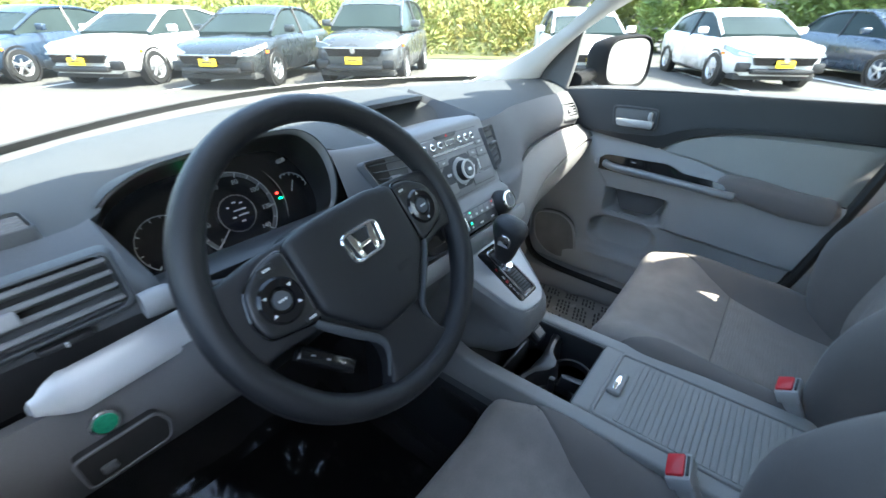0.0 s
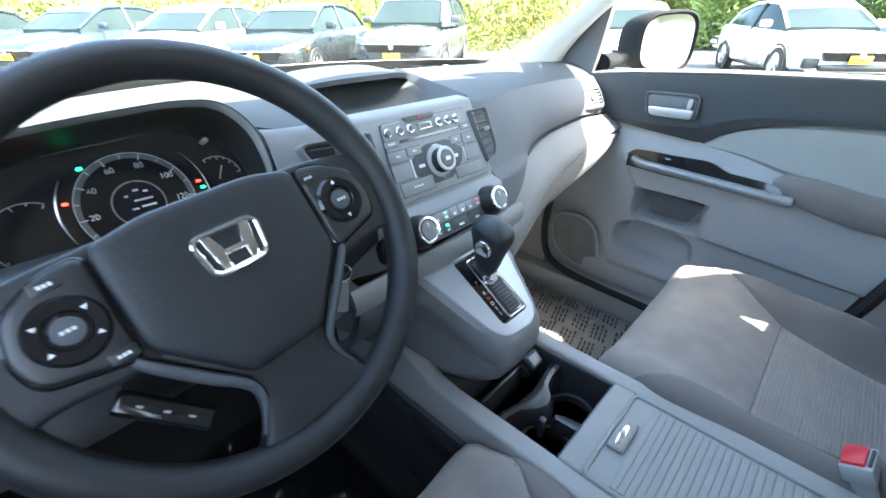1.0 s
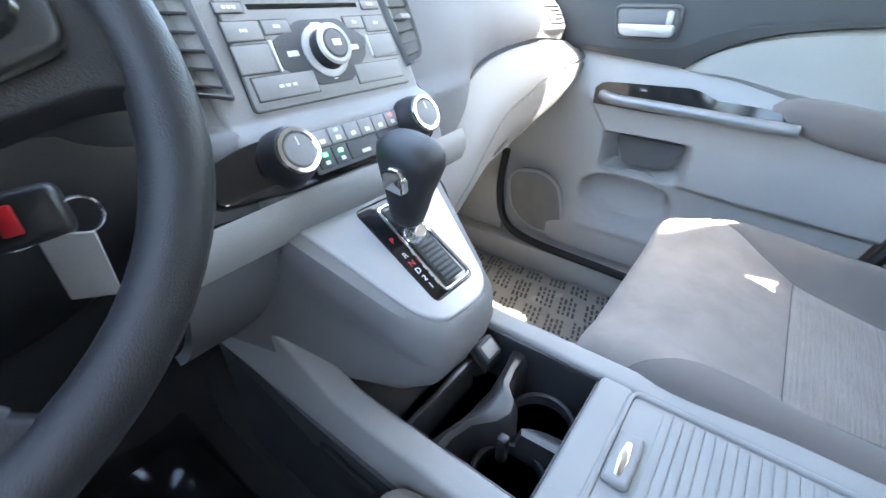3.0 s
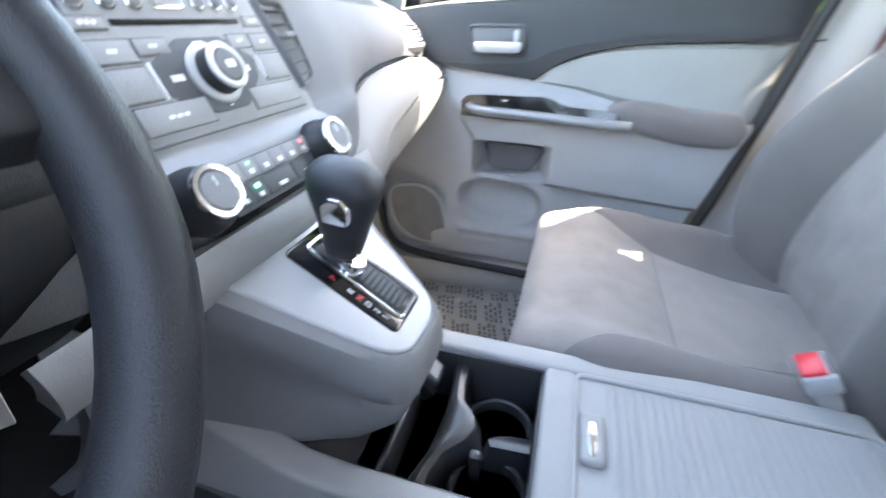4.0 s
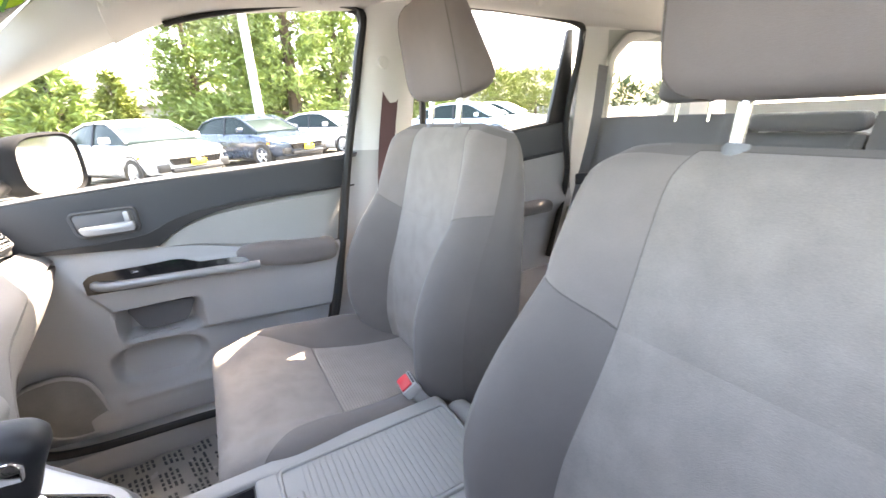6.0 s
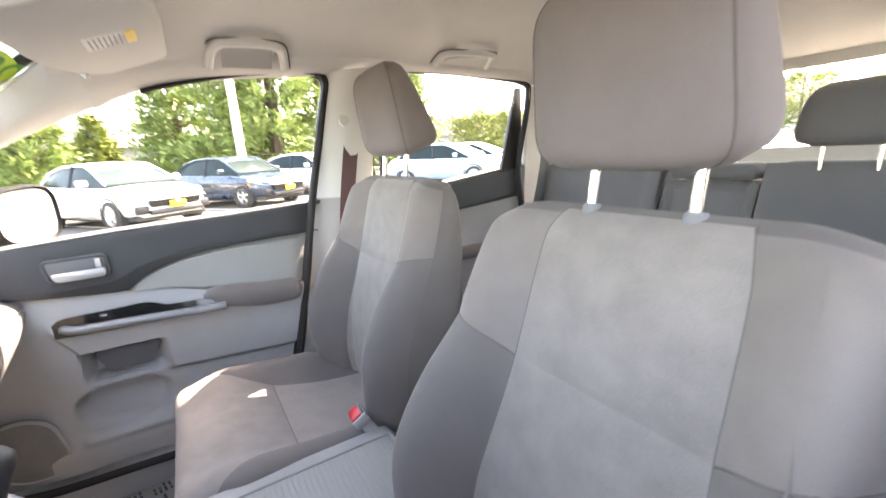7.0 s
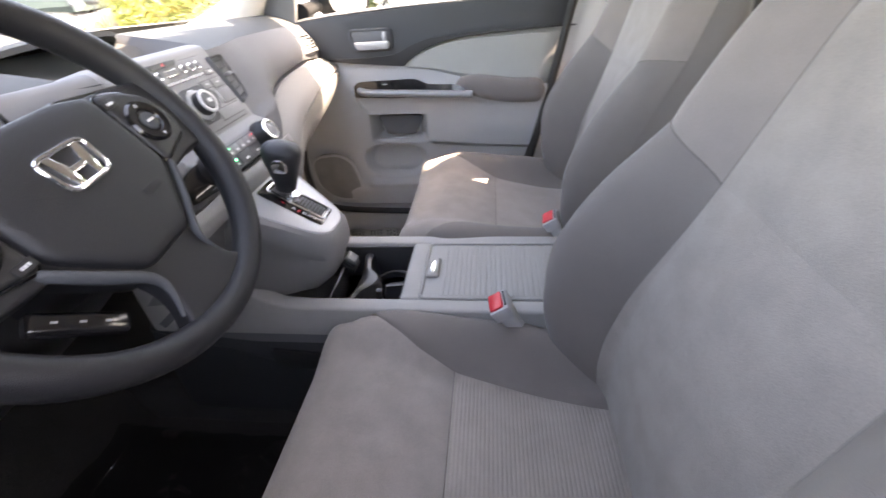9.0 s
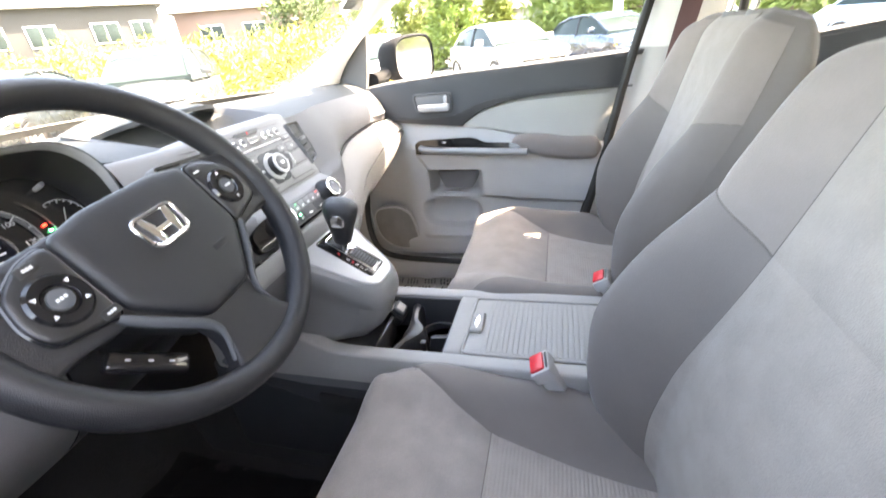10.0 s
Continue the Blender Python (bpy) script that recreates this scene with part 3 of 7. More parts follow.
    # switch plate and bright pull bar
    top = [(0.105, 0.850), (0.09, 0.864), (0.03, 0.868), (-0.085, 0.872), (-0.105, 0.868), (-0.135, 0.855), (-0.215, 0.853), (-0.245, 0.845), (-0.26, 0.832)]
    part("switch_plate", grid(lambda u, v: (0.722 - 0.020 * step(0.11, -0.05, lerp(0.105, -0.26, v)) - 0.020 * step(-0.05, -0.26, lerp(0.105, -0.26, v)) - 0.008 * (1 - u), lerp(0.105, -0.26, v), lerp(0.818, curve(top[::-1], lerp(0.105, -0.26, v)), u)), 8, 30, 0.012), GLOSS_BLACK, d, "gloss black switch plate")
    for y in (-0.0, -0.038):
        part("switch", box(0.692, 0.706, y - 0.011, y + 0.011, 0.856, 0.864, 0.003), PLASTIC_DARK, d)
        part("switch_mark", box(0.6905, 0.6925, y - 0.005, y + 0.005, 0.859, 0.861, 0), WHITE_MARK, d)
    part("pull_bar", tube(arc([(0.708, 0.092, 0.843), (0.692, 0.06, 0.836), (0.680, -0.05, 0.833), (0.668, -0.16, 0.830), (0.660, -0.23, 0.8285), (0.656, -0.272, 0.828)], 6), [0.006, 0.009] + [0.0115] * 27 + [0.0115, 0.010], 14), BAR_GREY, d, "satin grey metallic pull bar")
    # inner handle in its recess
    part("handle_recess", prism(fillet([(0.094, 1.006), (0.086, 0.960), (-0.024, 0.957), (-0.024, 1.006)], 0.012), "x", 0.722, 0.74, 0.002), PLASTIC_SLATE, d, "grey handle recess")
    part("handle_frame", tube([(0.7235, y, z) for y, z in fillet([(0.098, 1.010), (0.090, 0.956), (-0.028, 0.953), (-0.028, 1.010)], 0.014, 5)], 0.004, 8, closed=True), PLASTIC_DARK, d)
    part("door_handle", prism(fillet([(0.084, 0.978), (0.080, 0.962), (0.070, 0.957), (-0.018, 0.957), (-0.023, 0.963), (-0.023, 0.979)], 0.006, 4), "x", 0.706, 0.720, 0.004), SURROUND, d, "satin silver door handle")
    part("lock_knob", box(0.713, 0.722, -0.016, -0.004, 0.978, 1.003, 0.004), SURROUND, d)
    # black weather seal along the rear edge and round the glass
    seal = arc([(0.74, 0.335, 0.66), (0.735, 0.345, 0.54), (0.728, 0.315, 0.445), (0.715, 0.22, 0.415), (0.70, 0.0, 0.412), (0.685, -0.25, 0.415), (0.685, -0.37, 0.46), (0.682, -0.446, 0.60), (0.678, -0.50, 0.83), (0.678, -0.552, 1.08), (0.672, -0.616, 1.34), (0.670, -0.636, 1.425), (0.670, -0.606, 1.451), (0.670, -0.52, 1.452), (0.672, -0.375, 1.438), (0.674, -0.18, 1.398), (0.712, -0.03, 1.345), (0.735, 0.12, 1.275), (0.755, 0.235, 1.195), (0.765, 0.30, 1.13)], 5)
    part("weather_seal", tube(seal[:76], [0.0115] * 58 + [0.006] * 18, 8), RUBBER, d, "black rubber weather seal")
    part("window_frame", tube([p + Vector((0.020, 0.004, -0.002)) for p in seal[49:70]], 0.006, 6), PLASTIC_BLACK, d)
    # sail panel in the front corner of the window
    part("mirror_sail", prism(fillet([(0.375, 1.02), (0.362, 1.09), (0.312, 1.15), (0.236, 1.212), (0.250, 1.12), (0.268, 1.032)], 0.012), "x", 0.748, 0.772, 0.004), PLASTIC_SLATE, d, "slate grey triangular mirror base cover")
    if not driver:
        part("window_pane", grid(lambda u, v: (0.782 - 0.075 * v, lerp(lerp(0.36, -0.59, u), lerp(0.05, -0.66, u), v), lerp(1.05, 1.46, v)), 6, 6), GLASS, d, shadow=False)
    part("outer_skin", grid(lambda u, v: (0.86 - 0.03 * (2 * v - 1) ** 2, lerp(0.6, -0.6, u), lerp(0.35, 1.04, v)), 6, 6, 0.004), PLASTIC_DARK, d)
    MIRRORED[0] = False
    return d


front_door()
front_door(True)


def rear_door(s):
    name = "passenger's" if s > 0 else "driver's"
    d = thing("door_2" if s > 0 else "door_3", "closed rear door with black upper trim and grey panel", "car door", (s * 0.74, -1.1, 0.4), kind="structure")

    def sx(y, z):
        return s * (0.72 - 0.02 * step(-0.8, -1.4, y))

    part("upper_trim", puff(lambda u, v: (sx(0, 0) - s * 0.006, lerp(-0.74, -1.43, u), lerp(0.955 + 0.05 * u, 1.062 + 0.075 * u, v)), 16, 6, 0.008, 0.12, 0.01, s), PLASTIC_DARK, d, "dark grey upper trim")
    part("window_ledge", grid(lambda u, v: (sx(0, 0) + s * (0.07 * v - 0.012), lerp(-0.74, -1.43, u), 1.06 + 0.075 * u), 8, 3, 0.01), PLASTIC_DARK, d)
    part("lower_panel", grid(lambda u, v: (sx(0, 0) - s * (0.03 * math.exp(-((lerp(0.40, 0.95 + 0.055 * u, v) - 0.83) / 0.05) ** 2)), lerp(-0.74, -1.43, u), lerp(0.40, 0.955 + 0.05 * u, v)), 14, 30, 0.02), PLASTIC_GREY, d, "grey lower panel")
    part("armrest", box(min(s * 0.64, s * 0.72), max(s * 0.64, s * 0.72), -1.30, -0.98, 0.80, 0.845, 0.02, 3), FABRIC_DARK, d)
    part("door_handle", box(min(s * 0.69, s * 0.71), max(s * 0.69, s * 0.71), -0.92, -0.84, 0.965, 0.985, 0.008, 3), SILVER, d)
    seal = arc([(s * 0.70, -0.80, 1.06), (s * 0.69, -0.805, 1.25), (s * 0.675, -0.82, 1.455), (s * 0.672, -0.95, 1.472), (s * 0.668, -1.2, 1.465), (s * 0.662, -1.40, 1.438), (s * 0.67, -1.435, 1.38), (s * 0.69, -1.39, 1.12), (s * 0.70, -1.41, 0.9), (s * 0.71, -1.33, 0.6)], 5)
    part("weather_seal", tube(seal, 0.011, 8), RUBBER, d)
    part("quarter_post", prism(fillet([(-1.31, 1.115), (-1.40, 1.43), (-1.425, 1.43), (-1.42, 1.12)], 0.01), "x", s * 0.70, s * 0.715, 0.002), PLASTIC_BLACK, d, "black post with fixed corner pane")
    part("window_pane", grid(lambda u, v: (s * (0.755 - 0.075 * v), lerp(-0.74, -1.44, u), lerp(1.05, 1.47, v)), 4, 4), GLASS, d, shadow=False)
    part("outer_skin", grid(lambda u, v: (s * (0.85 - 0.03 * (2 * v - 1) ** 2), lerp(-0.6, -1.5, u), lerp(0.35, 1.05, v)), 6, 6, 0.004), PLASTIC_DARK, d)


rear_door(1)
rear_door(-1)


# ---- seats ----
def seat(cx, hinge_y, recline, label, rise=0.0, shift=0.0, head=(0, 0, 0)):
    st = thing("car_seat", label, "car seat", (cx, hinge_y + 0.2, 0.36), group="front seats")
    R = radians(recline)
    axis_s, axis_n = Vector((0, -math.sin(R), math.cos(R))), Vector((0, math.cos(R), math.sin(R)))
    hinge = Vector((cx, hinge_y, 0.56 + rise))
    WID = [(0.0, 0.228), (0.08, 0.255), (0.20, 0.268), (0.30, 0.262), (0.38, 0.254), (0.45, 0.250), (0.52, 0.245), (0.57, 0.236), (0.60, 0.215)]
    BOL = [(0.0, 0.05), (0.08, 0.09), (0.22, 0.105), (0.33, 0.080), (0.40, 0.048), (0.46, 0.036), (0.52, 0.032), (0.60, 0.014)]
    LUM = [(0.0, -0.03), (0.10, 0.0), (0.22, 0.012), (0.36, 0.004), (0.48, -0.004), (0.60, -0.012)]
    THK = [(0.0, 0.09), (0.2, 0.10), (0.45, 0.085), (0.60, 0.06)]

    def soft(keys, s):
        return (curve(keys, s - 0.03) + curve(keys, s) + curve(keys, s + 0.03)) / 3

    def front(x_rel, s):
        """Depth of the front surface; x_rel from -1 to 1 across the width."""
        a = abs(x_rel)
        b = soft(BOL, s)
        d = soft(LUM, s) + b * step(0.50, 0.84, a)
        if a > 0.84:
            d -= (b * 0.55 + 0.045) * ((a - 0.84) / 0.16) ** 2.2
        return d

    TOP = 0.60

    def at(x_rel, s, depth=None):
        s -= 0.016 * max(0.0, (abs(x_rel) - 0.70) / 0.30) ** 2 * step(0.50, 0.60, s)
        w = soft(WID, s)
        k = 1.0
        drop = 0.0
        if s > TOP - 0.045:
            t = (s - (TOP - 0.045)) / 0.045
            k = math.sqrt(max(0.0, 1 - t * t * 0.75))
            drop = 0.05 * t * t
            w *= 1 - 0.10 * t * t
        d = (front(x_rel, s) if depth is None else depth)
        mid = -0.05
        d = mid + (d - mid) * (1 - 0.62 * (drop / 0.05)) if drop else d
        if x_rel * cx > 0:
            w *= 0.90
        return hinge + axis_s * s + axis_n * d + Vector((x_rel * w, 0, 0))

    ss = [-0.05, -0.02, 0.03, 0.08, 0.14, 0.20, 0.26, 0.31, 0.35, 0.39, 0.43, 0.47, 0.51, 0.545, 0.56, 0.575, 0.587, 0.595, 0.60]
    rings = []
    xs = [-1 + 2 * i / 40 for i in range(41)]
    for s in ss:
        th = soft(THK, s)
        ring = [at(x, s) for x in xs]
        ring += [at(1.0, s, lerp(front(1.0, s), -th, t)) + Vector((0.006 * math.sin(math.pi * t), 0, 0)) for t in (0.25, 0.5, 0.75, 0.92)]
        ring += [at(x, s, -th - 0.012) for x in (0.93, 0.8, 0.5, 0.0, -0.5, -0.8, -0.93)]
        ring += [at(-1.0, s, lerp(front(1.0, s), -th, t)) - Vector((0.006 * math.sin(math.pi * t), 0, 0)) for t in (0.92, 0.75, 0.5, 0.25)]
        rings.append(ring)
    back = part("backrest", loft(rings), FABRIC_SIDE, st, "grey cloth backrest with side bolsters")

    MID = 0.386
    PANEL = [(0.0, 0.61), (0.10, 0.595), (0.27, 0.545), (0.36, 0.525), (0.42, 0.525), (0.60, 0.535)]

    def pan(ua, ub, s0, s1):
        return lambda u, v: at(lerp(ua(lerp(s0, s1, v)), ub(lerp(s0, s1, v)), u), lerp(s0, s1, v) if not callable(s0) else 0)

    def bound(s):
        return soft(PANEL, s)

    stitched("lower_insert", pan(lambda s: -bound(s), bound, 0.0, MID), 26, 22, FABRIC_LIGHT, back, "lighter grey textured cloth panel", -1, soft_end=1)
    stitched("upper_insert", pan(lambda s: -bound(s), bound, MID, 0.592), 26, 16, FABRIC_LIGHT, back, "lighter grey textured cloth panel", -1, soft_end=-1)
    for sg in (-1, 1):
        def slope(u):
            return 0.386 + 0.046 * u

        def side(u, v, lo, hi):
            s = lerp(lo(u), hi(u), v)
            return at(sg * lerp(bound(s), 0.985, u), s)

        part("upper_bolster", puff(lambda u, v: side(u, v, slope, lambda q: 0.585), 14, 16, 0.005, 0.2, -0.0008, -sg), FABRIC, back, "grey cloth shoulder panel")
        part("lower_bolster", puff(lambda u, v: side(u, v, lambda q: 0.0, slope), 14, 18, 0.005, 0.2, -0.0008, -sg), FABRIC_DARK, back, "darker grey smooth cloth bolster")
        part("seam", tube([side(k / 10, 1.0, slope, slope) + axis_n * 0.001 for k in range(11)], 0.0012, 5), SEAM, back)
        if sg * cx > 0:
            part("seam", tube([at(sg * (0.80 - 0.03 * math.sin(k * 0.26)), 0.41 + k * 0.0145) + axis_n * 0.0045 for k in range(12)], 0.0010, 5), FABRIC, back)

    # cushion
    y1, y0 = hinge_y + 0.43 + shift, hinge_y - 0.04
    CW = [(0.0, 0.235), (0.35, 0.258), (0.85, 0.262), (1.0, 0.245)]
    CZ = [(0.0, 0.585), (0.25, 0.588), (0.55, 0.605), (0.8, 0.632), (0.92, 0.636), (1.0, 0.628)]
    CB = [(0.0, 0.03), (0.3, 0.050), (0.6, 0.042), (0.85, 0.026), (1.0, 0.014)]

    def ctop(x_rel, v):
        a = abs(x_rel)
        z = soft(CZ, v) + soft(CB, v) * step(0.5, 0.82, a) + rise
        if a > 0.84:
            z -= 0.05 * ((a - 0.84) / 0.16) ** 2.4
        return z

    def cat(x_rel, v):
        """v over 1 runs down the rounded front."""
        w = soft(CW, min(v, 1.0))
        if v <= 1.0:
            return Vector((cx + x_rel * w, lerp(y0, y1 - 0.035, v), ctop(x_rel, v)))
        t = (v - 1.0) / 0.35
        top = ctop(x_rel, 1.0)
        ang = min(1.0, t * 2) * math.pi / 2
        y = y1 - 0.035 + 0.035 * math.sin(ang) - 0.03 * max(0, t - 0.5)
        z = top - 0.035 * (1 - math.cos(ang)) - max(0.0, t - 0.5) * 2 * 0.12
        return Vector((cx + x_rel * w * (1 - 0.03 * t), y, z))

    vs = [0.0, 0.08, 0.18, 0.28, 0.38, 0.48, 0.58, 0.68, 0.76, 0.84, 0.92, 0.97, 1.0, 1.05, 1.1, 1.15, 1.19, 1.25, 1.35]
    bm = bmesh.new()
    rows = []
    for v in vs:
        row = [cat(x, v) for x in xs]
        lowz = 0.455 + rise
        ex = lambda sg: [Vector((cx + sg * (soft(CW, min(v, 1.0)) + 0.004), row[-1].y, lerp(row[-1].z, lowz, t))) for t in (0.3, 0.65, 1.0)]
        rows.append(ex(-1)[::-1] + row + ex(1))
    vr = [[bm.verts.new(p) for p in r] for r in rows]
    for ra, rb in zip(vr, vr[1:]):
        for i in range(len(ra) - 1):
            bm.faces.new((ra[i], ra[i + 1], rb[i + 1], rb[i]))
    cush = part("cushion", bm, FABRIC_SIDE, st, "grey cloth seat cushion with side bolsters")

    def cbound(v):
        return curve([(0.0, 0.45), (0.12, 0.46), (0.33, 0.50), (0.56, 0.565), (0.70, 0.66), (0.82, 0.78), (0.93, 0.94), (1.0, 0.975), (1.4, 0.975)], v)

    SPL = 0.565

    def cpan(v0, v1, ua, ub):
        return lambda u, v: cat(lerp(ua(lerp(v0, v1, v)), ub(lerp(v0, v1, v)), u), lerp(v0, v1, v))

    stitched("rear_insert", cpan(0.0, SPL, lambda v: -cbound(v), cbound), 24, 14, FABRIC_RIB, cush, "lighter grey ribbed cloth panel", 1)
    stitched("front_insert", cpan(SPL, 1.33, lambda v: -cbound(v), cbound), 24, 24, FABRIC_LIGHT, cush, "lighter grey cloth panel", 1)
    for sg in (-1, 1):
        part("bolster", puff(cpan(0.0, 0.92, lambda v: sg * cbound(v), lambda v: sg * 0.988), 14, 24, 0.004, 0.2, -0.0008, sg), FABRIC_DARK, cush)
        # piping and side shield
        part("piping", tube([(cx + sg * (soft(CW, min(v, 1)) + 0.003), cat(1, v).y, 0.545 + rise + 0.02 * v) for v in vs[1:14]], 0.003, 6), FABRIC, cush)
    base = part("seat_base", box(cx - 0.235, cx + 0.235, y0 + 0.02, y1 - 0.08, 0.40, 0.49 + rise, 0.02, 3), PLASTIC_BLACK, st, "black seat frame cover")
    for sg in (-1, 1):
        part("side_shield", prism(fillet([(y0 - 0.06, 0.43), (y1 - 0.16, 0.45), (y1 - 0.2, 0.51), (y0 + 0.06, 0.53), (y0 - 0.03, 0.60), (y0 - 0.09, 0.58)], 0.02), "x", cx + sg * 0.258, cx + sg * 0.285, 0.006), PLASTIC_GREY if sg < 0 and cx > 0 or sg < 0 else PLASTIC_MID, st, "grey plastic side shield")
        part("rail", box(cx + sg * 0.2 - 0.02, cx + sg * 0.2 + 0.02, y0 - 0.05, y1 - 0.06, 0.32, 0.405, 0.004), STEEL, st)

    # headrest on two steel posts
    hc = hinge + axis_s * 0.758 + axis_n * -0.030 + Vector(head)
    fwd, upv = Vector((0, math.cos(R - 0.30), math.sin(R - 0.30))), Vector((0, -math.sin(R - 0.30), math.cos(R - 0.30)))
    upv = (axis_s + axis_n * 0.46).normalized()
    fwd = Vector((0, upv.z, -upv.y))
    HH, HW, HD = 0.108, 0.136, 0.050

    def cushion_at(t, a):
        """Headrest surface: t from foot to crown, a round the section."""
        k = max(0.22, (1 - abs(t) ** 6) ** 0.42 if abs(t) < 1 else 0.0)
        ca, sa = math.cos(a), math.sin(a)
        px = HW * (1 - 0.11 * (t + 1) / 2) * (0.30 + 0.70 * k) * math.copysign(abs(ca) ** 0.42, ca)
        deep = lerp(1.15, 0.60, (t + 1) / 2) if sa > 0 else lerp(1.60, 0.45, (t + 1) / 2)
        py = HD * deep * k * math.copysign(abs(sa) ** 0.6, sa)
        if sa > 0:
            py -= 0.007 * (1 - abs(px / HW) ** 2)
        return hc + upv * HH * t + fwd * py + Vector((px, 0, 0))

    rings = [[cushion_at(-1 + 2 * i / 24, 2 * math.pi * j / 40) for j in range(40)] for i in range(25)]
    hr = part("headrest", loft(rings), HEAD_FABRIC, st, "grey cloth headrest raised on two steel posts")
    for sg in (-1, 1):
        p0 = hinge + axis_s * 0.55 + axis_n * -0.034 + Vector((sg * 0.063 + head[0] * 0.5, 0, 0))
        p1 = hc + upv * -0.06 + Vector((sg * 0.063 - head[0] * 0.5, 0, 0))
        part("post", tube([p0, p0.lerp(p1, 0.5), p1], 0.0065, 12), CHROME, st, "bright steel post")
        c = hinge + axis_s * 0.598 + axis_n * -0.034 + Vector((sg * 0.063 + head[0] * 0.5, 0, 0))
        part("collar", lathe([(0.0, -0.010), (0.0125, -0.010), (0.0125, -0.001), (0.010, 0.003), (0.0, 0.003)], basis(c, (1, 0, 0), axis_n)), PLASTIC_MID, st, "grey plastic post guide")
        # seam down the headrest side
        ang = radians(38) if sg > 0 else radians(142)
        part("seam", tube([cushion_at(-0.96 + 0.08 * q, ang) for q in range(25)], 0.0013, 5), SEAM, hr)
    return st


seat(-0.358, -0.475, 14.5, "grey cloth driver's seat with lighter centre panels", head=(0.036, 0.034, -0.006))
seat(0.358, -0.545, 11.0, "grey cloth front passenger seat with lighter centre panels", rise=0.012, head=(0.012, 0.032, 0.0))


def buckle(x, y, z, lean, label):
    b = thing("seat_belt_buckle", label, "belt buckle", (x, y, 0.5), group="belt buckles")
    m = Matrix.Translation((x, y, z)) @ Euler((radians(-32), 0, radians(lean))).to_matrix().to_4x4()
    part("stalk", box(-0.019, 0.019, -0.013, 0.013, -0.13, 0.0, 0.006, 3), PLASTIC_GREY, b, "grey plastic stalk", m=m)
    part("casing", box(-0.024, 0.024, -0.017, 0.017, -0.022, 0.002, 0.004, 2), PLASTIC_GREY, b, m=m.copy())
    part("release_button", box(-0.019, 0.019, -0.009, 0.015, -0.004, 0.006, 0.003, 2), RED, b, "red release button", m=m.copy())
    part("tongue_slot", box(-0.017, 0.017, -0.0145, -0.011, -0.003, 0.0035, 0.0005, 1), PLASTIC_BLACK, b, m=m.copy())


buckle(-0.128, -0.338, 0.685, 6, "red-topped grey buckle between driver's seat and console")
buckle(0.150, -0.452, 0.687, -6, "red-topped grey buckle between passenger seat and console")


# ---- dashboard ----
FRONT_Y = [(-0.78, 0.215), (-0.60, 0.185), (-0.53, 0.205), (-0.50, 0.30), (-0.26, 0.31), (-0.20, 0.225), (-0.15, 0.185), (0.0, 0.178), (0.15, 0.19), (0.30, 0.225), (0.55, 0.25), (0.78, 0.262)]
FRONT_Z = [(-0.78, 1.055), (-0.60, 1.068), (-0.5, 1.075), (-0.26, 1.075), (-0.17, 1.058), (0.0, 1.052), (0.16, 1.052), (0.3, 1.052), (0.55, 1.046), (0.78, 1.035)]


def smooth(keys, x, w=0.025):
    return (curve(keys, x - w) + 2 * curve(keys, x) + curve(keys, x + w)) / 4


def dash_top(u, v):
    x = lerp(-0.775, 0.775, u)
    s = x / 0.775
    yw = 0.755 - 0.33 * abs(s) ** 1.9
    zf = smooth(FRONT_Z, x)
    y = lerp(smooth(FRONT_Y, x), yw, v)
    z = lerp(zf, 1.048, v) + 0.022 * math.sin(math.pi * min(1, v * 1.05)) - 0.012 * (1 - v) ** 8
    # hollow that holds the middle display
    z -= 0.045 * step(0.15, 0.10, abs(x - 0.01)) * step(0.20, 0.225, y) * step(0.40, 0.26, y)
    return (x, y, z)


dash = thing("dashboard", "dark grey and silver dashboard with vents and instruments", "dashboard", (0, 0.45, 0.7))
part("top_pad", grid(dash_top, 120, 30, 0.02), DASH_TOP, dash, "dark grey grained dash top")
LOW_Z = [(0.13, 0.845), (0.18, 0.862), (0.228, 0.884), (0.324, 0.921), (0.40, 0.938), (0.467, 0.948), (0.60, 0.955), (0.70, 0.945), (0.78, 0.935)]


def right_face(u, v):
    x = lerp(0.128, 0.765, u)
    z = lerp(smooth(LOW_Z, x), smooth(FRONT_Z, x) - 0.004, v)
    yb = lerp(0.125, 0.205, step(0.13, 0.42, x)) + 0.02 * step(0.70, 0.78, x)
    yt = smooth(FRONT_Y, x)
    y = lerp(yb, yt, v ** 1.5) - 0.012 * math.sin(math.pi * v)
    slope = curve([(0.84, 0.106), (0.925, 0.115), (0.936, 0.133), (0.992, 0.160), (1.056, 0.192)], z) + 0.10 * (x - 0.13)
    return (x, lerp(y, slope, step(0.34, 0.15, x)), z)


part("passenger_panel", grid(right_face, 60, 30, 0.02), PASS_GREY, dash, "mid grey panel before the passenger")


SEAM_Z = [(0.13, 0.762), (0.232, 0.803), (0.37, 0.848), (0.54, 0.887), (0.70, 0.902), (0.78, 0.90)]
FOOT_Z = [(0.13, 0.705), (0.236, 0.724), (0.387, 0.744), (0.632, 0.803), (0.72, 0.855), (0.78, 0.87)]


def glove_y(x, t):
    """The bulging face below the passenger panel; t from its top to its foot."""
    y = lerp(0.115, 0.172, step(0.12, 0.42, x))
    y += smooth([(0.0, 0.034), (0.05, 0.030), (0.20, 0.006), (0.30, -0.008), (0.42, -0.014), (0.62, -0.012), (0.80, 0.002), (1.0, 0.034)], t, 0.03)
    return y + 0.16 * max(0.0, x - 0.66) ** 1.3


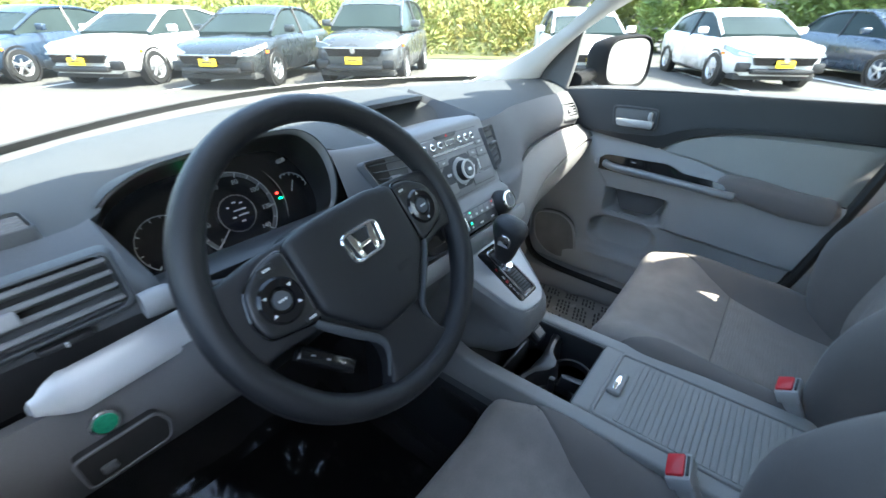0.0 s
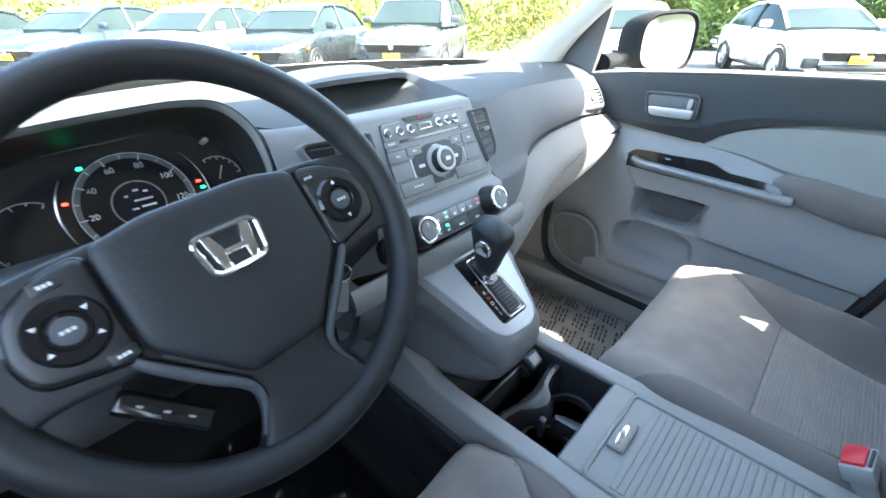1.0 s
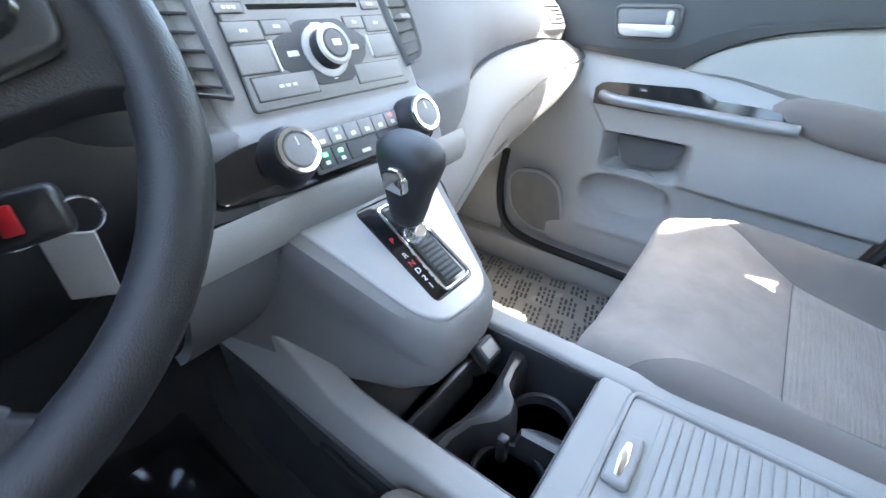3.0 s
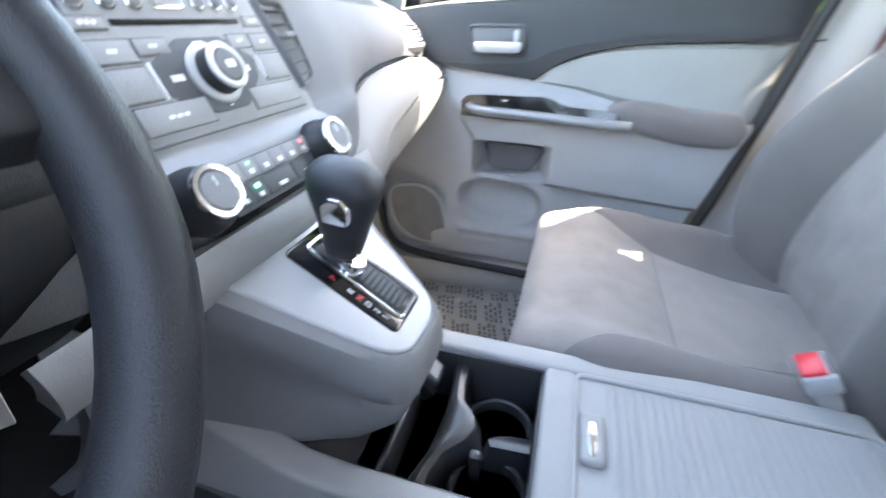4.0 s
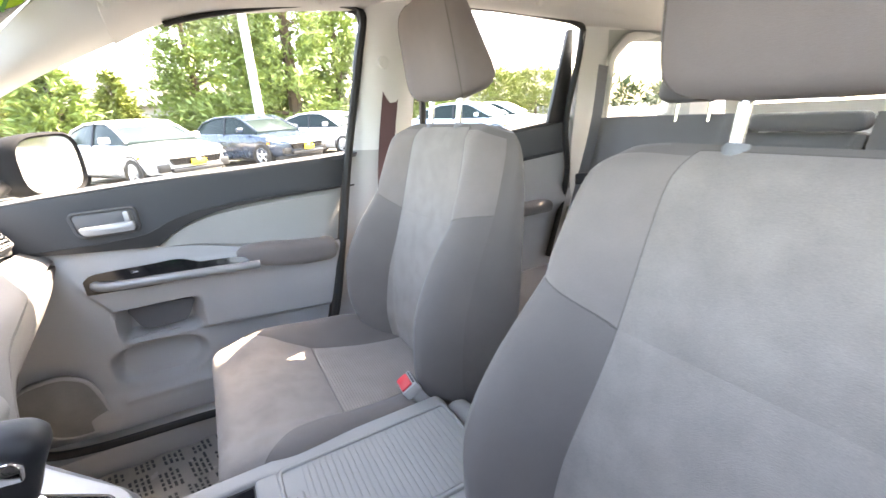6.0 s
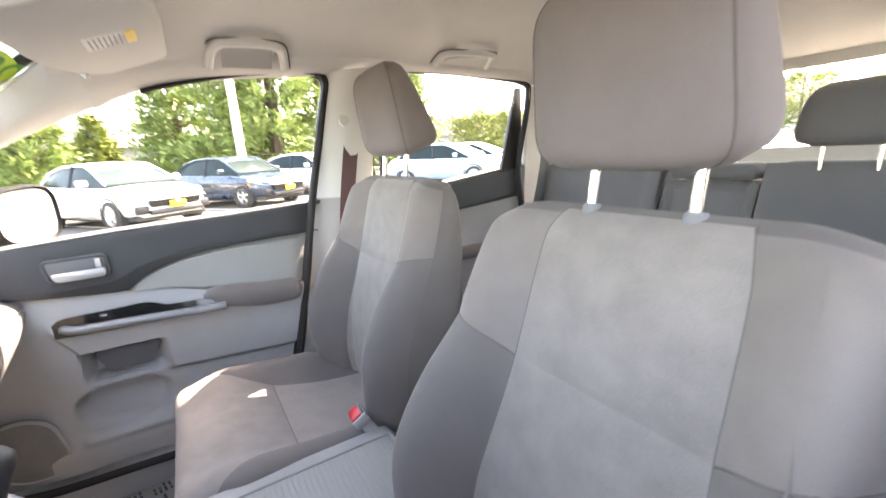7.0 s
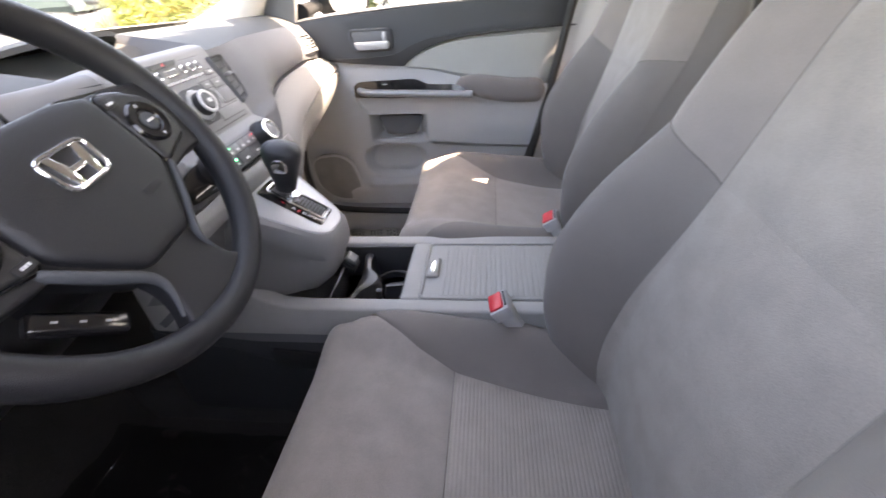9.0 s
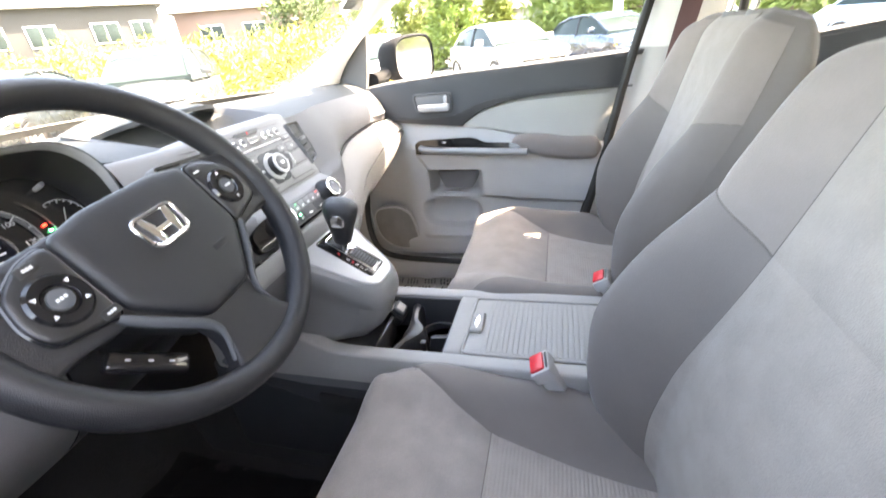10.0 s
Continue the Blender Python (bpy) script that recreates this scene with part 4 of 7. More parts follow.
def glove_part(t0, t1):
    def f(u, v):
        x = lerp(0.14, 0.752, u)
        zt, zs, zf = smooth(LOW_Z, x) - 0.009, smooth(SEAM_Z, x), smooth(FOOT_Z, x)
        z = lerp(zt, zs, v) if t1 < 0.9 else lerp(zs - 0.003, zf, v)
        return (x, glove_y(x, (zt - z) / (zt - zf)), z)
    return f


part("glove_rail", grid(glove_part(0, 0.45), 44, 12, 0.012), GLOVE_GREY, dash, "grey rail above the glovebox")
gb = part("glovebox_lid", grid(glove_part(0.45, 1.0), 44, 16, 0.012), GLOVE_GREY, dash, "grey glovebox lid")
part("handle", box(-0.042, 0.042, -0.010, 0.010, -0.012, 0.004, 0.005, 3), PLASTIC_MID, gb, "recessed grey handle", m=basis((0.385, 0.158, 0.795), (1, 0.15, 0.22), (0, 0.25, 1)))
part("handle_gap", box(-0.036, 0.036, -0.006, 0.006, 0.002, 0.0055, 0.002, 1), PLASTIC_BLACK, gb, m=basis((0.385, 0.158, 0.793), (1, 0.15, 0.22), (0, 0.25, 1)))
part("lower_cover", grid(lambda u, v: (lerp(0.14, 0.752, u), lerp(glove_y(lerp(0.14, 0.752, u), 1.0), 0.60, v), lerp(smooth(FOOT_Z, lerp(0.14, 0.752, u)) - 0.002, 0.72, v)), 10, 6, 0.015), PILLAR, dash, "pale beige panel under the glovebox")
# end caps of the dashboard
for s in (1, -1):
    part("end_cap", prism(fillet([(0.21, 0.94), (0.24, 1.03), (0.40, 1.05), (0.50, 0.98), (0.50, 0.72), (0.26, 0.77), (0.175, 0.83), (0.17, 0.90)], 0.02), "x", s * 0.745, s * 0.772, 0.006), PLASTIC_GREY, dash)


def vent(parent_thing, m, w, h, slats, slant=0.0, tilt=18, name="air_vent", frame_mat=None, slat_mat=None, blade=0.0022, lip=0.008):
    """An air outlet: moulded frame, dark hollow, slats and a thumb tab. Local x across, y up, z out."""
    out = [Vector((x, y, 0)) for x, y in fillet([(-w / 2 - slant, -h / 2), (w / 2 - slant, -h / 2), (w / 2 + slant, h / 2), (-w / 2 + slant, h / 2)], min(w, h) * 0.22, 5)]

    def ring(grow, z):
        return [m @ Vector((p.x + math.copysign(grow, p.x), p.y + math.copysign(grow, p.y), z)) for p in out]

    v = part(name, loft([ring(lip * 1.6, -0.016), ring(lip, -0.003), ring(lip * 0.6, 0.001), ring(0.001, 0.0015), ring(-0.001, -0.002), ring(-0.001, -0.02)], cap=False), frame_mat or PLASTIC_MID, parent_thing, "framed air vent with slats")
    part("hollow", loft([ring(0.0, -0.016), ring(0.0, -0.020)]), RUBBER, v)
    for i in range(slats):
        t = (i + 0.5) / slats
        y = lerp(-h / 2, h / 2, t)
        off = lerp(-slant, slant, t)
        mm = m @ Matrix.Translation((off, y, -0.006)) @ Euler((radians(tilt), 0, 0)).to_matrix().to_4x4()
        part("slat", box(-w / 2 + 0.001, w / 2 - 0.001, -blade, blade, -0.009, 0.007, 0.001, 1), slat_mat or PLASTIC_DARK, v, m=mm)
    part("thumb_tab", box(-0.009, 0.009, -0.006, 0.006, -0.002, 0.006, 0.002), PLASTIC_MID, v, m=m.copy())
    return v


UPV = Vector((0, 0.46, 1.0)).normalized()
STACK = basis((0, 0.130, 0.935), (1, 0, 0), UPV)
# outlets beside the radio lean outwards at their foot
def corner_vent(outline, slats, label):
    """An outlet sunk in the dash; outline gives its corners (top inner, top outer, foot outer, foot inner)."""
    tl, tr, br, bl = [Vector(p) for p in outline]
    out = (tr - tl).cross(bl - tl).normalized()
    out = out if out.y < 0 else -out

    def at(u, v, h=0.0):
        return tl.lerp(tr, u).lerp(bl.lerp(br, u), v) + out * h

    rim = fillet([(0, 0), (1, 0), (1, 0.86), (0.75, 1), (0, 1)], [0.05, 0.12, 0.35, 0.3, 0.05], 5)

    def ring(grow, h):
        return [at(0.5 + (u - 0.5) * (1 + grow), 0.5 + (v - 0.5) * (1 + grow * 0.6), h) for u, v in rim]

    v = part("air_vent", loft([ring(0.16, -0.010), ring(0.13, 0.003), ring(0.09, 0.0065), ring(0.05, 0.006), ring(0.0, 0.003), ring(-0.02, -0.006)], cap=False), PLASTIC_SLATE, dash, label)
    part("hollow", loft([ring(0.0, -0.002), ring(0.0, -0.008)]), PLASTIC_BLACK, v)
    for i in range(slats):
        t = (i + 0.6) / slats
        shrink = 0.94 if t < 0.85 else 0.8
        a, b = at(0.03, t, 0.0052), at(shrink, t, 0.0052)
        back = (bl - tl).normalized() * -0.0015 - out * 0.007
        n = Vector((0, 0, 0.0008))
        part("slat", loft([[a + n, a - n, a + back - n, a + back + n], [b + n, b - n, b + back - n, b + back + n]]), PLASTIC_DARK, v)
    c = at(0.55, 0.42, 0.004)
    part("thumb_tab", box(-0.010, 0.010, -0.003, 0.003, -0.003, 0.006, 0.0015), PLASTIC_MID, v, m=basis(c, tr - tl, tl - bl))
    return v


corner_vent([(0.111, 0.176, 1.036), (0.160, 0.184, 1.034), (0.160, 0.152, 0.963), (0.121, 0.141, 0.959)], 6, "slatted air vent beside the radio")
corner_vent([(-0.106, 0.176, 1.036), (-0.198, 0.192, 1.036), (-0.172, 0.158, 0.972), (-0.104, 0.140, 0.956)], 6, "slatted air vent beside the radio")
vent(dash, basis((0.652, 0.2075, 0.990), (1.0, -0.12, 0.0), (-0.26, 0.50, 0.80)), 0.078, 0.044, 5, tilt=14, frame_mat=PASS_GREY, slat_mat=PLASTIC_MID, blade=0.0018, lip=0.006)
vent(dash, basis((-0.634, 0.102, 1.040), (1, 0.03, 0.02), (0, 0.36, 1.0)), 0.150, 0.046, 4, tilt=-12, frame_mat=PLASTIC_DARK, slat_mat=PLASTIC_SLATE, blade=0.0026, lip=0.005)
part("vent_wheel", box(-0.627, -0.590, 0.092, 0.110, 1.005, 1.011, 0.003), PLASTIC_BLACK, dash, "black thumb wheel below the vent")
part("wheel_mark", box(-0.6095, -0.6075, 0.0905, 0.093, 1.006, 1.010, 0), WHITE_MARK, dash)
# defroster outlet in the left top
vent(dash, basis((-0.622, 0.212, 1.0745), (1, 0.06, 0.0), (-0.06, 1, 0.12)), 0.07, 0.038, 5, tilt=40, name="demister_outlet", frame_mat=PLASTIC_DARK, slat_mat=PLASTIC_SLATE, lip=0.003)

# centre stack: a slanted radio face, a shallow ledge, then the climate controls
CS = [(0.212, 1.060), (0.188, 1.058), (0.129, 0.934), (0.112, 0.9275), (0.1075, 0.924), (0.0925, 0.882), (0.090, 0.868), (0.30, 0.84), (0.34, 1.03)]
part("centre_panel", prism(fillet(CS, [0.004, 0.008, 0.003, 0.006, 0.004, 0.008, 0.006, 0.02, 0.02], 3), "x", -0.122, 0.132, 0.010, 3), PLASTIC_MID, dash, "mid grey centre stack panel")


def cheek(sg, x0, x1):
    """The rounded shoulder of the stack outside its vents, down to the ledge."""
    prof = [(0.210, 1.056), (0.186, 1.050), (0.158, 0.992), (0.132, 0.938), (0.114, 0.928), (0.100, 0.900), (0.096, 0.870)]
    path = arc([(0, y, z) for y, z in prof], 4)
    n = len(path) - 1
    return grid(lambda u, v: (sg * lerp(x0, x1, u), path[round(v * n)].y + 0.045 * u * u + 0.002, path[round(v * n)].z - 0.004 * u), 10, n, 0.02)


part("stack_cheek", cheek(-1, 0.114, 0.224), PLASTIC_SLATE, dash, "slate grey shoulder beside the radio")
radio = thing("car_radio", "grey car radio with knob, buttons and disc slot", "radio", (0, 0.13, 0.93))
FASC = fillet([(-0.0885, 0.005), (0.113, 0.005), (0.100, 0.121), (-0.080, 0.121)], 0.006)
part("fascia_gap", prism([(x * 1.012 - 0.0001, y * 1.012 - 0.0006) for x, y in FASC], "z", -0.004, 0.0012), PLASTIC_BLACK, radio, m=STACK.copy())
part("fascia", prism(FASC, "z", -0.004, 0.004, 0.0018), PLASTIC_MID, radio, "mid grey fascia", m=STACK.copy())
part("disc_slot", box(-0.057, 0.071, 0.0890, 0.0945, 0.0025, 0.0046, 0.001, 1), GLOSS_BLACK, radio, m=STACK.copy())
HEX = fillet([(-0.046, 0.062), (-0.012, 0.079), (0.036, 0.079), (0.066, 0.058), (0.058, 0.040), (0.028, 0.018), (-0.012, 0.018), (-0.046, 0.038)], 0.004)
part("dark_field", prism(HEX, "z", 0.002, 0.0050, 0.0006), PLASTIC_DARK, radio, "dark six-sided field round the knob", m=STACK.copy())
KNOB = STACK @ Matrix.Translation((0.007, 0.049, 0.004))
part("knob_ring", lathe([(0.0, 0), (0.0255, 0), (0.0255, 0.003), (0.022, 0.005), (0.0, 0.005)], KNOB, 32), SURROUND, radio, "bright ring round the knob")
kn = part("volume_knob", lathe([(0.0, 0.004), (0.0195, 0.004), (0.0185, 0.017), (0.0165, 0.019), (0.0, 0.019)], KNOB, 32), PLASTIC_BLACK, radio, "black volume knob with bright rim")
part("rim", lathe([(0.0140, 0.0185), (0.0182, 0.0165), (0.0195, 0.0185), (0.0175, 0.0205), (0.0140, 0.0202)], KNOB, 32), SURROUND, kn)
part("cap", lathe([(0, 0.0180), (0.0140, 0.0180), (0.012, 0.0212), (0, 0.0222)], KNOB, 24), PLASTIC_SLATE, kn)
part("mark", box(-0.005, 0.005, -0.003, 0.003, 0.0215, 0.0228, 0.0004, 1), WHITE_MARK, kn, m=KNOB.copy())


def key(x0, x1, y0, y1, mat=None, mark=0.5, h=0.0056):
    part("button_gap", box(x0 - 0.0008, x1 + 0.0008, y0 - 0.0008, y1 + 0.0008, 0.0030, 0.0043, 0), PLASTIC_BLACK, radio, m=STACK.copy())
    b = part("button", box(x0, x1, y0, y1, 0.002, h, 0.0012, 2), mat or PLASTIC_MID, radio, m=STACK.copy())
    if mark:
        w, c = (x1 - x0) * mark * 0.36, (x0 + x1) / 2
        for q in (-0.7, 0.0, 0.7):
            part("mark", box(c + w * q - w * 0.24, c + w * q + w * 0.24, (y0 + y1) / 2 - 0.0013, (y0 + y1) / 2 + 0.0013, h - 0.0006, h + 0.0004, 0), WHITE_MARK, b, m=STACK.copy())


for x in (-0.0733, -0.0508, -0.0297, 0.0308, 0.0505, 0.0698):
    pm = STACK @ Matrix.Translation((x, 0.1065, 0.0035))
    rb = part("preset_button", lathe([(0, 0), (0.0070, 0), (0.0070, 0.0022), (0.0058, 0.0034), (0, 0.0036)], pm, 18), STEEL, radio, "round bright-rimmed preset button")
    part("cap", lathe([(0, 0.003), (0.0048, 0.003), (0.0042, 0.0050), (0, 0.0052)], pm, 14), PLASTIC_SLATE, rb)
eb = part("eject_button", box(-0.0150, 0.0150, 0.1010, 0.1120, 0.003, 0.0062, 0.002), STEEL, radio, "bright-rimmed eject button", m=STACK.copy())
part("cap", box(-0.0125, 0.0125, 0.1028, 0.1102, 0.005, 0.0068, 0.001), PLASTIC_MID, eb, m=STACK.copy())
for a, b, c, d, k in ((-0.086, -0.061, 0.0870, 0.0955, 0.7), (0.076, 0.100, 0.0870, 0.0955, 0.5), (-0.0865, -0.052, 0.0640, 0.0800, 0.3), (-0.050, -0.022, 0.0680, 0.0800, 0.35), (-0.087, -0.051, 0.0365, 0.0605, 0.0), (-0.081, -0.016, 0.0130, 0.0330, 0.42), (0.044, 0.070, 0.0680, 0.0800, 0.3), (0.072, 0.103, 0.0640, 0.0800, 0.3), (0.070, 0.106, 0.0365, 0.0605, 0.0), (0.036, 0.103, 0.0130, 0.0320, 0.0)):
    key(a, b, c, d, None, k)
for a, b, c, d in ((-0.036, -0.024, 0.046, 0.053), (0.040, 0.051, 0.046, 0.053), (0.002, 0.013, 0.072, 0.0765), (0.005, 0.010, 0.0205, 0.0235)):
    part("mark", box(a, b, c + 0.001, d - 0.001, 0.0048, 0.0054, 0), WHITE_MARK, radio, m=STACK.copy())
hz = part("hazard_button", prism(fillet([(-0.034, 0.1165), (0.022, 0.1165), (0.027, 0.1245), (-0.039, 0.1245)], 0.002), "z", 0.002, 0.0062, 0.001), PLASTIC_SLATE, radio, "grey hazard light button", m=STACK.copy())
part("triangle", prism([(-0.0095, 0.1185), (-0.0025, 0.1185), (-0.006, 0.1232)], "z", 0.006, 0.0067), RED, hz, "red warning triangle", m=STACK.copy())
part("side_light_bar", box(-0.0500, -0.0478, 0.0355, 0.0625, 0.003, 0.0066, 0.0006), WHITE_MARK, radio, "white bar beside the knob", m=STACK.copy())
part("side_light_bar", box(0.0665, 0.0682, 0.0385, 0.0600, 0.003, 0.0066, 0.0006), WHITE_MARK, radio, m=STACK.copy())

# climate controls
CLIM = basis((0.008, 0.098, 0.903), (1, 0, 0), Vector((0, 0.034, 0.062)))
clim = thing("climate_panel", "dark climate control panel with two round knobs", "climate control", (0, 0.1, 0.88))
part("fascia", prism(fillet([(-0.168, -0.020), (-0.165, 0.012), (-0.130, 0.022), (-0.100, 0.024), (-0.066, 0.0), (0.030, -0.004), (0.050, 0.024), (0.072, 0.027), (0.094, 0.024), (0.106, 0.004), (0.094, -0.022), (-0.09, -0.026)], 0.012), "z", -0.012, 0.004, 0.002), GLOSS_BLACK, clim, "gloss black lower panel", m=CLIM.copy())
part("face_plate", prism(fillet([(-0.075, -0.020), (0.046, -0.019), (0.052, 0.020), (-0.072, 0.020)], 0.004), "z", 0.0, 0.0055, 0.0015), PLASTIC_SLATE, clim, "slate grey button field", m=CLIM.copy())
for x in (-0.097, 0.067):
    km = CLIM @ Matrix.Translation((x, 0.003, 0.003)) @ Matrix.Diagonal((0.9, 0.9, 0.92, 1))
    k = part("knob", lathe([(0, 0), (0.0285, 0), (0.0270, 0.012), (0.0245, 0.016), (0.0228, 0.026), (0.021, 0.0275), (0, 0.0275)], km, 36), PLASTIC_BLACK, clim, "round black knob with silver rim")
    part("rim", lathe([(0.0155, 0.0265), (0.0200, 0.0245), (0.0222, 0.026), (0.0210, 0.0298), (0.0175, 0.0302), (0.0155, 0.0285)], km, 36), STEEL, k, "bright silver rim")
    part("cap", lathe([(0, 0.0282), (0.0155, 0.0282), (0.0148, 0.0300), (0, 0.0312)], km, 30), PLASTIC_MID, k, "mid grey cap")
    part("cap_mark", box(-0.0007, 0.0007, 0.004, 0.012, 0.0300, 0.0312, 0), WHITE_MARK, k, m=km.copy())
for i in range(6):
    x = -0.0665 + i * 0.0187
    b = part("button", box(x, x + 0.0178, 0.0025, 0.0180, 0.004, 0.0078, 0.001), PLASTIC_MID, clim, m=CLIM.copy())
    part("mark", box(x + 0.006, x + 0.0118, 0.0055, 0.0095, 0.0075, 0.0081, 0), WHITE_MARK, b, m=CLIM.copy())
    if i in (1, 5):
        part("indicator", box(x + 0.0075, x + 0.0105, 0.0140, 0.0155, 0.0075, 0.0083, 0), GREEN_LED if i == 1 else RED_LED, b, m=CLIM.copy())
for i, (x, w) in enumerate(((-0.0700, 0.0175), (-0.0515, 0.0175), (-0.033, 0.040), (0.008, 0.034))):
    b = part("button", box(x, x + w, -0.0165, 0.0010, 0.003, 0.0072, 0.001), PLASTIC_DARK, clim, m=CLIM.copy())
    if i < 2:
        part("indicator", box(x + 0.0065, x + w - 0.0065, -0.0060, -0.0025, 0.007, 0.0080, 0.0004), GREEN_LED, b, "small green indicator", m=CLIM.copy())
    part("mark", box(x + w * 0.36, x + w * 0.64, -0.0135, -0.0100, 0.007, 0.0077, 0), WHITE_MARK, b, m=CLIM.copy())
# silver strip under the climate panel, running out to both sides
part("silver_strip", grid(lambda u, v: (lerp(-0.215, 0.16, u), 0.094 + 0.30 * abs(lerp(-0.215, 0.16, u) + 0.02) ** 2.0 - 0.004 * math.sin(math.pi * v), lerp(0.872, 0.853, v) - 0.25 * max(0, -lerp(-0.215, 0.16, u) - 0.08) ** 1.2 * 0.5), 24, 6, 0.02), PLASTIC_MOUNT, dash, "silver trim strip below the climate controls")
part("strip_foot", grid(lambda u, v: (lerp(-0.20, -0.08, u), 0.100 + 0.30 * abs(lerp(-0.20, -0.08, u) + 0.02) ** 2.0 + 0.10 * v * v, lerp(0.853, 0.70, v) - 0.125 * max(0, -lerp(-0.20, -0.08, u) - 0.08) ** 1.2), 12, 10, 0.012), PLASTIC_SLATE, dash, "grey panel sweeping down below the trim strip")

# middle display hooded in the dash top
disp = thing("display_unit", "small dark display sunk in the dash top", "display", (0, 0.38, 1.03))
DM = basis((0.008, 0.395, 1.052), (1, 0, 0), (0, 0.35, 1))
part("bezel", prism(fillet([(-0.105, -0.035), (0.105, -0.035), (0.095, 0.032), (-0.10, 0.032)], 0.008), "z", -0.02, 0.0, 0.002), GLOSS_BLACK, disp, "gloss black bezel", m=DM.copy())
part("screen", box(-0.08, 0.085, -0.028, 0.022, 0.0, 0.0015, 0.0005), SCREEN, disp, m=DM.copy())
part("lit_field", box(-0.078, -0.03, -0.02, 0.012, 0.001, 0.0022, 0), LCD, disp, "dim blue readout", m=DM.copy())
part("hood", grid(lambda u, v: (lerp(-0.155, 0.165, u), lerp(0.425, 0.30 + 0.09 * abs(2 * u - 1) ** 2.5, v), 1.093 - 0.028 * abs(2 * u - 1) ** 3 - 0.006 * v), 24, 6, 0.008), DASH_TOP, disp, "dark grey hood")
for s in (-1, 1):
    part("hood_cheek", grid(lambda u, v: (0.008 + s * lerp(0.115, 0.15, u), lerp(0.41, 0.22, v), lerp(1.02, 1.087 - 0.035 * v, u)), 4, 8, 0.006), PLASTIC_DARK, disp)

# instrument binnacle
ins = thing("instrument_cluster", "black instrument cluster with a large round speedometer", "instrument cluster", (-0.37, 0.28, 0.95))
IM = basis((-0.375, 0.285, 1.0), (1, 0, 0), (0, 0.42, 1))
HOOD = [(-0.165, -0.02), (-0.15, 0.028), (-0.10, 0.054), (-0.02, 0.061), (0.06, 0.065), (0.103, 0.060), (0.130, 0.028), (0.142, -0.02), (0.135, -0.055), (0.06, -0.085), (-0.08, -0.085), (-0.15, -0.06)]
part("face", prism(fillet(HOOD, 0.03, 4), "z", -0.012, 0.0), GLOSS_BLACK, ins, "black gauge face", m=IM.copy())
HP = [Vector((x, y, 0)) for x, y in fillet(HOOD, 0.035, 6)]
rings = []
for dz, k, oy in ((0.0785, 1.082, 0.006), (0.080, 1.092, 0.006), (0.076, 1.115, 0.006), (0.03, 1.19, 0.006), (-0.02, 1.24, 0.004)):
    rings.append([IM @ Vector((p.x * k, p.y * k + oy, dz * (0.35 + 0.65 * step(-0.09, 0.05, p.y)))) for p in HP])
rim = []
for dz, k, oy in ((0.064, 1.050, 0.0055), (0.070, 1.052, 0.006), (0.0765, 1.066, 0.006), (0.0785, 1.082, 0.006)):
    rim.append([IM @ Vector((p.x * k, p.y * k + oy, dz * (0.35 + 0.65 * step(-0.09, 0.05, p.y)))) for p in HP])
lining = []
for dz, k, oy in ((-0.01, 0.98, 0), (0.02, 1.0, 0.0), (0.05, 1.035, 0.003), (0.064, 1.050, 0.0055)):
    lining.append([IM @ Vector((p.x * k, p.y * k + oy, dz * (0.35 + 0.65 * step(-0.09, 0.05, p.y)))) for p in HP])
part("hood_lining", loft(lining, cap=False), PLASTIC_BLACK, ins, "black lining of the hood")
part("hood_rim", loft(rim, cap=False), PLASTIC_MID, ins, "grey inner rim of the hood", smooth=60)
part("hood", loft(rings, cap=False), DASH_TOP, ins, "dark grey hood round the gauges")


def gauge(cx, cy, r, marks, a0, a1, long_every=2, full=True):
    """Printed dial: a thin ring or bow with tick marks inside it."""
    gm = IM @ Matrix.Translation((cx, cy, 0.002))
    bow = [gm @ Vector((r * math.cos(radians(lerp(a0, a1, i / 30))), r * math.sin(radians(lerp(a0, a1, i / 30))), 0.001)) for i in range(31)]
    g = part("gauge", tube(bow, 0.0006, 5), DIAL_GREY, ins, "grey-ringed gauge")
    if full:
        part("dial_band", lathe([(r * 0.90, 0.0), (r * 0.985, 0.0), (r * 0.985, 0.0006), (r * 0.90, 0.0006)], gm, 48), PLASTIC_DARK, g, "dark grey dial band")
    for i in range(marks + 1):
        a = radians(lerp(a0, a1, i / marks))
        big = i % long_every == 0
        part("tick", box(r * (0.86 if big else 0.91), r * 0.98, -0.0006, 0.0006, 0.0004, 0.0014, 0), DIAL_GREY, g, m=gm @ Euler((0, 0, a)).to_matrix().to_4x4())
    return g, gm


def lettering(text, size, m, mat, parent, name="lettering", mirrored=False):
    cu = bpy.data.curves.new(name, "FONT")
    cu.body, cu.size, cu.align_x, cu.align_y, cu.extrude = text, size, "CENTER", "CENTER", 0.0003
    tmp = bpy.data.objects.new(name, cu)
    me = bpy.data.meshes.new_from_object(tmp)
    bpy.data.objects.remove(tmp)
    bm = bmesh.new()
    bm.from_mesh(me)
    bpy.data.meshes.remove(me)
    if mirrored:
        bm.transform(Matrix.Diagonal((-1, 1, 1, 1)))
    return part(name, bm, mat, parent, m=m)


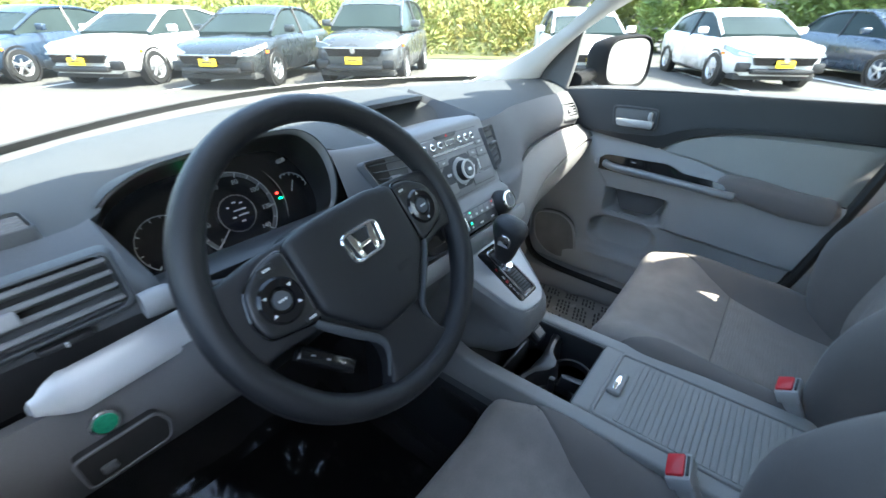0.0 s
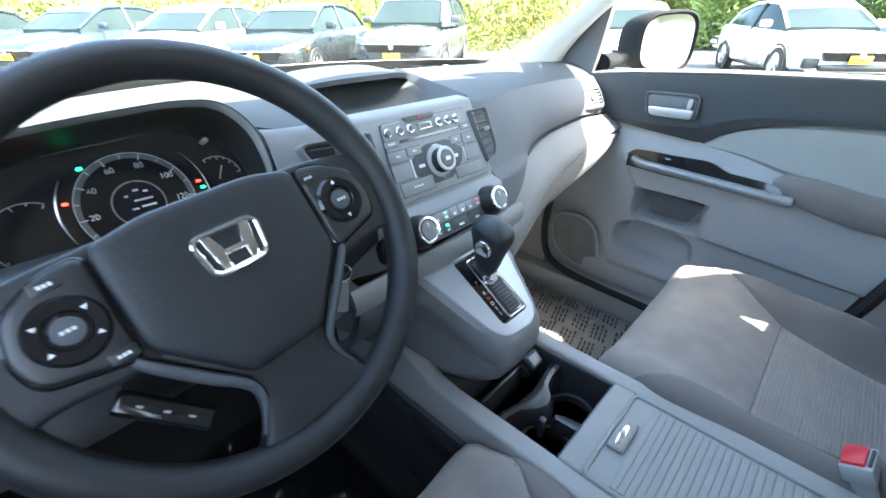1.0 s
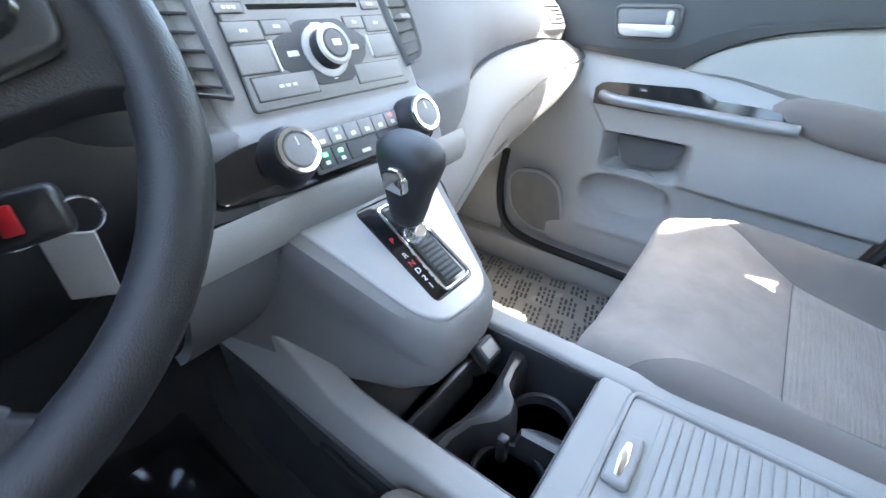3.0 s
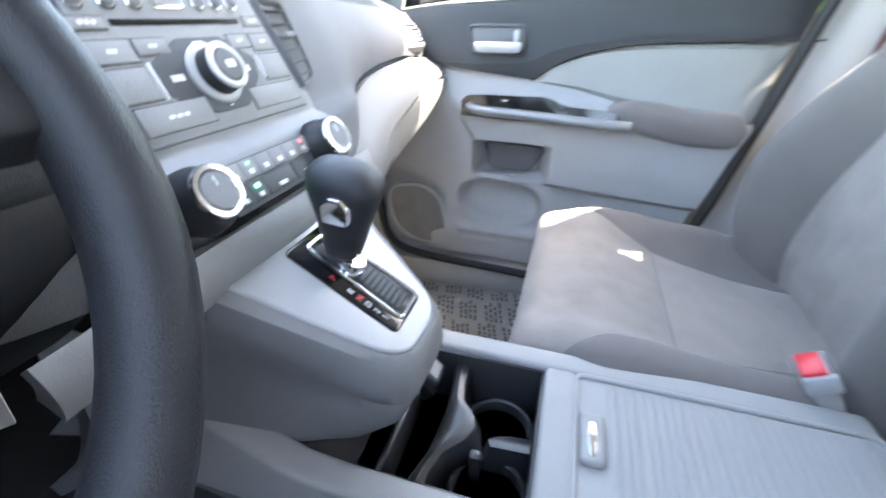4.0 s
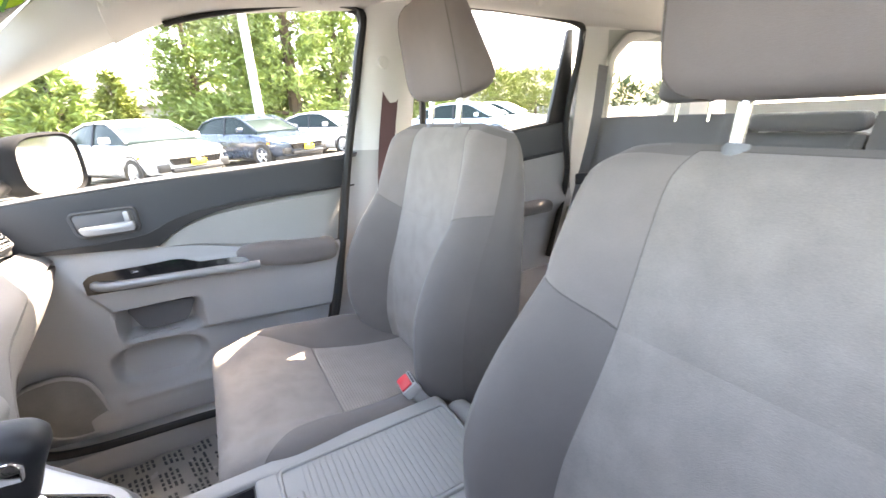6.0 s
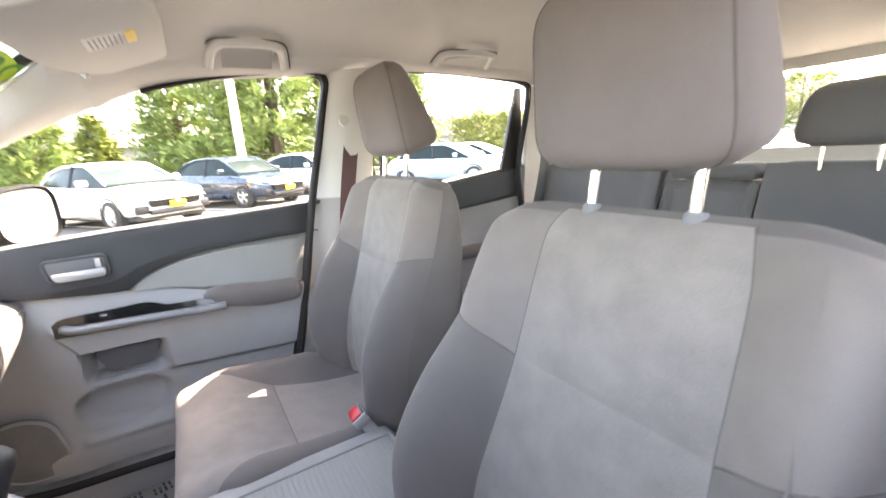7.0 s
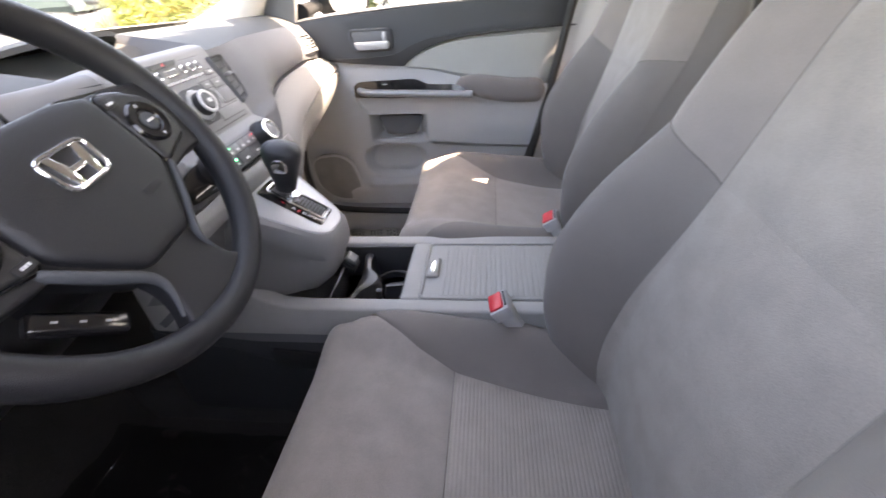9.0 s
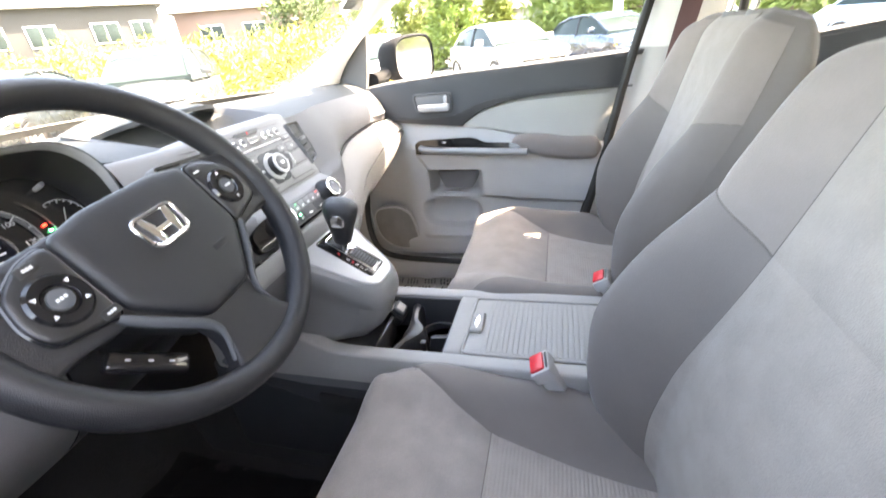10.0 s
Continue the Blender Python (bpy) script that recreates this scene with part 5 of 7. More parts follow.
g, gm = gauge(0.006, -0.0145, 0.060, 14, 222, -42)
for i, txt in enumerate(("0", "20", "40", "60", "80", "100", "120", "140")):
    a = radians(lerp(222, -42, i / 7))
    lettering(txt, 0.0095, gm @ Matrix.Translation((0.0455 * math.cos(a), 0.0455 * math.sin(a), 0.001)), DIAL_GREY, g, "numeral")
part("inner_ring", lathe([(0.0258, 0), (0.0275, 0), (0.0275, 0.003), (0.0258, 0.003)], gm, 40), STEEL, g, "silver inner ring")
part("readout", lathe([(0, 0.0), (0.0256, 0.0), (0.0256, 0.001), (0, 0.001)], gm, 28), SCREEN, g)
for x0, x1, y in ((-0.012, -0.008, 0.010), (-0.002, 0.004, 0.015), (0.008, 0.013, 0.012), (-0.004, 0.015, 0.003), (-0.009, -0.003, -0.006), (0.001, 0.016, -0.005), (0.002, 0.008, -0.014)):
    part("readout_bar", box(x0, x1, y, y + 0.0024, 0.0012, 0.0018, 0), DIAL_GREY, g, m=gm.copy())
part("needle", box(0.0275, 0.056, -0.0008, 0.0008, 0.003, 0.0040, 0.0003), DIAL_GREY, g, m=gm @ Euler((0, 0, radians(222))).to_matrix().to_4x4())
for a0, a1 in ((-24, 40), (145, 206)):
    bow = [IM @ Vector((0.008 + 0.076 * math.cos(radians(lerp(a0, a1, i / 16))), -0.0145 + 0.076 * math.sin(radians(lerp(a0, a1, i / 16))), 0.003)) for i in range(17)]
    part("side_bow", tube(bow, [0.0003 + 0.0011 * math.sin(math.pi * i / 16) for i in range(17)], 6), STEEL, ins, "slim silver crescent beside the dial")
gauge(-0.092, -0.022, 0.036, 8, 235, 60, full=False)
gauge(0.101, -0.008, 0.029, 6, 112, 8, full=False)
part("gauge_needle", box(0.0, 0.018, -0.0006, 0.0006, 0.002, 0.003, 0), DIAL_GREY, ins, m=IM @ Matrix.Translation((0.101, -0.008, 0)) @ Euler((0, 0, radians(62))).to_matrix().to_4x4())
part("trip_stem", lathe([(0, 0), (0.0032, 0), (0.0032, 0.018), (0, 0.019)], IM @ Matrix.Translation((0.098, 0.041, 0)), 12), PLASTIC_MID, ins)
for x, y, lit in ((-0.033, 0.037, GREEN_LED), (-0.058, 0.0035, RED_LED), (0.0755, -0.0045, RED_LED), (0.078, -0.013, GREEN_LED)):
    part("lamp", box(x - 0.0026, x + 0.0026, y - 0.0015, y + 0.0015, 0.002, 0.003, 0.0006), lit, ins, m=IM.copy())

# left side of the dashboard
def left_face(u, v):
    x = lerp(-0.765, -0.15, u)
    y = 0.105 + 0.06 * step(-0.55, -0.44, x) * step(-0.18, -0.3, x) + 0.02 * step(-0.7, -0.77, x) - 0.01 * math.sin(math.pi * v)
    zt = 1.062 if x < -0.54 else lerp(1.062, 0.955, step(-0.545, -0.50, x))
    return (x, lerp(0.105, smooth(FRONT_Y, x), v ** 2.5) if x < -0.52 else y + 0.02, lerp(1.0, zt, v) if x < -0.52 else lerp(0.975, zt, v))


part("left_panel", grid(left_face, 50, 10, 0.02), PLASTIC_DARK, dash, "dark grey panel round the outer vent")
part("shadow_gap", box(-0.76, -0.15, 0.114, 0.16, 0.952, 1.004, 0.004), PLASTIC_BLACK, dash)


def blade(u, v):
    """A tapering crescent, its left tip rounded, its upper face rolling back."""
    x = lerp(-0.645, -0.42, u)
    w = max(0.35, min(1.0, u / 0.10) ** 0.5)
    mid = 0.982 - 0.008 * min(1.0, u / 0.12) - 0.004 * u
    z = mid + lerp(-0.0150, 0.0130, v) * w
    return (x, 0.066 + 0.032 * u + 0.026 * v * v * w, z)


part("silver_blade", grid(blade, 50, 10, 0.008), SILVER, dash, "curved silver trim blade")


def knee(u, v, xa=-0.755, xb=-0.46):
    x = lerp(xa, xb, u)
    y = 0.082 + 0.035 * step(-0.50, -0.2, x) - 0.018 * math.sin(math.pi * v) + 0.10 * (1 - v) ** 2 + 0.03 * step(-0.68, -0.76, x)
    return (x, y, lerp(0.775 + 0.02 * step(-0.3, -0.2, x), 0.962, v))


part("knee_panel", grid(knee, 30, 14, 0.02), PLASTIC_SLATE, dash, "grey panel beside the steering column")
part("column_panel", grid(lambda u, v: knee(u, v, -0.457, -0.15), 20, 14, 0.02), PLASTIC_BLACK, dash, "black panel below the steering column")
EB = basis((-0.613, 0.0650, 0.942), (1, 0, 0), (0, 0.10, 1))
part("eco_button", lathe([(0, 0), (0.0112, 0), (0.0112, 0.0022), (0.0095, 0.003), (0, 0.003)], EB, 24), STEEL, dash, "round button with a green cap")
part("button_cap", lathe([(0, 0.002), (0.0094, 0.002), (0.0085, 0.0042), (0, 0.0050)], EB, 24), material("green_plastic", (0.02, 0.22, 0.12), 0.25, vary=0.25, scale=90), dash, "translucent green button cap")
PK = fillet([(-0.641, 0.883), (-0.576, 0.885), (-0.572, 0.904), (-0.579, 0.921), (-0.643, 0.918)], 0.006)
part("coin_pocket", prism(PK, "y", 0.0655, 0.085, 0.001), RUBBER, dash, "black open pocket")
part("pocket_rim", tube([(x, 0.066, z) for x, z in PK], 0.0016, 8, closed=True), PLASTIC_SLATE, dash)
part("pocket_switch", box(-0.630, -0.618, 0.0625, 0.068, 0.890, 0.900, 0.002), PLASTIC_DARK, dash)
part("kick_panel", grid(lambda u, v: (-0.755 + 0.03 * v, lerp(0.12, 0.60, u), lerp(0.33, 0.80, v)), 6, 6, 0.02), PLASTIC_GREY, dash)
part("kick_panel", grid(lambda u, v: (0.765 + 0.0 * v, lerp(0.34, 0.62, u), lerp(0.33, 0.80, v)), 6, 6, 0.02), PLASTIC_GREY, dash)

# ---- steering wheel and column ----
WC = Vector((-0.364, 0.024, 1.012))
WUP = Vector((0, 0.527, 0.85))
WM = basis(WC, (1, 0, 0), WUP) @ Euler((0, 0, radians(6.5))).to_matrix().to_4x4()
wheel = thing("steering_wheel", "black steering wheel with chrome badge and switch pads", "steering wheel", tuple(WC))
N = 72
rings = []
for i in range(N + 1):
    a = 2 * math.pi * i / N
    c = Vector((math.cos(a), math.sin(a), 0))
    grip = 1.0 + 0.08 * math.exp(-((math.degrees(a) % 180 - 30) / 14) ** 2) + 0.08 * math.exp(-((math.degrees(a) % 180 - 150) / 14) ** 2)
    rings.append([WM @ (c * (0.1655 + 0.0145 * grip * math.cos(b)) + Vector((0, 0, 0.0165 * grip * math.sin(b)))) for b in (2 * math.pi * j / 18 for j in range(18))])
bm = loft(rings, cap=False)
bmesh.ops.remove_doubles(bm, verts=bm.verts, dist=1e-6)
part("rim", bm, SOFT_BLACK, wheel, "black grained rim")


def dome(poly, r, z0, z1, bulge, mat, name, label="", parent=None, n=5):
    """A flat-backed, softly domed cover over a 2D outline."""
    out = [Vector((x, y, 0)) for x, y in fillet(poly, r, n)]
    c = sum(out, Vector()) / len(out)
    rings = [[WM @ (p + Vector((0, 0, z0))) for p in out]]
    for k, h in ((1.0, 0.0), (0.985, 0.45), (0.95, 0.72), (0.88, 0.86), (0.75, 0.94), (0.55, 0.98), (0.3, 1.0), (0.06, 1.0)):
        rings.append([WM @ (c + (p - c) * k + Vector((0, 0, lerp(z1 - bulge, z1, h)))) for p in out])
    return part(name, loft(rings), mat, parent or wheel, label)


def mir(poly):
    return [(-x, y) for x, y in poly][::-1]


PADR = [(0.080, 0.0435), (0.105, 0.0400), (0.131, 0.0250), (0.139, -0.002), (0.134, -0.0235), (0.0825, -0.0365)]
ARMR = [(0.05, 0.0500), (0.104, 0.0475), (0.155, 0.040), (0.166, 0.0), (0.158, -0.044), (0.132, -0.040), (0.09, -0.0450), (0.05, -0.040)]
HUB = [(-0.0775, 0.0450), (-0.040, 0.0530), (0.040, 0.0530), (0.0775, 0.0450), (0.0790, -0.0330), (0.0310, -0.0885), (-0.0310, -0.0885), (-0.0790, -0.0330)]
dome([(x * 1.06, y * 1.05 - 0.003) for x, y in HUB], 0.012, -0.03, 0.006, 0.004, PLASTIC_BLACK, "hub_carrier", "black carrier behind the airbag cover")
hub = dome(HUB, 0.010, -0.02, 0.019, 0.009, SOFT_BLACK, "airbag_cover", "black domed airbag cover")
part("emboss", prism(fillet([(-0.012, -0.0035), (0.012, -0.0035), (0.012, 0.0035), (-0.012, 0.0035)], 0.001), "z", 0.0186, 0.0193, 0.0003), SOFT_BLACK, hub, "faint raised mark", m=WM @ Matrix.Translation((0.036, -0.043, 0)))
for sgn, flip_ in ((1, False), (-1, True)):
    arm_o = mir(ARMR) if flip_ else ARMR
    dome(arm_o, 0.010, -0.02, 0.007, 0.006, SOFT_BLACK, "spoke", "black spoke")
    pd = dome(mir(PADR) if flip_ else PADR, 0.009, -0.01, 0.0150, 0.006, PLASTIC_BLACK, "switch_pad", "black pad with ring-shaped switches")
    edge = [WM @ Vector((x, y, 0.0095)) for x, y in fillet(mir(PADR) if flip_ else PADR, 0.009, 5)]
    part("pad_edge", tube(edge, 0.0018, 6, closed=True), GLOSS_BLACK, pd)
    cxp = 0.1065 * sgn
    cm = WM @ Matrix.Translation((cxp, 0.002, 0.0142))
    part("switch_ring", lathe([(0.0, -0.002), (0.0225, -0.002), (0.0225, 0.001), (0.0200, 0.0035), (0.0130, 0.0028), (0.0115, 0.0008), (0, 0.0008)], cm, 32), GLOSS_BLACK, pd, "black round switch")
    part("switch_core", lathe([(0, 0.0), (0.0095, 0.0), (0.0088, 0.0030), (0, 0.0036)], cm, 20), PLASTIC_DARK, pd)
    for a in (35, 145, 215, 325) if sgn < 0 else (90, 270):
        part("mark", prism([(0.0150, -0.0018), (0.0188, 0.0), (0.0150, 0.0018)], "z", 0.0030, 0.0038), WHITE_MARK, pd, m=cm @ Euler((0, 0, radians(a))).to_matrix().to_4x4())
    for q in (-0.0032, 0.0, 0.0032):
        part("mark", box(q - 0.0011, q + 0.0011, -0.0012, 0.0012, 0.0034, 0.0041, 0), WHITE_MARK, pd, m=cm.copy())
    for kx, ky, kw in ((0.088, 0.031, 0.0085), (0.088, -0.0265, 0.0085)) if sgn > 0 else ((0.1035, 0.0325, 0.0085), (0.0905, -0.0275, 0.0085)):
        if sgn > 0 and ky < 0:
            continue
        tm = WM @ Matrix.Translation((sgn * kx, ky, 0.0128))
        tk = part("side_key", box(-kw, kw, -0.0042, 0.0042, 0, 0.0026, 0.001), PLASTIC_BLACK, pd, m=tm)
        for q in (-0.0028, 0.0, 0.0028):
            part("mark", box(q - 0.001, q + 0.001, -0.0012, 0.0012, 0.0022, 0.0030, 0), WHITE_MARK, tk, m=tm.copy())
# lower spoke, its flared foot on the rim, and the satin trims beside it
dome([(-0.040, -0.080), (0.040, -0.080), (0.0345, -0.112), (0.045, -0.138), (0.068, -0.156), (-0.068, -0.156), (-0.045, -0.138), (-0.0345, -0.112)], 0.016, -0.016, 0.0055, 0.006, SOFT_BLACK, "lower_spoke", "black lower spoke")
TRIM = arc([(0.088, -0.034, 0.007), (0.084, -0.042, 0.008), (0.060, -0.070, 0.008), (0.0385, -0.0935, 0.007), (0.0355, -0.112, 0.004), (0.046, -0.136, -0.002)], 6)
TRIM_R = [0.0025 + 0.0038 * math.sin(math.pi * min(1, 0.1 + i / (len(TRIM) - 1))) for i in range(len(TRIM))]
part("spoke_trim", tube([WM @ p for p in TRIM], TRIM_R, 12, flat=0.7), PLASTIC_DARK, wheel, "satin grey trim")
part("spoke_trim", tube([WM @ Vector((-p.x, p.y, p.z)) for p in TRIM], TRIM_R, 12, flat=0.7), PLASTIC_DARK, wheel, "satin grey trim")
sm = WM @ Matrix.Translation((-0.089, -0.079, -0.016)) @ Euler((0, 0, radians(-51))).to_matrix().to_4x4()
sk = part("phone_switch", box(-0.034, 0.034, -0.009, 0.009, -0.01, 0.004, 0.004, 3), GLOSS_BLACK, wheel, "gloss black strip of phone buttons", m=sm)
for x in (-0.018, 0.0, 0.017):
    part("mark", box(x - 0.0022, x + 0.0022, -0.0009, 0.0009, 0.0036, 0.0044, 0), PLASTIC_GREY, sk, m=sm.copy())
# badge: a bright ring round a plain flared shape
EM = WM @ Matrix.Translation((0.002, 0.005, 0.0185)) @ Matrix.Diagonal((0.88, 0.74, 1, 1))
EMB = fillet([(-0.029, 0.0215), (0.029, 0.0215), (0.0245, -0.0215), (-0.0245, -0.0215)], 0.011, 6)
badge = part("badge", tube([EM @ Vector((x, y, 0.001)) for x, y in EMB], 0.0024, 8, closed=True), CHROME, wheel, "chrome badge")
for poly in ([(-0.0215, 0.0195), (-0.0135, 0.0195), (-0.0085, 0.004), (-0.0085, -0.0195), (-0.0165, -0.0195)], [(0.0215, 0.0195), (0.0135, 0.0195), (0.0085, 0.004), (0.0085, -0.0195), (0.0165, -0.0195)], [(-0.0105, 0.001), (0.0105, 0.001), (0.0085, -0.006), (-0.0085, -0.006)]):
    part("badge_bar", prism(poly if poly[0][0] < 0 else poly[::-1], "z", -0.0005, 0.003, 0.001), CHROME, badge, m=EM.copy())
# column shroud and stalks
col = thing("steering_column", "black steering column shroud with control stalks", "steering column", (-0.364, 0.1, 0.93))
CM = basis(WC, (1, 0, 0), WUP)
part("shroud", loft([[CM @ Vector((w * math.copysign(abs(math.cos(a)) ** 0.6, math.cos(a)), h * math.copysign(abs(math.sin(a)) ** 0.6, math.sin(a)) - 0.012, z)) for a in (2 * math.pi * j / 24 for j in range(24))] for z, w, h in ((-0.045, 0.052, 0.05), (-0.05, 0.062, 0.058), (-0.12, 0.068, 0.065), (-0.22, 0.07, 0.07))]), PLASTIC_BLACK, col, "black shroud")
s1 = part("stalk", tube([CM @ Vector(p) for p in ((-0.06, 0.012, -0.075), (-0.11, 0.022, -0.072), (-0.165, 0.034, -0.066))], [0.009, 0.0085, 0.010], 12), PLASTIC_BLACK, col, "black light stalk with grey tip")
part("stalk_tip", lathe([(0, -0.010), (0.0120, -0.010), (0.0130, 0.0), (0.0122, 0.013), (0.009, 0.018), (0, 0.019)], basis(CM @ Vector((-0.178, 0.037, -0.064)), WUP, CM.to_3x3() @ Vector((0, 0, 1))), 20), PLASTIC_MID, s1, "grey end knob")
part("stalk", tube([CM @ Vector(p) for p in ((0.06, 0.012, -0.075), (0.11, 0.022, -0.072), (0.165, 0.034, -0.066))], [0.009, 0.0085, 0.010], 12), PLASTIC_BLACK, col, "black wiper stalk")
# ignition key with tag
ky = thing("car_key", "black car key with red button in the ignition", "key", (-0.245, 0.085, 0.90))
KM = basis((-0.274, 0.078, 0.926), (0.9, -0.35, 0.1), (0.1, 0.3, 1))
part("lock_barrel", lathe([(0, -0.05), (0.017, -0.05), (0.017, -0.012), (0.013, -0.010), (0, -0.010)], KM, 20), STEEL, ky, m=None)
part("fob", box(-0.019, 0.032, -0.015, 0.015, -0.008, 0.010, 0.006, 3), PLASTIC_BLACK, ky, "black key head", m=KM.copy())
part("panic_button", box(0.004, 0.013, -0.008, 0.008, 0.009, 0.0115, 0.002), RED, ky, "red button", m=KM.copy())
part("key_ring", tube([KM @ Vector((0.036 + 0.010 * math.cos(a), -0.006 + 0.010 * math.sin(a), 0.002)) for a in (2 * math.pi * j / 20 for j in range(20))], 0.0012, 6, closed=True), CHROME, ky)
part("key_tag", box(-0.013, 0.013, -0.050, 0.0, -0.001, 0.001, 0.0005), PLASTIC_GREY, ky, "pale grey tag hanging from the key", m=basis((-0.252, 0.058, 0.918), (0.85, -0.5, -0.1), (-0.35, -0.05, 1.0)))

# ---- centre console ----
con = thing("centre_console", "grey centre console with cup tray and sliding lid", "centre console", (0, -0.2, 0.33))


GM = basis((0.0, 0.026, 0.8135), (1, 0, 0), (0, 0.118, 0.078))
CROWN = fillet([(-0.108, 0.078), (-0.066, -0.064), (-0.046, -0.086), (0.010, -0.090), (0.034, -0.076), (0.088, 0.078)], [0.006, 0.05, 0.03, 0.03, 0.04, 0.006], 6)


def crown_ring(grow, drop, tuck=0.0, spread=0.0, foot=None):
    """The crown's outline, grown sideways, lowered, its tip tucked back and its dash end spread."""
    out = []
    for x, y in CROWN:
        tip = step(0.07, -0.09, y)
        q = GM @ Vector((x + math.copysign(grow, x + 0.01) + spread * (1 - tip) * math.copysign(1, x + 0.01), y - grow * tip, 0))
        q.y += tuck * tip + 3.2 * spread * (1 - tip)
        q.z = (q.z - drop) if foot is None else lerp(0.70, foot, tip)
        out.append(q)
    return out


part("lever_mount", loft([crown_ring(-0.012, 0.004), crown_ring(0.0, 0.0), crown_ring(0.004, 0.003), crown_ring(0.008, 0.012), crown_ring(0.010, 0.030, 0.001), crown_ring(0.009, 0.046, 0.004, 0.006), crown_ring(0.004, 0.052, 0.008, 0.010), crown_ring(0.006, 0.066, 0.010, 0.016), crown_ring(0.004, 0.090, 0.018, 0.026), crown_ring(-0.006, 0.120, 0.040, 0.040), crown_ring(-0.012, 0.0, 0.062, 0.050, 0.652)], cap=False), NOSE_GREY, con, "grey moulded mount below the dash", smooth=50)
part("silver_surround", prism(CROWN, "z", -0.012, 0.0025, 0.004, 3), SURROUND, con, "silver surround", m=GM.copy())
part("gate_plate", prism(fillet([(-0.040, -0.066), (0.021, -0.066), (0.018, 0.055), (-0.044, 0.055)], 0.008), "z", 0.0, 0.0042, 0.0015), GLOSS_BLACK, con, "gloss black gear gate", m=GM.copy())
part("gate_rim", tube([GM @ Vector((x, y, 0.0045)) for x, y in fillet([(-0.023, -0.062), (0.018, -0.062), (0.014, 0.046), (-0.022, 0.046)], 0.007, 5)], 0.0020, 8, closed=True), CHROME, con, "chrome rim of the gate")
part("gate_slot", box(-0.017, 0.012, -0.056, 0.040, 0.0038, 0.0048, 0.0005), RUBBER, con, m=GM.copy())
for i in range(9):
    part("gate_pleat", box(-0.014, 0.009, -0.054 + i * 0.006, -0.0508 + i * 0.006, 0.0045, 0.0058, 0.0005), PLASTIC_DARK, con, m=GM.copy())
for i, (ch, gy) in enumerate((("P", 0.009), ("R", -0.0105), ("N", -0.0205), ("D", -0.0300), ("2", -0.0395), ("1", -0.0490))):
    lettering(ch, 0.0088, GM @ Matrix.Translation((-0.0325, gy, 0.0045)), RED if ch in "PN" else WHITE_MARK, con, "gear_letter")
lev = thing("gear_lever", "black gear lever with chrome release button", "gear lever", (0.0, 0.03, 0.82))
part("shaft", tube([(-0.005, 0.031, 0.814), (-0.006, 0.032, 0.835), (-0.008, 0.031, 0.862)], [0.010, 0.008, 0.009], 14), CHROME, lev, "chrome shaft")
part("boot", lathe([(0, 0), (0.014, 0.0), (0.012, 0.006), (0.009, 0.010), (0, 0.010)], GM @ Matrix.Translation((-0.005, 0.004, 0.004)), 18), CHROME, lev, "bright collar at the foot")
KC, KU = Vector((-0.011, 0.024, 0.884)), Vector((-0.05, -0.16, 1.0)).normalized()
rings = []
for t, a, b in ((-0.050, 0.011, 0.012), (-0.046, 0.0145, 0.016), (-0.03, 0.0175, 0.020), (-0.012, 0.0205, 0.0235), (0.004, 0.0235, 0.0285), (0.018, 0.0255, 0.0325), (0.028, 0.0250, 0.0320), (0.035, 0.0205, 0.0265), (0.039, 0.013, 0.017), (0.041, 0.004, 0.005)):
    q = basis(KC + KU * t, (1, 0, 0.06), Vector((0, 1, 0.20)))
    rings.append([q @ Vector((a * math.copysign(abs(math.cos(p)) ** 0.8, math.cos(p)), b * math.copysign(abs(math.sin(p)) ** 0.8, math.sin(p)), 0)) for p in (2 * math.pi * j / 26 for j in range(26))])
part("knob", loft(rings), SOFT_BLACK, lev, "black leather knob", smooth=60)
part("release_button", prism(fillet([(-0.0115, -0.011), (0.0115, -0.011), (0.0125, 0.004), (0.006, 0.012), (-0.006, 0.012), (-0.0125, 0.004)], 0.003), "z", -0.008, 0.006, 0.002), CHROME, lev, "chrome release button", m=basis(KC + Vector((-0.024, -0.006, 0.006)), (0, -1, -0.1), KU))

# tray: open box with walls, floor, cup rings
part("tray_floor", box(-0.092, 0.095, -0.172, 0.03, 0.565, 0.575, 0.002), TRAY_BLACK, con, "black tray floor")
for s in (-1, 1):
    part("side_wall", prism(fillet([(0.32, 0.592), (0.32, 0.745), (0.20, 0.735), (0.10, 0.690), (0.045, 0.664), (0.0, 0.660), (-0.50, 0.658), (-0.52, 0.63), (-0.52, 0.592)], 0.012), "x", s * 0.090, s * 0.122, 0.006, 3), CONSOLE_GREY, con, "grey console side")
    part("tray_lining", box(min(s * 0.086, s * 0.0905), max(s * 0.086, s * 0.0905), -0.17, 0.03, 0.57, 0.652, 0.001), TRAY_BLACK, con)
for s in (-1, 1):
    part("side_band", box(min(s * 0.090, s * 0.1165), max(s * 0.090, s * 0.1165), -0.515, 0.32, 0.565, 0.600, 0.002), PLASTIC_SLATE, con)
part("bridge", box(-0.092, 0.092, -0.200, -0.165, 0.57, 0.660, 0.006, 3), CONSOLE_GREY, con, "grey cross bar before the lid")
part("tray_lining", box(-0.09, 0.09, -0.1655, -0.162, 0.57, 0.652, 0.001), TRAY_BLACK, con)
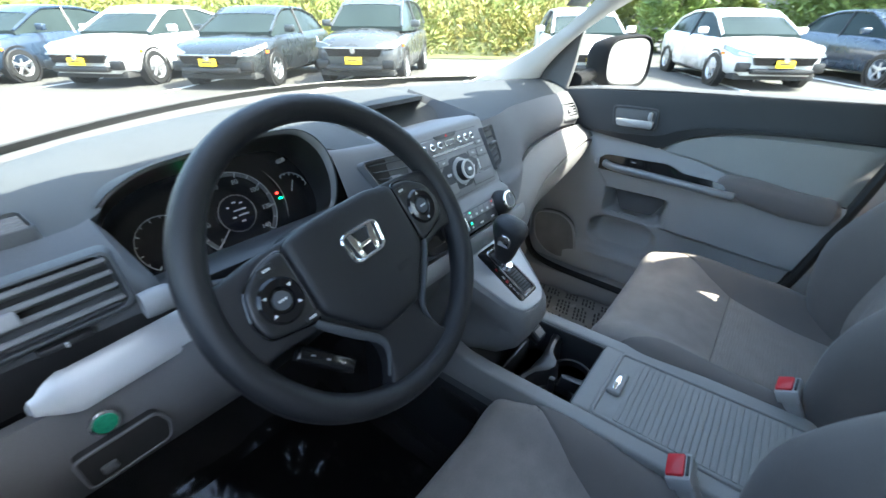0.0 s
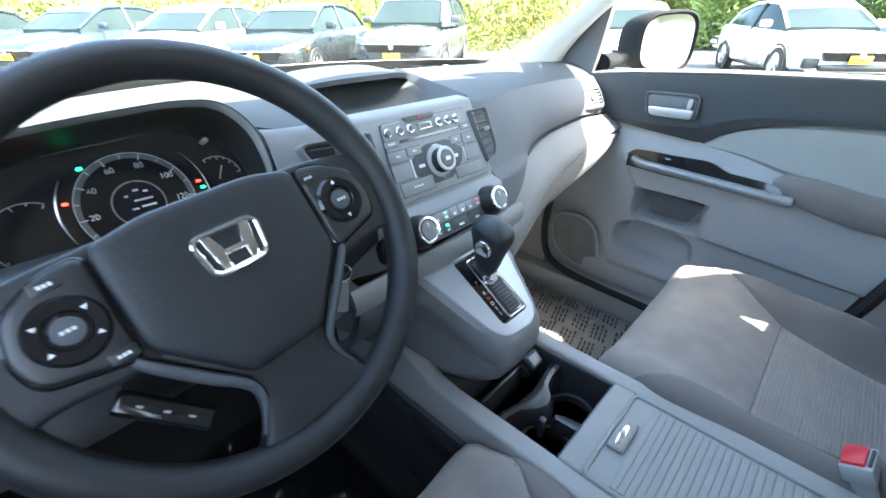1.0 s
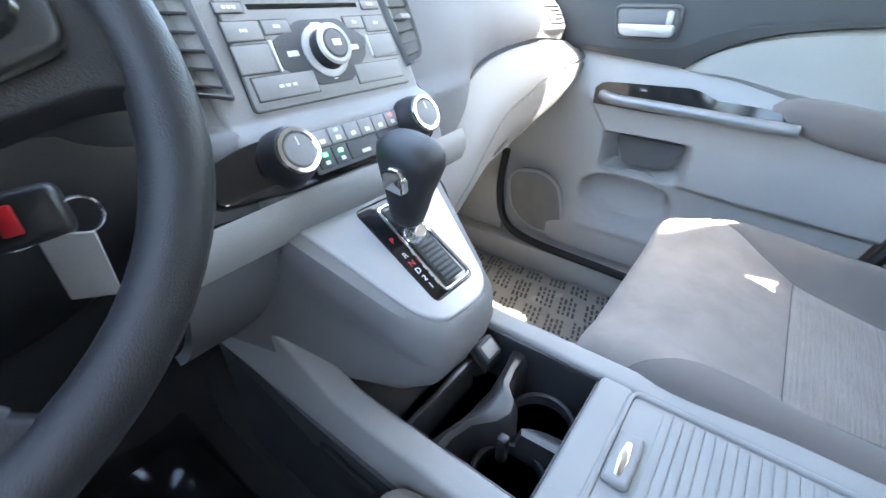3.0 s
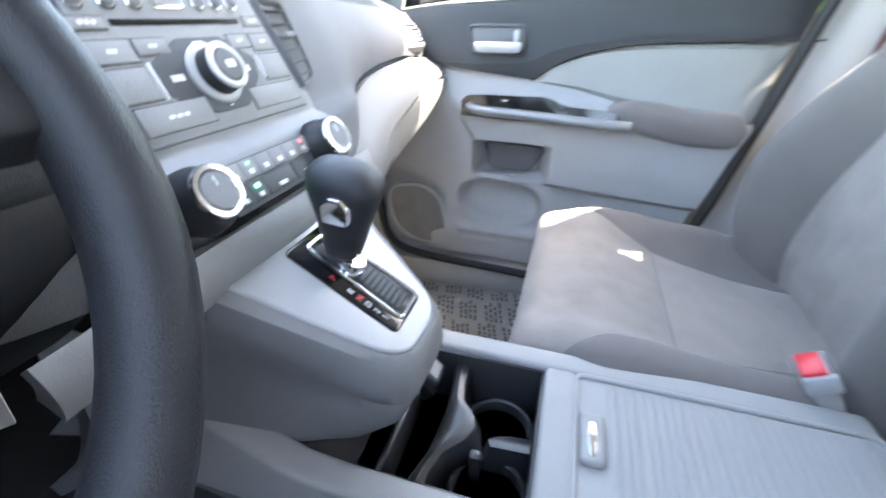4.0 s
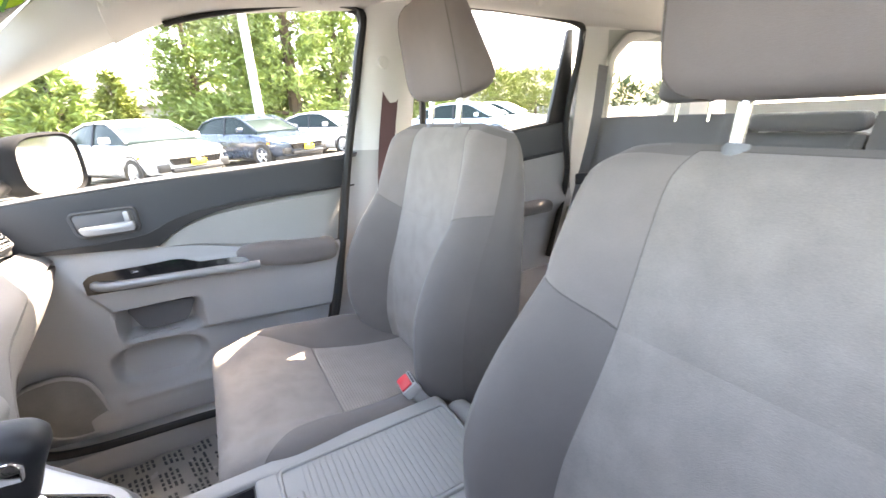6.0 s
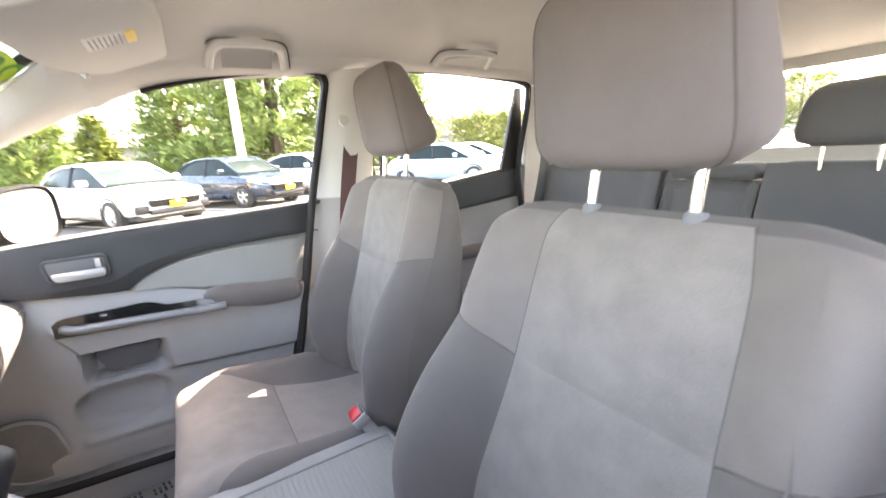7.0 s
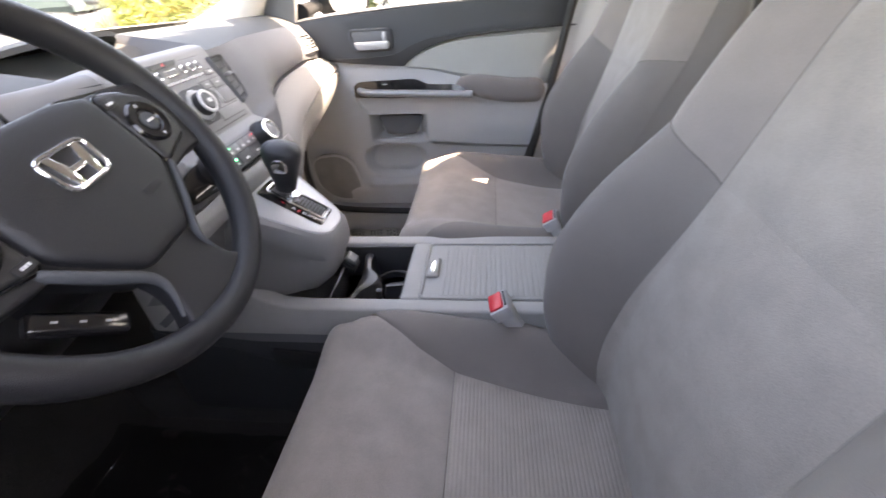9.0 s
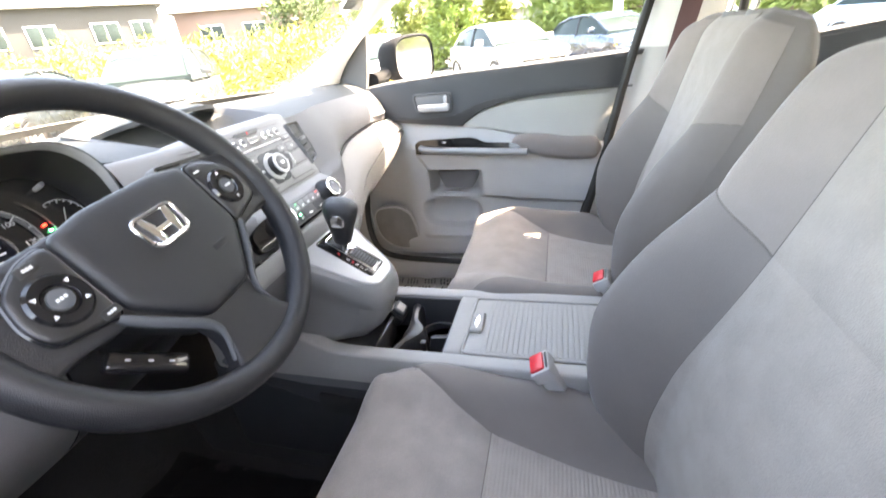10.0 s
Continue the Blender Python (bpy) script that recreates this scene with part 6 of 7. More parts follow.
part("tray_divider", loft([[(x, y + dy, z) for dy, z in ((-w, 0.575), (w, 0.575), (w * 0.92, 0.622 + h), (w * 0.6, 0.631 + h), (0.0, 0.634 + h), (-w * 0.6, 0.631 + h), (-w * 0.92, 0.622 + h))] for x, y, h, w in ((-0.087, -0.056, -0.004, 0.015), (-0.06, -0.058, -0.003, 0.011), (-0.035, -0.066, -0.002, 0.011), (-0.014, -0.078, -0.002, 0.022), (0.004, -0.082, -0.002, 0.026), (0.020, -0.080, -0.002, 0.022), (0.036, -0.070, 0.0, 0.012), (0.06, -0.066, 0.002, 0.010), (0.088, -0.064, 0.004, 0.014))]), TRAY_BLACK, con, "black cup divider")
for x, y, r in ((-0.040, -0.124, 0.036), (0.044, -0.120, 0.036)):
    part("cup_ring", lathe([(r, -0.050), (r + 0.007, -0.050), (r + 0.007, -0.036), (r + 0.003, -0.033), (r, -0.035)], Matrix.Translation((x, y, 0.627)), 30), TRAY_BLACK, con, "black cup holder")
part("cup_tab", box(-0.006, 0.006, -0.006, 0.006, -0.040, 0.0, 0.003), TRAY_BLACK, con, m=Matrix.Translation((-0.022, -0.105, 0.622)))
part("cup_saddle", loft([[(x, y, z) for y, z in ((-0.160, 0.575), (-0.160, 0.622 - h), (-0.140 + w, 0.618 - h), (-0.130 + w, 0.575))] for x, h, w in ((-0.006, 0.0, 0.022), (0.002, 0.0, 0.026), (0.012, 0.004, 0.016), (0.022, 0.012, 0.004))]), TRAY_BLACK, con, "black saddle between the cup holders")
usb = thing("power_socket", "black power socket with a grey printed cap", "power socket", (0.05, -0.03, 0.62))
UM = basis((0.066, -0.028, 0.636), (1, 0, 0), (0, 0.75, 0.66))
part("cap", box(-0.017, 0.017, -0.014, 0.014, -0.006, 0.006, 0.004, 3), PLASTIC_DARK, usb, "dark grey cap", m=UM.copy())
part("cap_print", box(-0.012, 0.012, -0.009, 0.009, 0.0055, 0.0066, 0.0003), CONSOLE_GREY, usb, m=UM.copy())
part("base", box(-0.022, 0.022, -0.022, 0.022, -0.03, -0.006, 0.004), PLASTIC_BLACK, usb, m=UM.copy())
part("lever_rest", box(-0.085, 0.05, -0.020, -0.012, 0.575, 0.630, 0.003), TRAY_BLACK, con)

# sliding lid: frame, slats and latch
lid = part("lid", prism(fillet([(-0.092, -0.196), (0.092, -0.196), (0.092, -0.50), (-0.092, -0.50)], 0.012), "z", 0.648, 0.6575, 0.003), CONSOLE_GREY, con, "grey ribbed sliding lid")
part("lid_rim", tube([(x, y, 0.6585) for x, y in fillet([(-0.088, -0.200), (0.088, -0.200), (0.088, -0.496), (-0.088, -0.496)], 0.012, 5)], 0.0035, 8, closed=True), CONSOLE_GREY, con)
slat_mesh = None
for i in range(27):
    y = -0.238 - i * 0.0095
    if slat_mesh is None:
        o = part("slat", box(-0.082, 0.082, -0.0043, 0.0043, 0.0, 0.0020, 0.0010, 2), CONSOLE_GREY, lid)
        slat_mesh = o.data
    else:
        o = new("slat", slat_mesh)
        o.parent = lid
        o["base"] = (0.0, 0.0, 0.0)
    o.location = (0, y, 0.6572)
part("latch", box(-0.030, 0.030, -0.228, -0.204, 0.656, 0.6665, 0.005, 3), CONSOLE_GREY, lid, "grey latch")
part("latch_clip", prism(fillet([(-0.022, -0.0025), (0.0, -0.0045), (0.018, -0.0025), (0.018, 0.0025), (0.0, 0.0045), (-0.022, 0.0025)], 0.002), "z", 0.6655, 0.668, 0.0008), CHROME, lid, "bright latch clip", m=Matrix.Translation((-0.002, -0.216, 0)))
# rear bulk of the console and the side pocket
part("rear_bulk", box(-0.112, 0.112, -0.56, -0.50, 0.36, 0.648, 0.03, 4), CONSOLE_GREY, con)
part("side_pocket", prism(fillet([(0.095, 0.556), (0.09, 0.505), (0.0, 0.505), (-0.005, 0.548)], 0.01), "x", -0.126, -0.1195, 0.001), RUBBER, con, "black side pocket")
part("skirt", prism(fillet([(0.34, 0.33), (0.34, 0.60), (0.12, 0.575), (-0.5, 0.575), (-0.5, 0.33)], 0.01), "x", -0.118, 0.118, 0.01, 2), CHARCOAL, con, "charcoal lower skirt")


# ---- rear bench ----
rear = thing("rear_bench", "dark grey cloth rear bench with split backrests", "rear bench", (0, -1.3, 0.35))


def rear_back(x0, x1, top):
    def f(u, v):
        x = lerp(x0, x1, u)
        b = 0.03 * step(0.35, 0.5, abs(u - 0.5))
        return Vector((x, -1.34 - 0.17 * v + b, lerp(0.60, top, v)))
    body = []
    for z_, k in ((0.58, 0), (0.65, 0.1), (0.80, 0.35), (0.95, 0.62), (1.05, 0.8), (top - 0.03, 0.95), (top - 0.008, 0.99), (top, 1.0)):
        ins = 0.0 if z_ < top - 0.02 else (0.012 if z_ < top - 0.004 else 0.03)
        yb = -1.34 - 0.17 * k
        body.append([(x0 + ins, yb - ins, z_), (lerp(x0, x1, 0.5), yb - 0.01 - ins, z_), (x1 - ins, yb - ins, z_), (x1 - ins, yb - 0.09 + ins, z_), (lerp(x0, x1, 0.5), yb - 0.095 + ins, z_), (x0 + ins, yb - 0.09 + ins, z_)])
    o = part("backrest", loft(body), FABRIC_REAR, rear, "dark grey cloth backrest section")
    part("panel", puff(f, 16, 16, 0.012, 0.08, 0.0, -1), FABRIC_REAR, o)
    return o


rear_back(0.135, 0.61, 1.125)
rear_back(-0.125, 0.125, 1.075)
rear_back(-0.61, -0.135, 1.125)
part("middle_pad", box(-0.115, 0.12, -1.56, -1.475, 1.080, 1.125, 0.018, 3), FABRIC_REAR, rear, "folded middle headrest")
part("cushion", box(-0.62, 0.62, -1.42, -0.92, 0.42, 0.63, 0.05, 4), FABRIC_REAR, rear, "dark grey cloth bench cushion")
for x in (0.285, -0.285):
    rings = []
    for i in range(15):
        t = -1 + 2 * i / 14
        k = max(0.3, (1 - abs(t) ** 4) ** 0.45) if abs(t) < 1 else 0.3
        wt = 1 - 0.17 * (t + 1) / 2
        rings.append([(x + 0.108 * wt * (0.4 + 0.6 * k) * math.copysign(abs(math.cos(a)) ** 0.5, math.cos(a)), -1.505 - 0.02 * t + 0.042 * k * math.copysign(abs(math.sin(a)) ** 0.7, math.sin(a)), 1.232 + 0.07 * t) for a in (2 * math.pi * j / 24 for j in range(24))])
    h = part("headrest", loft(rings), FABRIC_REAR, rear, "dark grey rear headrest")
    for s in (-1, 1):
        part("post", tube([(x + s * 0.05, -1.50, 1.10), (x + s * 0.05, -1.505, 1.18)], 0.006, 10), CHROME, h)

# ---- roof fittings ----
# headliner tone darkened, to put the handle recess's shade into its colour
RECESS_SHADE = material("handle_recess_shade", (0.40, 0.39, 0.375), 0.8, vary=0.05, scale=8, grain=700, bump=0.15, spec=0.2)


def grab(y0, y1, foot, crown):
    """A handle bowed over the roof edge; foot and crown are (x, z) of its ends and its bar."""
    m = (y0 + y1) / 2
    g = thing("grab_handle", "pale grey folding grab handle above the door", "grab handle", (foot[0], m, foot[1]), group="grab handles")

    def at(y, k, lift=0.0):
        return Vector((lerp(foot[0], crown[0], k) - lift * 0.6, y, lerp(foot[1], crown[1], k) + 0.010 * math.sin(math.pi * k) - lift))

    ends = ((y0, 0.0), (y0 - 0.008, 0.45), (y0 - 0.024, 0.82), (y0 - 0.055, 1.0), (m, 1.03), (y1 + 0.055, 1.0), (y1 + 0.024, 0.82), (y1 + 0.008, 0.45), (y1, 0.0))
    part("bar", tube(arc([at(y, k, 0.006) for y, k in ends]), 0.0125, 12, flat=0.9), PILLAR, g, "pale grey rounded bar")
    part("recess", grid(lambda u, v: at(lerp(y0 - 0.032, y1 + 0.032, u), lerp(-0.05, 0.66, v), 0.001), 10, 6, 0.004), RECESS_SHADE, g, "recess behind the bar, coloured darker in place of shade")
    # dark outline drawn in place of the shading round the bar
    part("shade_line", tube(arc([at(y + (0.014 if y > m else -0.014 if y < m else 0), k * 1.12, 0.0005) for y, k in ends]), 0.0022, 6), SEAM, g)


grab(-0.332, -0.516, (0.630, 1.456), (0.556, 1.500))
grab(-0.985, -1.190, (0.622, 1.486), (0.535, 1.508))
vis = thing("sun_visor", "pale grey sun visor folded up with a warning label", "sun visor", (0.36, -0.12, 1.44))
VO = [(0.60, -0.25), (0.30, -0.245), (0.13, -0.22), (0.12, -0.06), (0.16, -0.035), (0.40, -0.045), (0.55, -0.085), (0.61, -0.13)]


def visor_z(x, y):
    return 1.412 - 0.32 * (y + 0.05) - 0.10 * max(0, x - 0.35) ** 2


bm = prism(fillet(VO, 0.035, 5), "z", -0.009, 0.009, 0.007, 3)
for v in bm.verts:
    v.co.z += visor_z(v.co.x, v.co.y)
part("board", bm, HEADLINER, vis, "pale grey padded board")
bm = box(0.32, 0.40, -0.185, -0.125, -0.0115, -0.0095, 0.0005)
for v in bm.verts:
    v.co.z += visor_z(v.co.x, v.co.y)
part("warning_label", bm, LABEL_WHITE, vis, "white printed label")
bm = box(0.322, 0.398, -0.203, -0.187, -0.012, -0.0096, 0.0005)
for v in bm.verts:
    v.co.z += visor_z(v.co.x, v.co.y)
part("label_stripe", bm, LABEL_YELLOW, vis, "yellow stripe of the label")
for i in range(7):
    bm = box(0.328, 0.392, -0.180 + i * 0.0075, -0.1775 + i * 0.0075, -0.0122, -0.0110, 0)
    for v in bm.verts:
        v.co.z += visor_z(v.co.x, v.co.y)
    part("print_line", bm, PLASTIC_GREY, vis)
part("clip", box(0.125, 0.15, -0.065, -0.045, 1.39, 1.425, 0.005), PLASTIC_DARK, vis)
part("hinge_rod", tube([(0.55, -0.10, 1.405), (0.60, -0.08, 1.43)], 0.006, 8), PILLAR, vis)

# sticker on the windscreen
SM_C = screen_at(0.895, 0.86)
sx_, sy_ = (screen_at(0.92, 0.86) - screen_at(0.86, 0.86)).normalized(), (screen_at(0.895, 0.91) - screen_at(0.895, 0.81)).normalized()
STK = basis(SM_C, sx_, sy_) @ Matrix.Translation((0, 0, 0.006))
stk = thing("window_sticker", "lime green oval sticker on the windscreen", "sticker", tuple(SM_C))
part("oval", prism([(0.115 * math.cos(2 * math.pi * j / 40), 0.052 * math.sin(2 * math.pi * j / 40)) for j in range(40)], "z", -0.001, 0.0), material("lime_vinyl", (0.45, 0.72, 0.03), 0.4, vary=0.04), stk, "lime green vinyl", m=STK.copy())
lettering("201", 0.10, STK @ Matrix.Translation((0.035, 0, -0.002)), material("dark_green_ink", (0.05, 0.25, 0.03), 0.5, vary=0.05), stk, "numerals", mirrored=False)
lettering("201", 0.10, STK @ Matrix.Translation((0.035, 0, 0.0012)), material("green_ink", (0.06, 0.28, 0.03), 0.5, vary=0.05), stk, "numerals", mirrored=True)

# ---- belts ----
def belt(label, path, mat, width=0.046, tilt=0.0):
    b = thing("seat_belt", label, "seat belt", tuple(path[0]))
    pts = arc(path, 6)
    rings = []
    for i, p in enumerate(pts):
        t = (pts[min(i + 1, len(pts) - 1)] - pts[max(i - 1, 0)]).normalized()
        w = t.cross(Vector((1, 0, 0))).normalized() if not tilt else (t.cross(Vector((1, 0, 0))).normalized() * math.cos(tilt) + Vector((1, 0, 0)) * math.sin(tilt)).normalized()
        n = t.cross(w).normalized()
        rings.append([p + w * width / 2 + n * 0.0008, p - w * width / 2 + n * 0.0008, p - w * width / 2 - n * 0.0008, p + w * width / 2 - n * 0.0008])
    part("webbing", loft(rings), mat, b, "woven belt webbing")
    return b


b1 = belt("brown-grey passenger seat belt hanging on the pillar", [(0.640, -0.700, 1.30), (0.642, -0.682, 1.235), (0.648, -0.650, 1.05), (0.662, -0.635, 0.85), (0.685, -0.62, 0.5)], BELT)
part("guide", box(0.632, 0.668, -0.735, -0.672, 1.285, 1.325, 0.012, 3), PILLAR, b1, "pale grey belt guide")
part("guide_bolt", lathe([(0, 0), (0.016, 0), (0.015, 0.012), (0, 0.014)], basis((0.636, -0.665, 1.315), (0, 1, 0), (0, 0, 1)) @ Euler((0, math.pi, 0)).to_matrix().to_4x4(), 16), PILLAR, b1)
b2 = belt("brown driver's seat belt hanging beside the seat", [(-0.645, -0.69, 1.30), (-0.622, -0.60, 1.17), (-0.617, -0.575, 1.05), (-0.622, -0.56, 0.93), (-0.655, -0.54, 0.6)], BELT, 0.048, 1.0)
part("guide", box(-0.672, -0.64, -0.735, -0.672, 1.285, 1.325, 0.012, 3), PILLAR, b2)
b3 = belt("grey rear seat belt against the pillar", [(0.60, -1.47, 1.30), (0.598, -1.44, 1.10), (0.595, -1.36, 0.85), (0.60, -1.30, 0.66)], BELT_GREY, 0.048)
part("tongue", box(0.58, 0.60, -1.40, -1.35, 0.90, 0.94, 0.006), PLASTIC_BLACK, b3)
# printed tag on the driver's bolster
tg = thing("seat_tag", "small white printed tag on the driver's seat side", "tag", (-0.59, -0.49, 0.94))
TM = basis((-0.600, -0.506, 0.955), (-0.72, -0.60, 0.42), (0.30, 0.15, 1.0)) @ Matrix.Translation((0, 0, 0.004)) @ Matrix.Diagonal((0.62, 0.8, 1, 1))
part("cloth", box(-0.022, 0.022, -0.014, 0.014, -0.0006, 0.0006, 0.0003), LABEL_WHITE, tg, m=TM.copy())
for i in range(3):
    part("print_line", box(-0.017, 0.015 - 0.004 * i, 0.006 - i * 0.007, 0.0085 - i * 0.007, 0.0004, 0.0012, 0), PLASTIC_GREY, tg, m=TM.copy())

# ---- floor coverings ----
mat_r = thing("floor_mat", "dark grey passenger floor mat under printed clear film", "floor mat", (0.44, 0.15, 0.32))
part("carpet", prism(fillet([(0.17, -0.15), (0.70, -0.15), (0.70, 0.30), (0.60, 0.46), (0.20, 0.46)], 0.04), "z", 0.322, 0.332, 0.004), CARPET_GREY, mat_r, "grey carpet")
rnd = random.Random(5)


def film_z(x, y):
    return 0.338 + 0.004 * math.sin(31 * x + 7 * y) + 0.003 * math.sin(53 * y - 11 * x) + 0.12 * max(0.0, y - 0.34) ** 1.3


part("film", grid(lambda u, v: (lerp(0.18, 0.695, u), lerp(-0.14, 0.50, v), film_z(lerp(0.18, 0.695, u), lerp(-0.14, 0.50, v))), 40, 40), material("printed_film", (0.27, 0.262, 0.25), 0.25, vary=0.08, scale=15, coarse=0.4, bump=0.1), mat_r, "grey protective film")
for i in range(6):
    for j in range(9):
        gx, gy = 0.215 + i * 0.084 + 0.012 * (j % 2), -0.12 + j * 0.066
        for k in range(4):
            x = gx
            while x < gx + 0.062:
                w = rnd.uniform(0.009, 0.022)
                y = gy + k * 0.0125 + 0.25 * (x - gx)
                if x + w < 0.69:
                    part("print_bar", grid(lambda u, v: (x + lerp(0, w, u), y + lerp(-0.0032, 0.0032, v) + 0.25 * w * u, film_z(x + w * u, y) + 0.0014), 2, 1), DARK_MARK, mat_r)
                x += w + 0.005
mat_l = thing("floor_mat", "black driver's floor mat under crumpled clear film", "floor mat", (-0.42, 0.2, 0.32))
part("carpet", prism(fillet([(-0.70, -0.15), (-0.16, -0.15), (-0.18, 0.46), (-0.60, 0.46), (-0.70, 0.30)], 0.04), "z", 0.322, 0.332, 0.004), CARPET, mat_l, "black carpet")
part("film", grid(lambda u, v: (lerp(-0.69, -0.17, u), lerp(-0.14, 0.50, v), 0.342 + 0.010 * noise.noise((u * 9, v * 9, 3)) + 0.008 * abs(noise.noise((u * 23, v * 19, 7))) + 0.15 * max(0.0, lerp(-0.14, 0.50, v) - 0.30) ** 1.2), 60, 60), glass("crumpled_film", (0.55, 0.55, 0.56), 0.14), mat_l, "crumpled clear film", smooth=20)

# ---- door mirror ----
mir_ = thing("door_mirror", "black door mirror on the passenger's side", "door mirror", (0.86, 0.25, 1.05))
MM = basis((0.929, 0.141, 1.113), (0.87, -0.50, 0.0), (0, 0, 1))


def mirror_ring(w, h, depth, slide=0.0):
    """A rounded outline, wider at its outer end; depth runs forwards from the glass."""
    out = []
    for j in range(36):
        a = 2 * math.pi * j / 36
        x = w * math.copysign(abs(math.cos(a)) ** 0.55, math.cos(a))
        out.append(MM @ Vector((x + slide, h * (1 + 0.06 * x / 0.09) * math.copysign(abs(math.sin(a)) ** 0.62, math.sin(a)), -depth)))
    return out


part("housing", loft([mirror_ring(0.085, 0.068, 0.004), mirror_ring(0.091, 0.074, -0.006), mirror_ring(0.0955, 0.079, 0.0), mirror_ring(0.097, 0.080, 0.02, -0.004), mirror_ring(0.094, 0.076, 0.05, -0.010), mirror_ring(0.082, 0.066, 0.08, -0.018), mirror_ring(0.058, 0.046, 0.105, -0.026), mirror_ring(0.020, 0.016, 0.118, -0.03)], cap=False), MATT_BLACK, mir_, "black housing", smooth=60)
part("glass", loft([mirror_ring(0.0855, 0.0685, 0.001), mirror_ring(0.0855, 0.0685, 0.003)]), MIRROR, mir_, "mirror glass")
part("foot", loft([[(x, cy + ry * math.cos(2 * math.pi * j / 16), cz + rz * math.sin(2 * math.pi * j / 16)) for j in range(16)] for x, cy, ry, cz, rz in ((0.772, 0.262, 0.034, 1.062, 0.026), (0.800, 0.255, 0.032, 1.064, 0.022), (0.840, 0.244, 0.028, 1.070, 0.019), (0.880, 0.232, 0.026, 1.080, 0.018), (0.905, 0.222, 0.022, 1.090, 0.016))]), MATT_BLACK, mir_, "slim black mirror foot", smooth=60)

# ---- outdoors ----
ASPHALT = material("asphalt", (0.07, 0.068, 0.062), 0.9, vary=0.22, scale=0.6, grain=60, bump=0.5)
ground = part("ground", grid(lambda u, v: (lerp(-400, 400, u), lerp(-400, 400, v), 0.0), 8, 8), ASPHALT)
tagged(ground, "sunlit grey asphalt of the car park", "ground", kind="structure")
LINE = material("road_paint", (0.7, 0.7, 0.66), 0.8, vary=0.15, scale=3)
HEAD = Vector((-0.85, -0.53, 0)).normalized()
ROWD = Vector((0.625, -0.78, 0)).normalized()


def paint(name, tint, metal=0.0):
    return material(name, tint, 0.28, metal=metal, vary=0.03, scale=3, coat=0.5)


BODY = {"white": paint("white_car_paint", (0.66, 0.66, 0.66)), "black": paint("black_car_paint", (0.018, 0.022, 0.024)), "navy": paint("navy_car_paint", (0.02, 0.035, 0.06)), "grey": paint("grey_car_paint", (0.07, 0.075, 0.08), 0.3), "silver": paint("silver_car_paint", (0.68, 0.69, 0.70), 0.1), "blue": paint("pale_blue_car_paint", (0.35, 0.45, 0.55))}
CAR_GLASS = material("car_window_glass", (0.022, 0.032, 0.032), 0.12, vary=0.3, scale=1.2, spec=0.06)
LAMP = material("headlamp_lens", (0.36, 0.38, 0.40), 0.08, metal=0.3, vary=0.05, scale=30, coat=1.0)
AMBER = material("amber_lens", (0.9, 0.25, 0.02), 0.2, vary=0.05)
PLATE = material("yellow_plate", (0.9, 0.62, 0.03), 0.45, vary=0.04)
RIM = material("alloy_rim", (0.55, 0.56, 0.58), 0.3, metal=0.8, vary=0.06)
CABIN = material("car_cabin_dark", (0.03, 0.03, 0.03), 0.8)


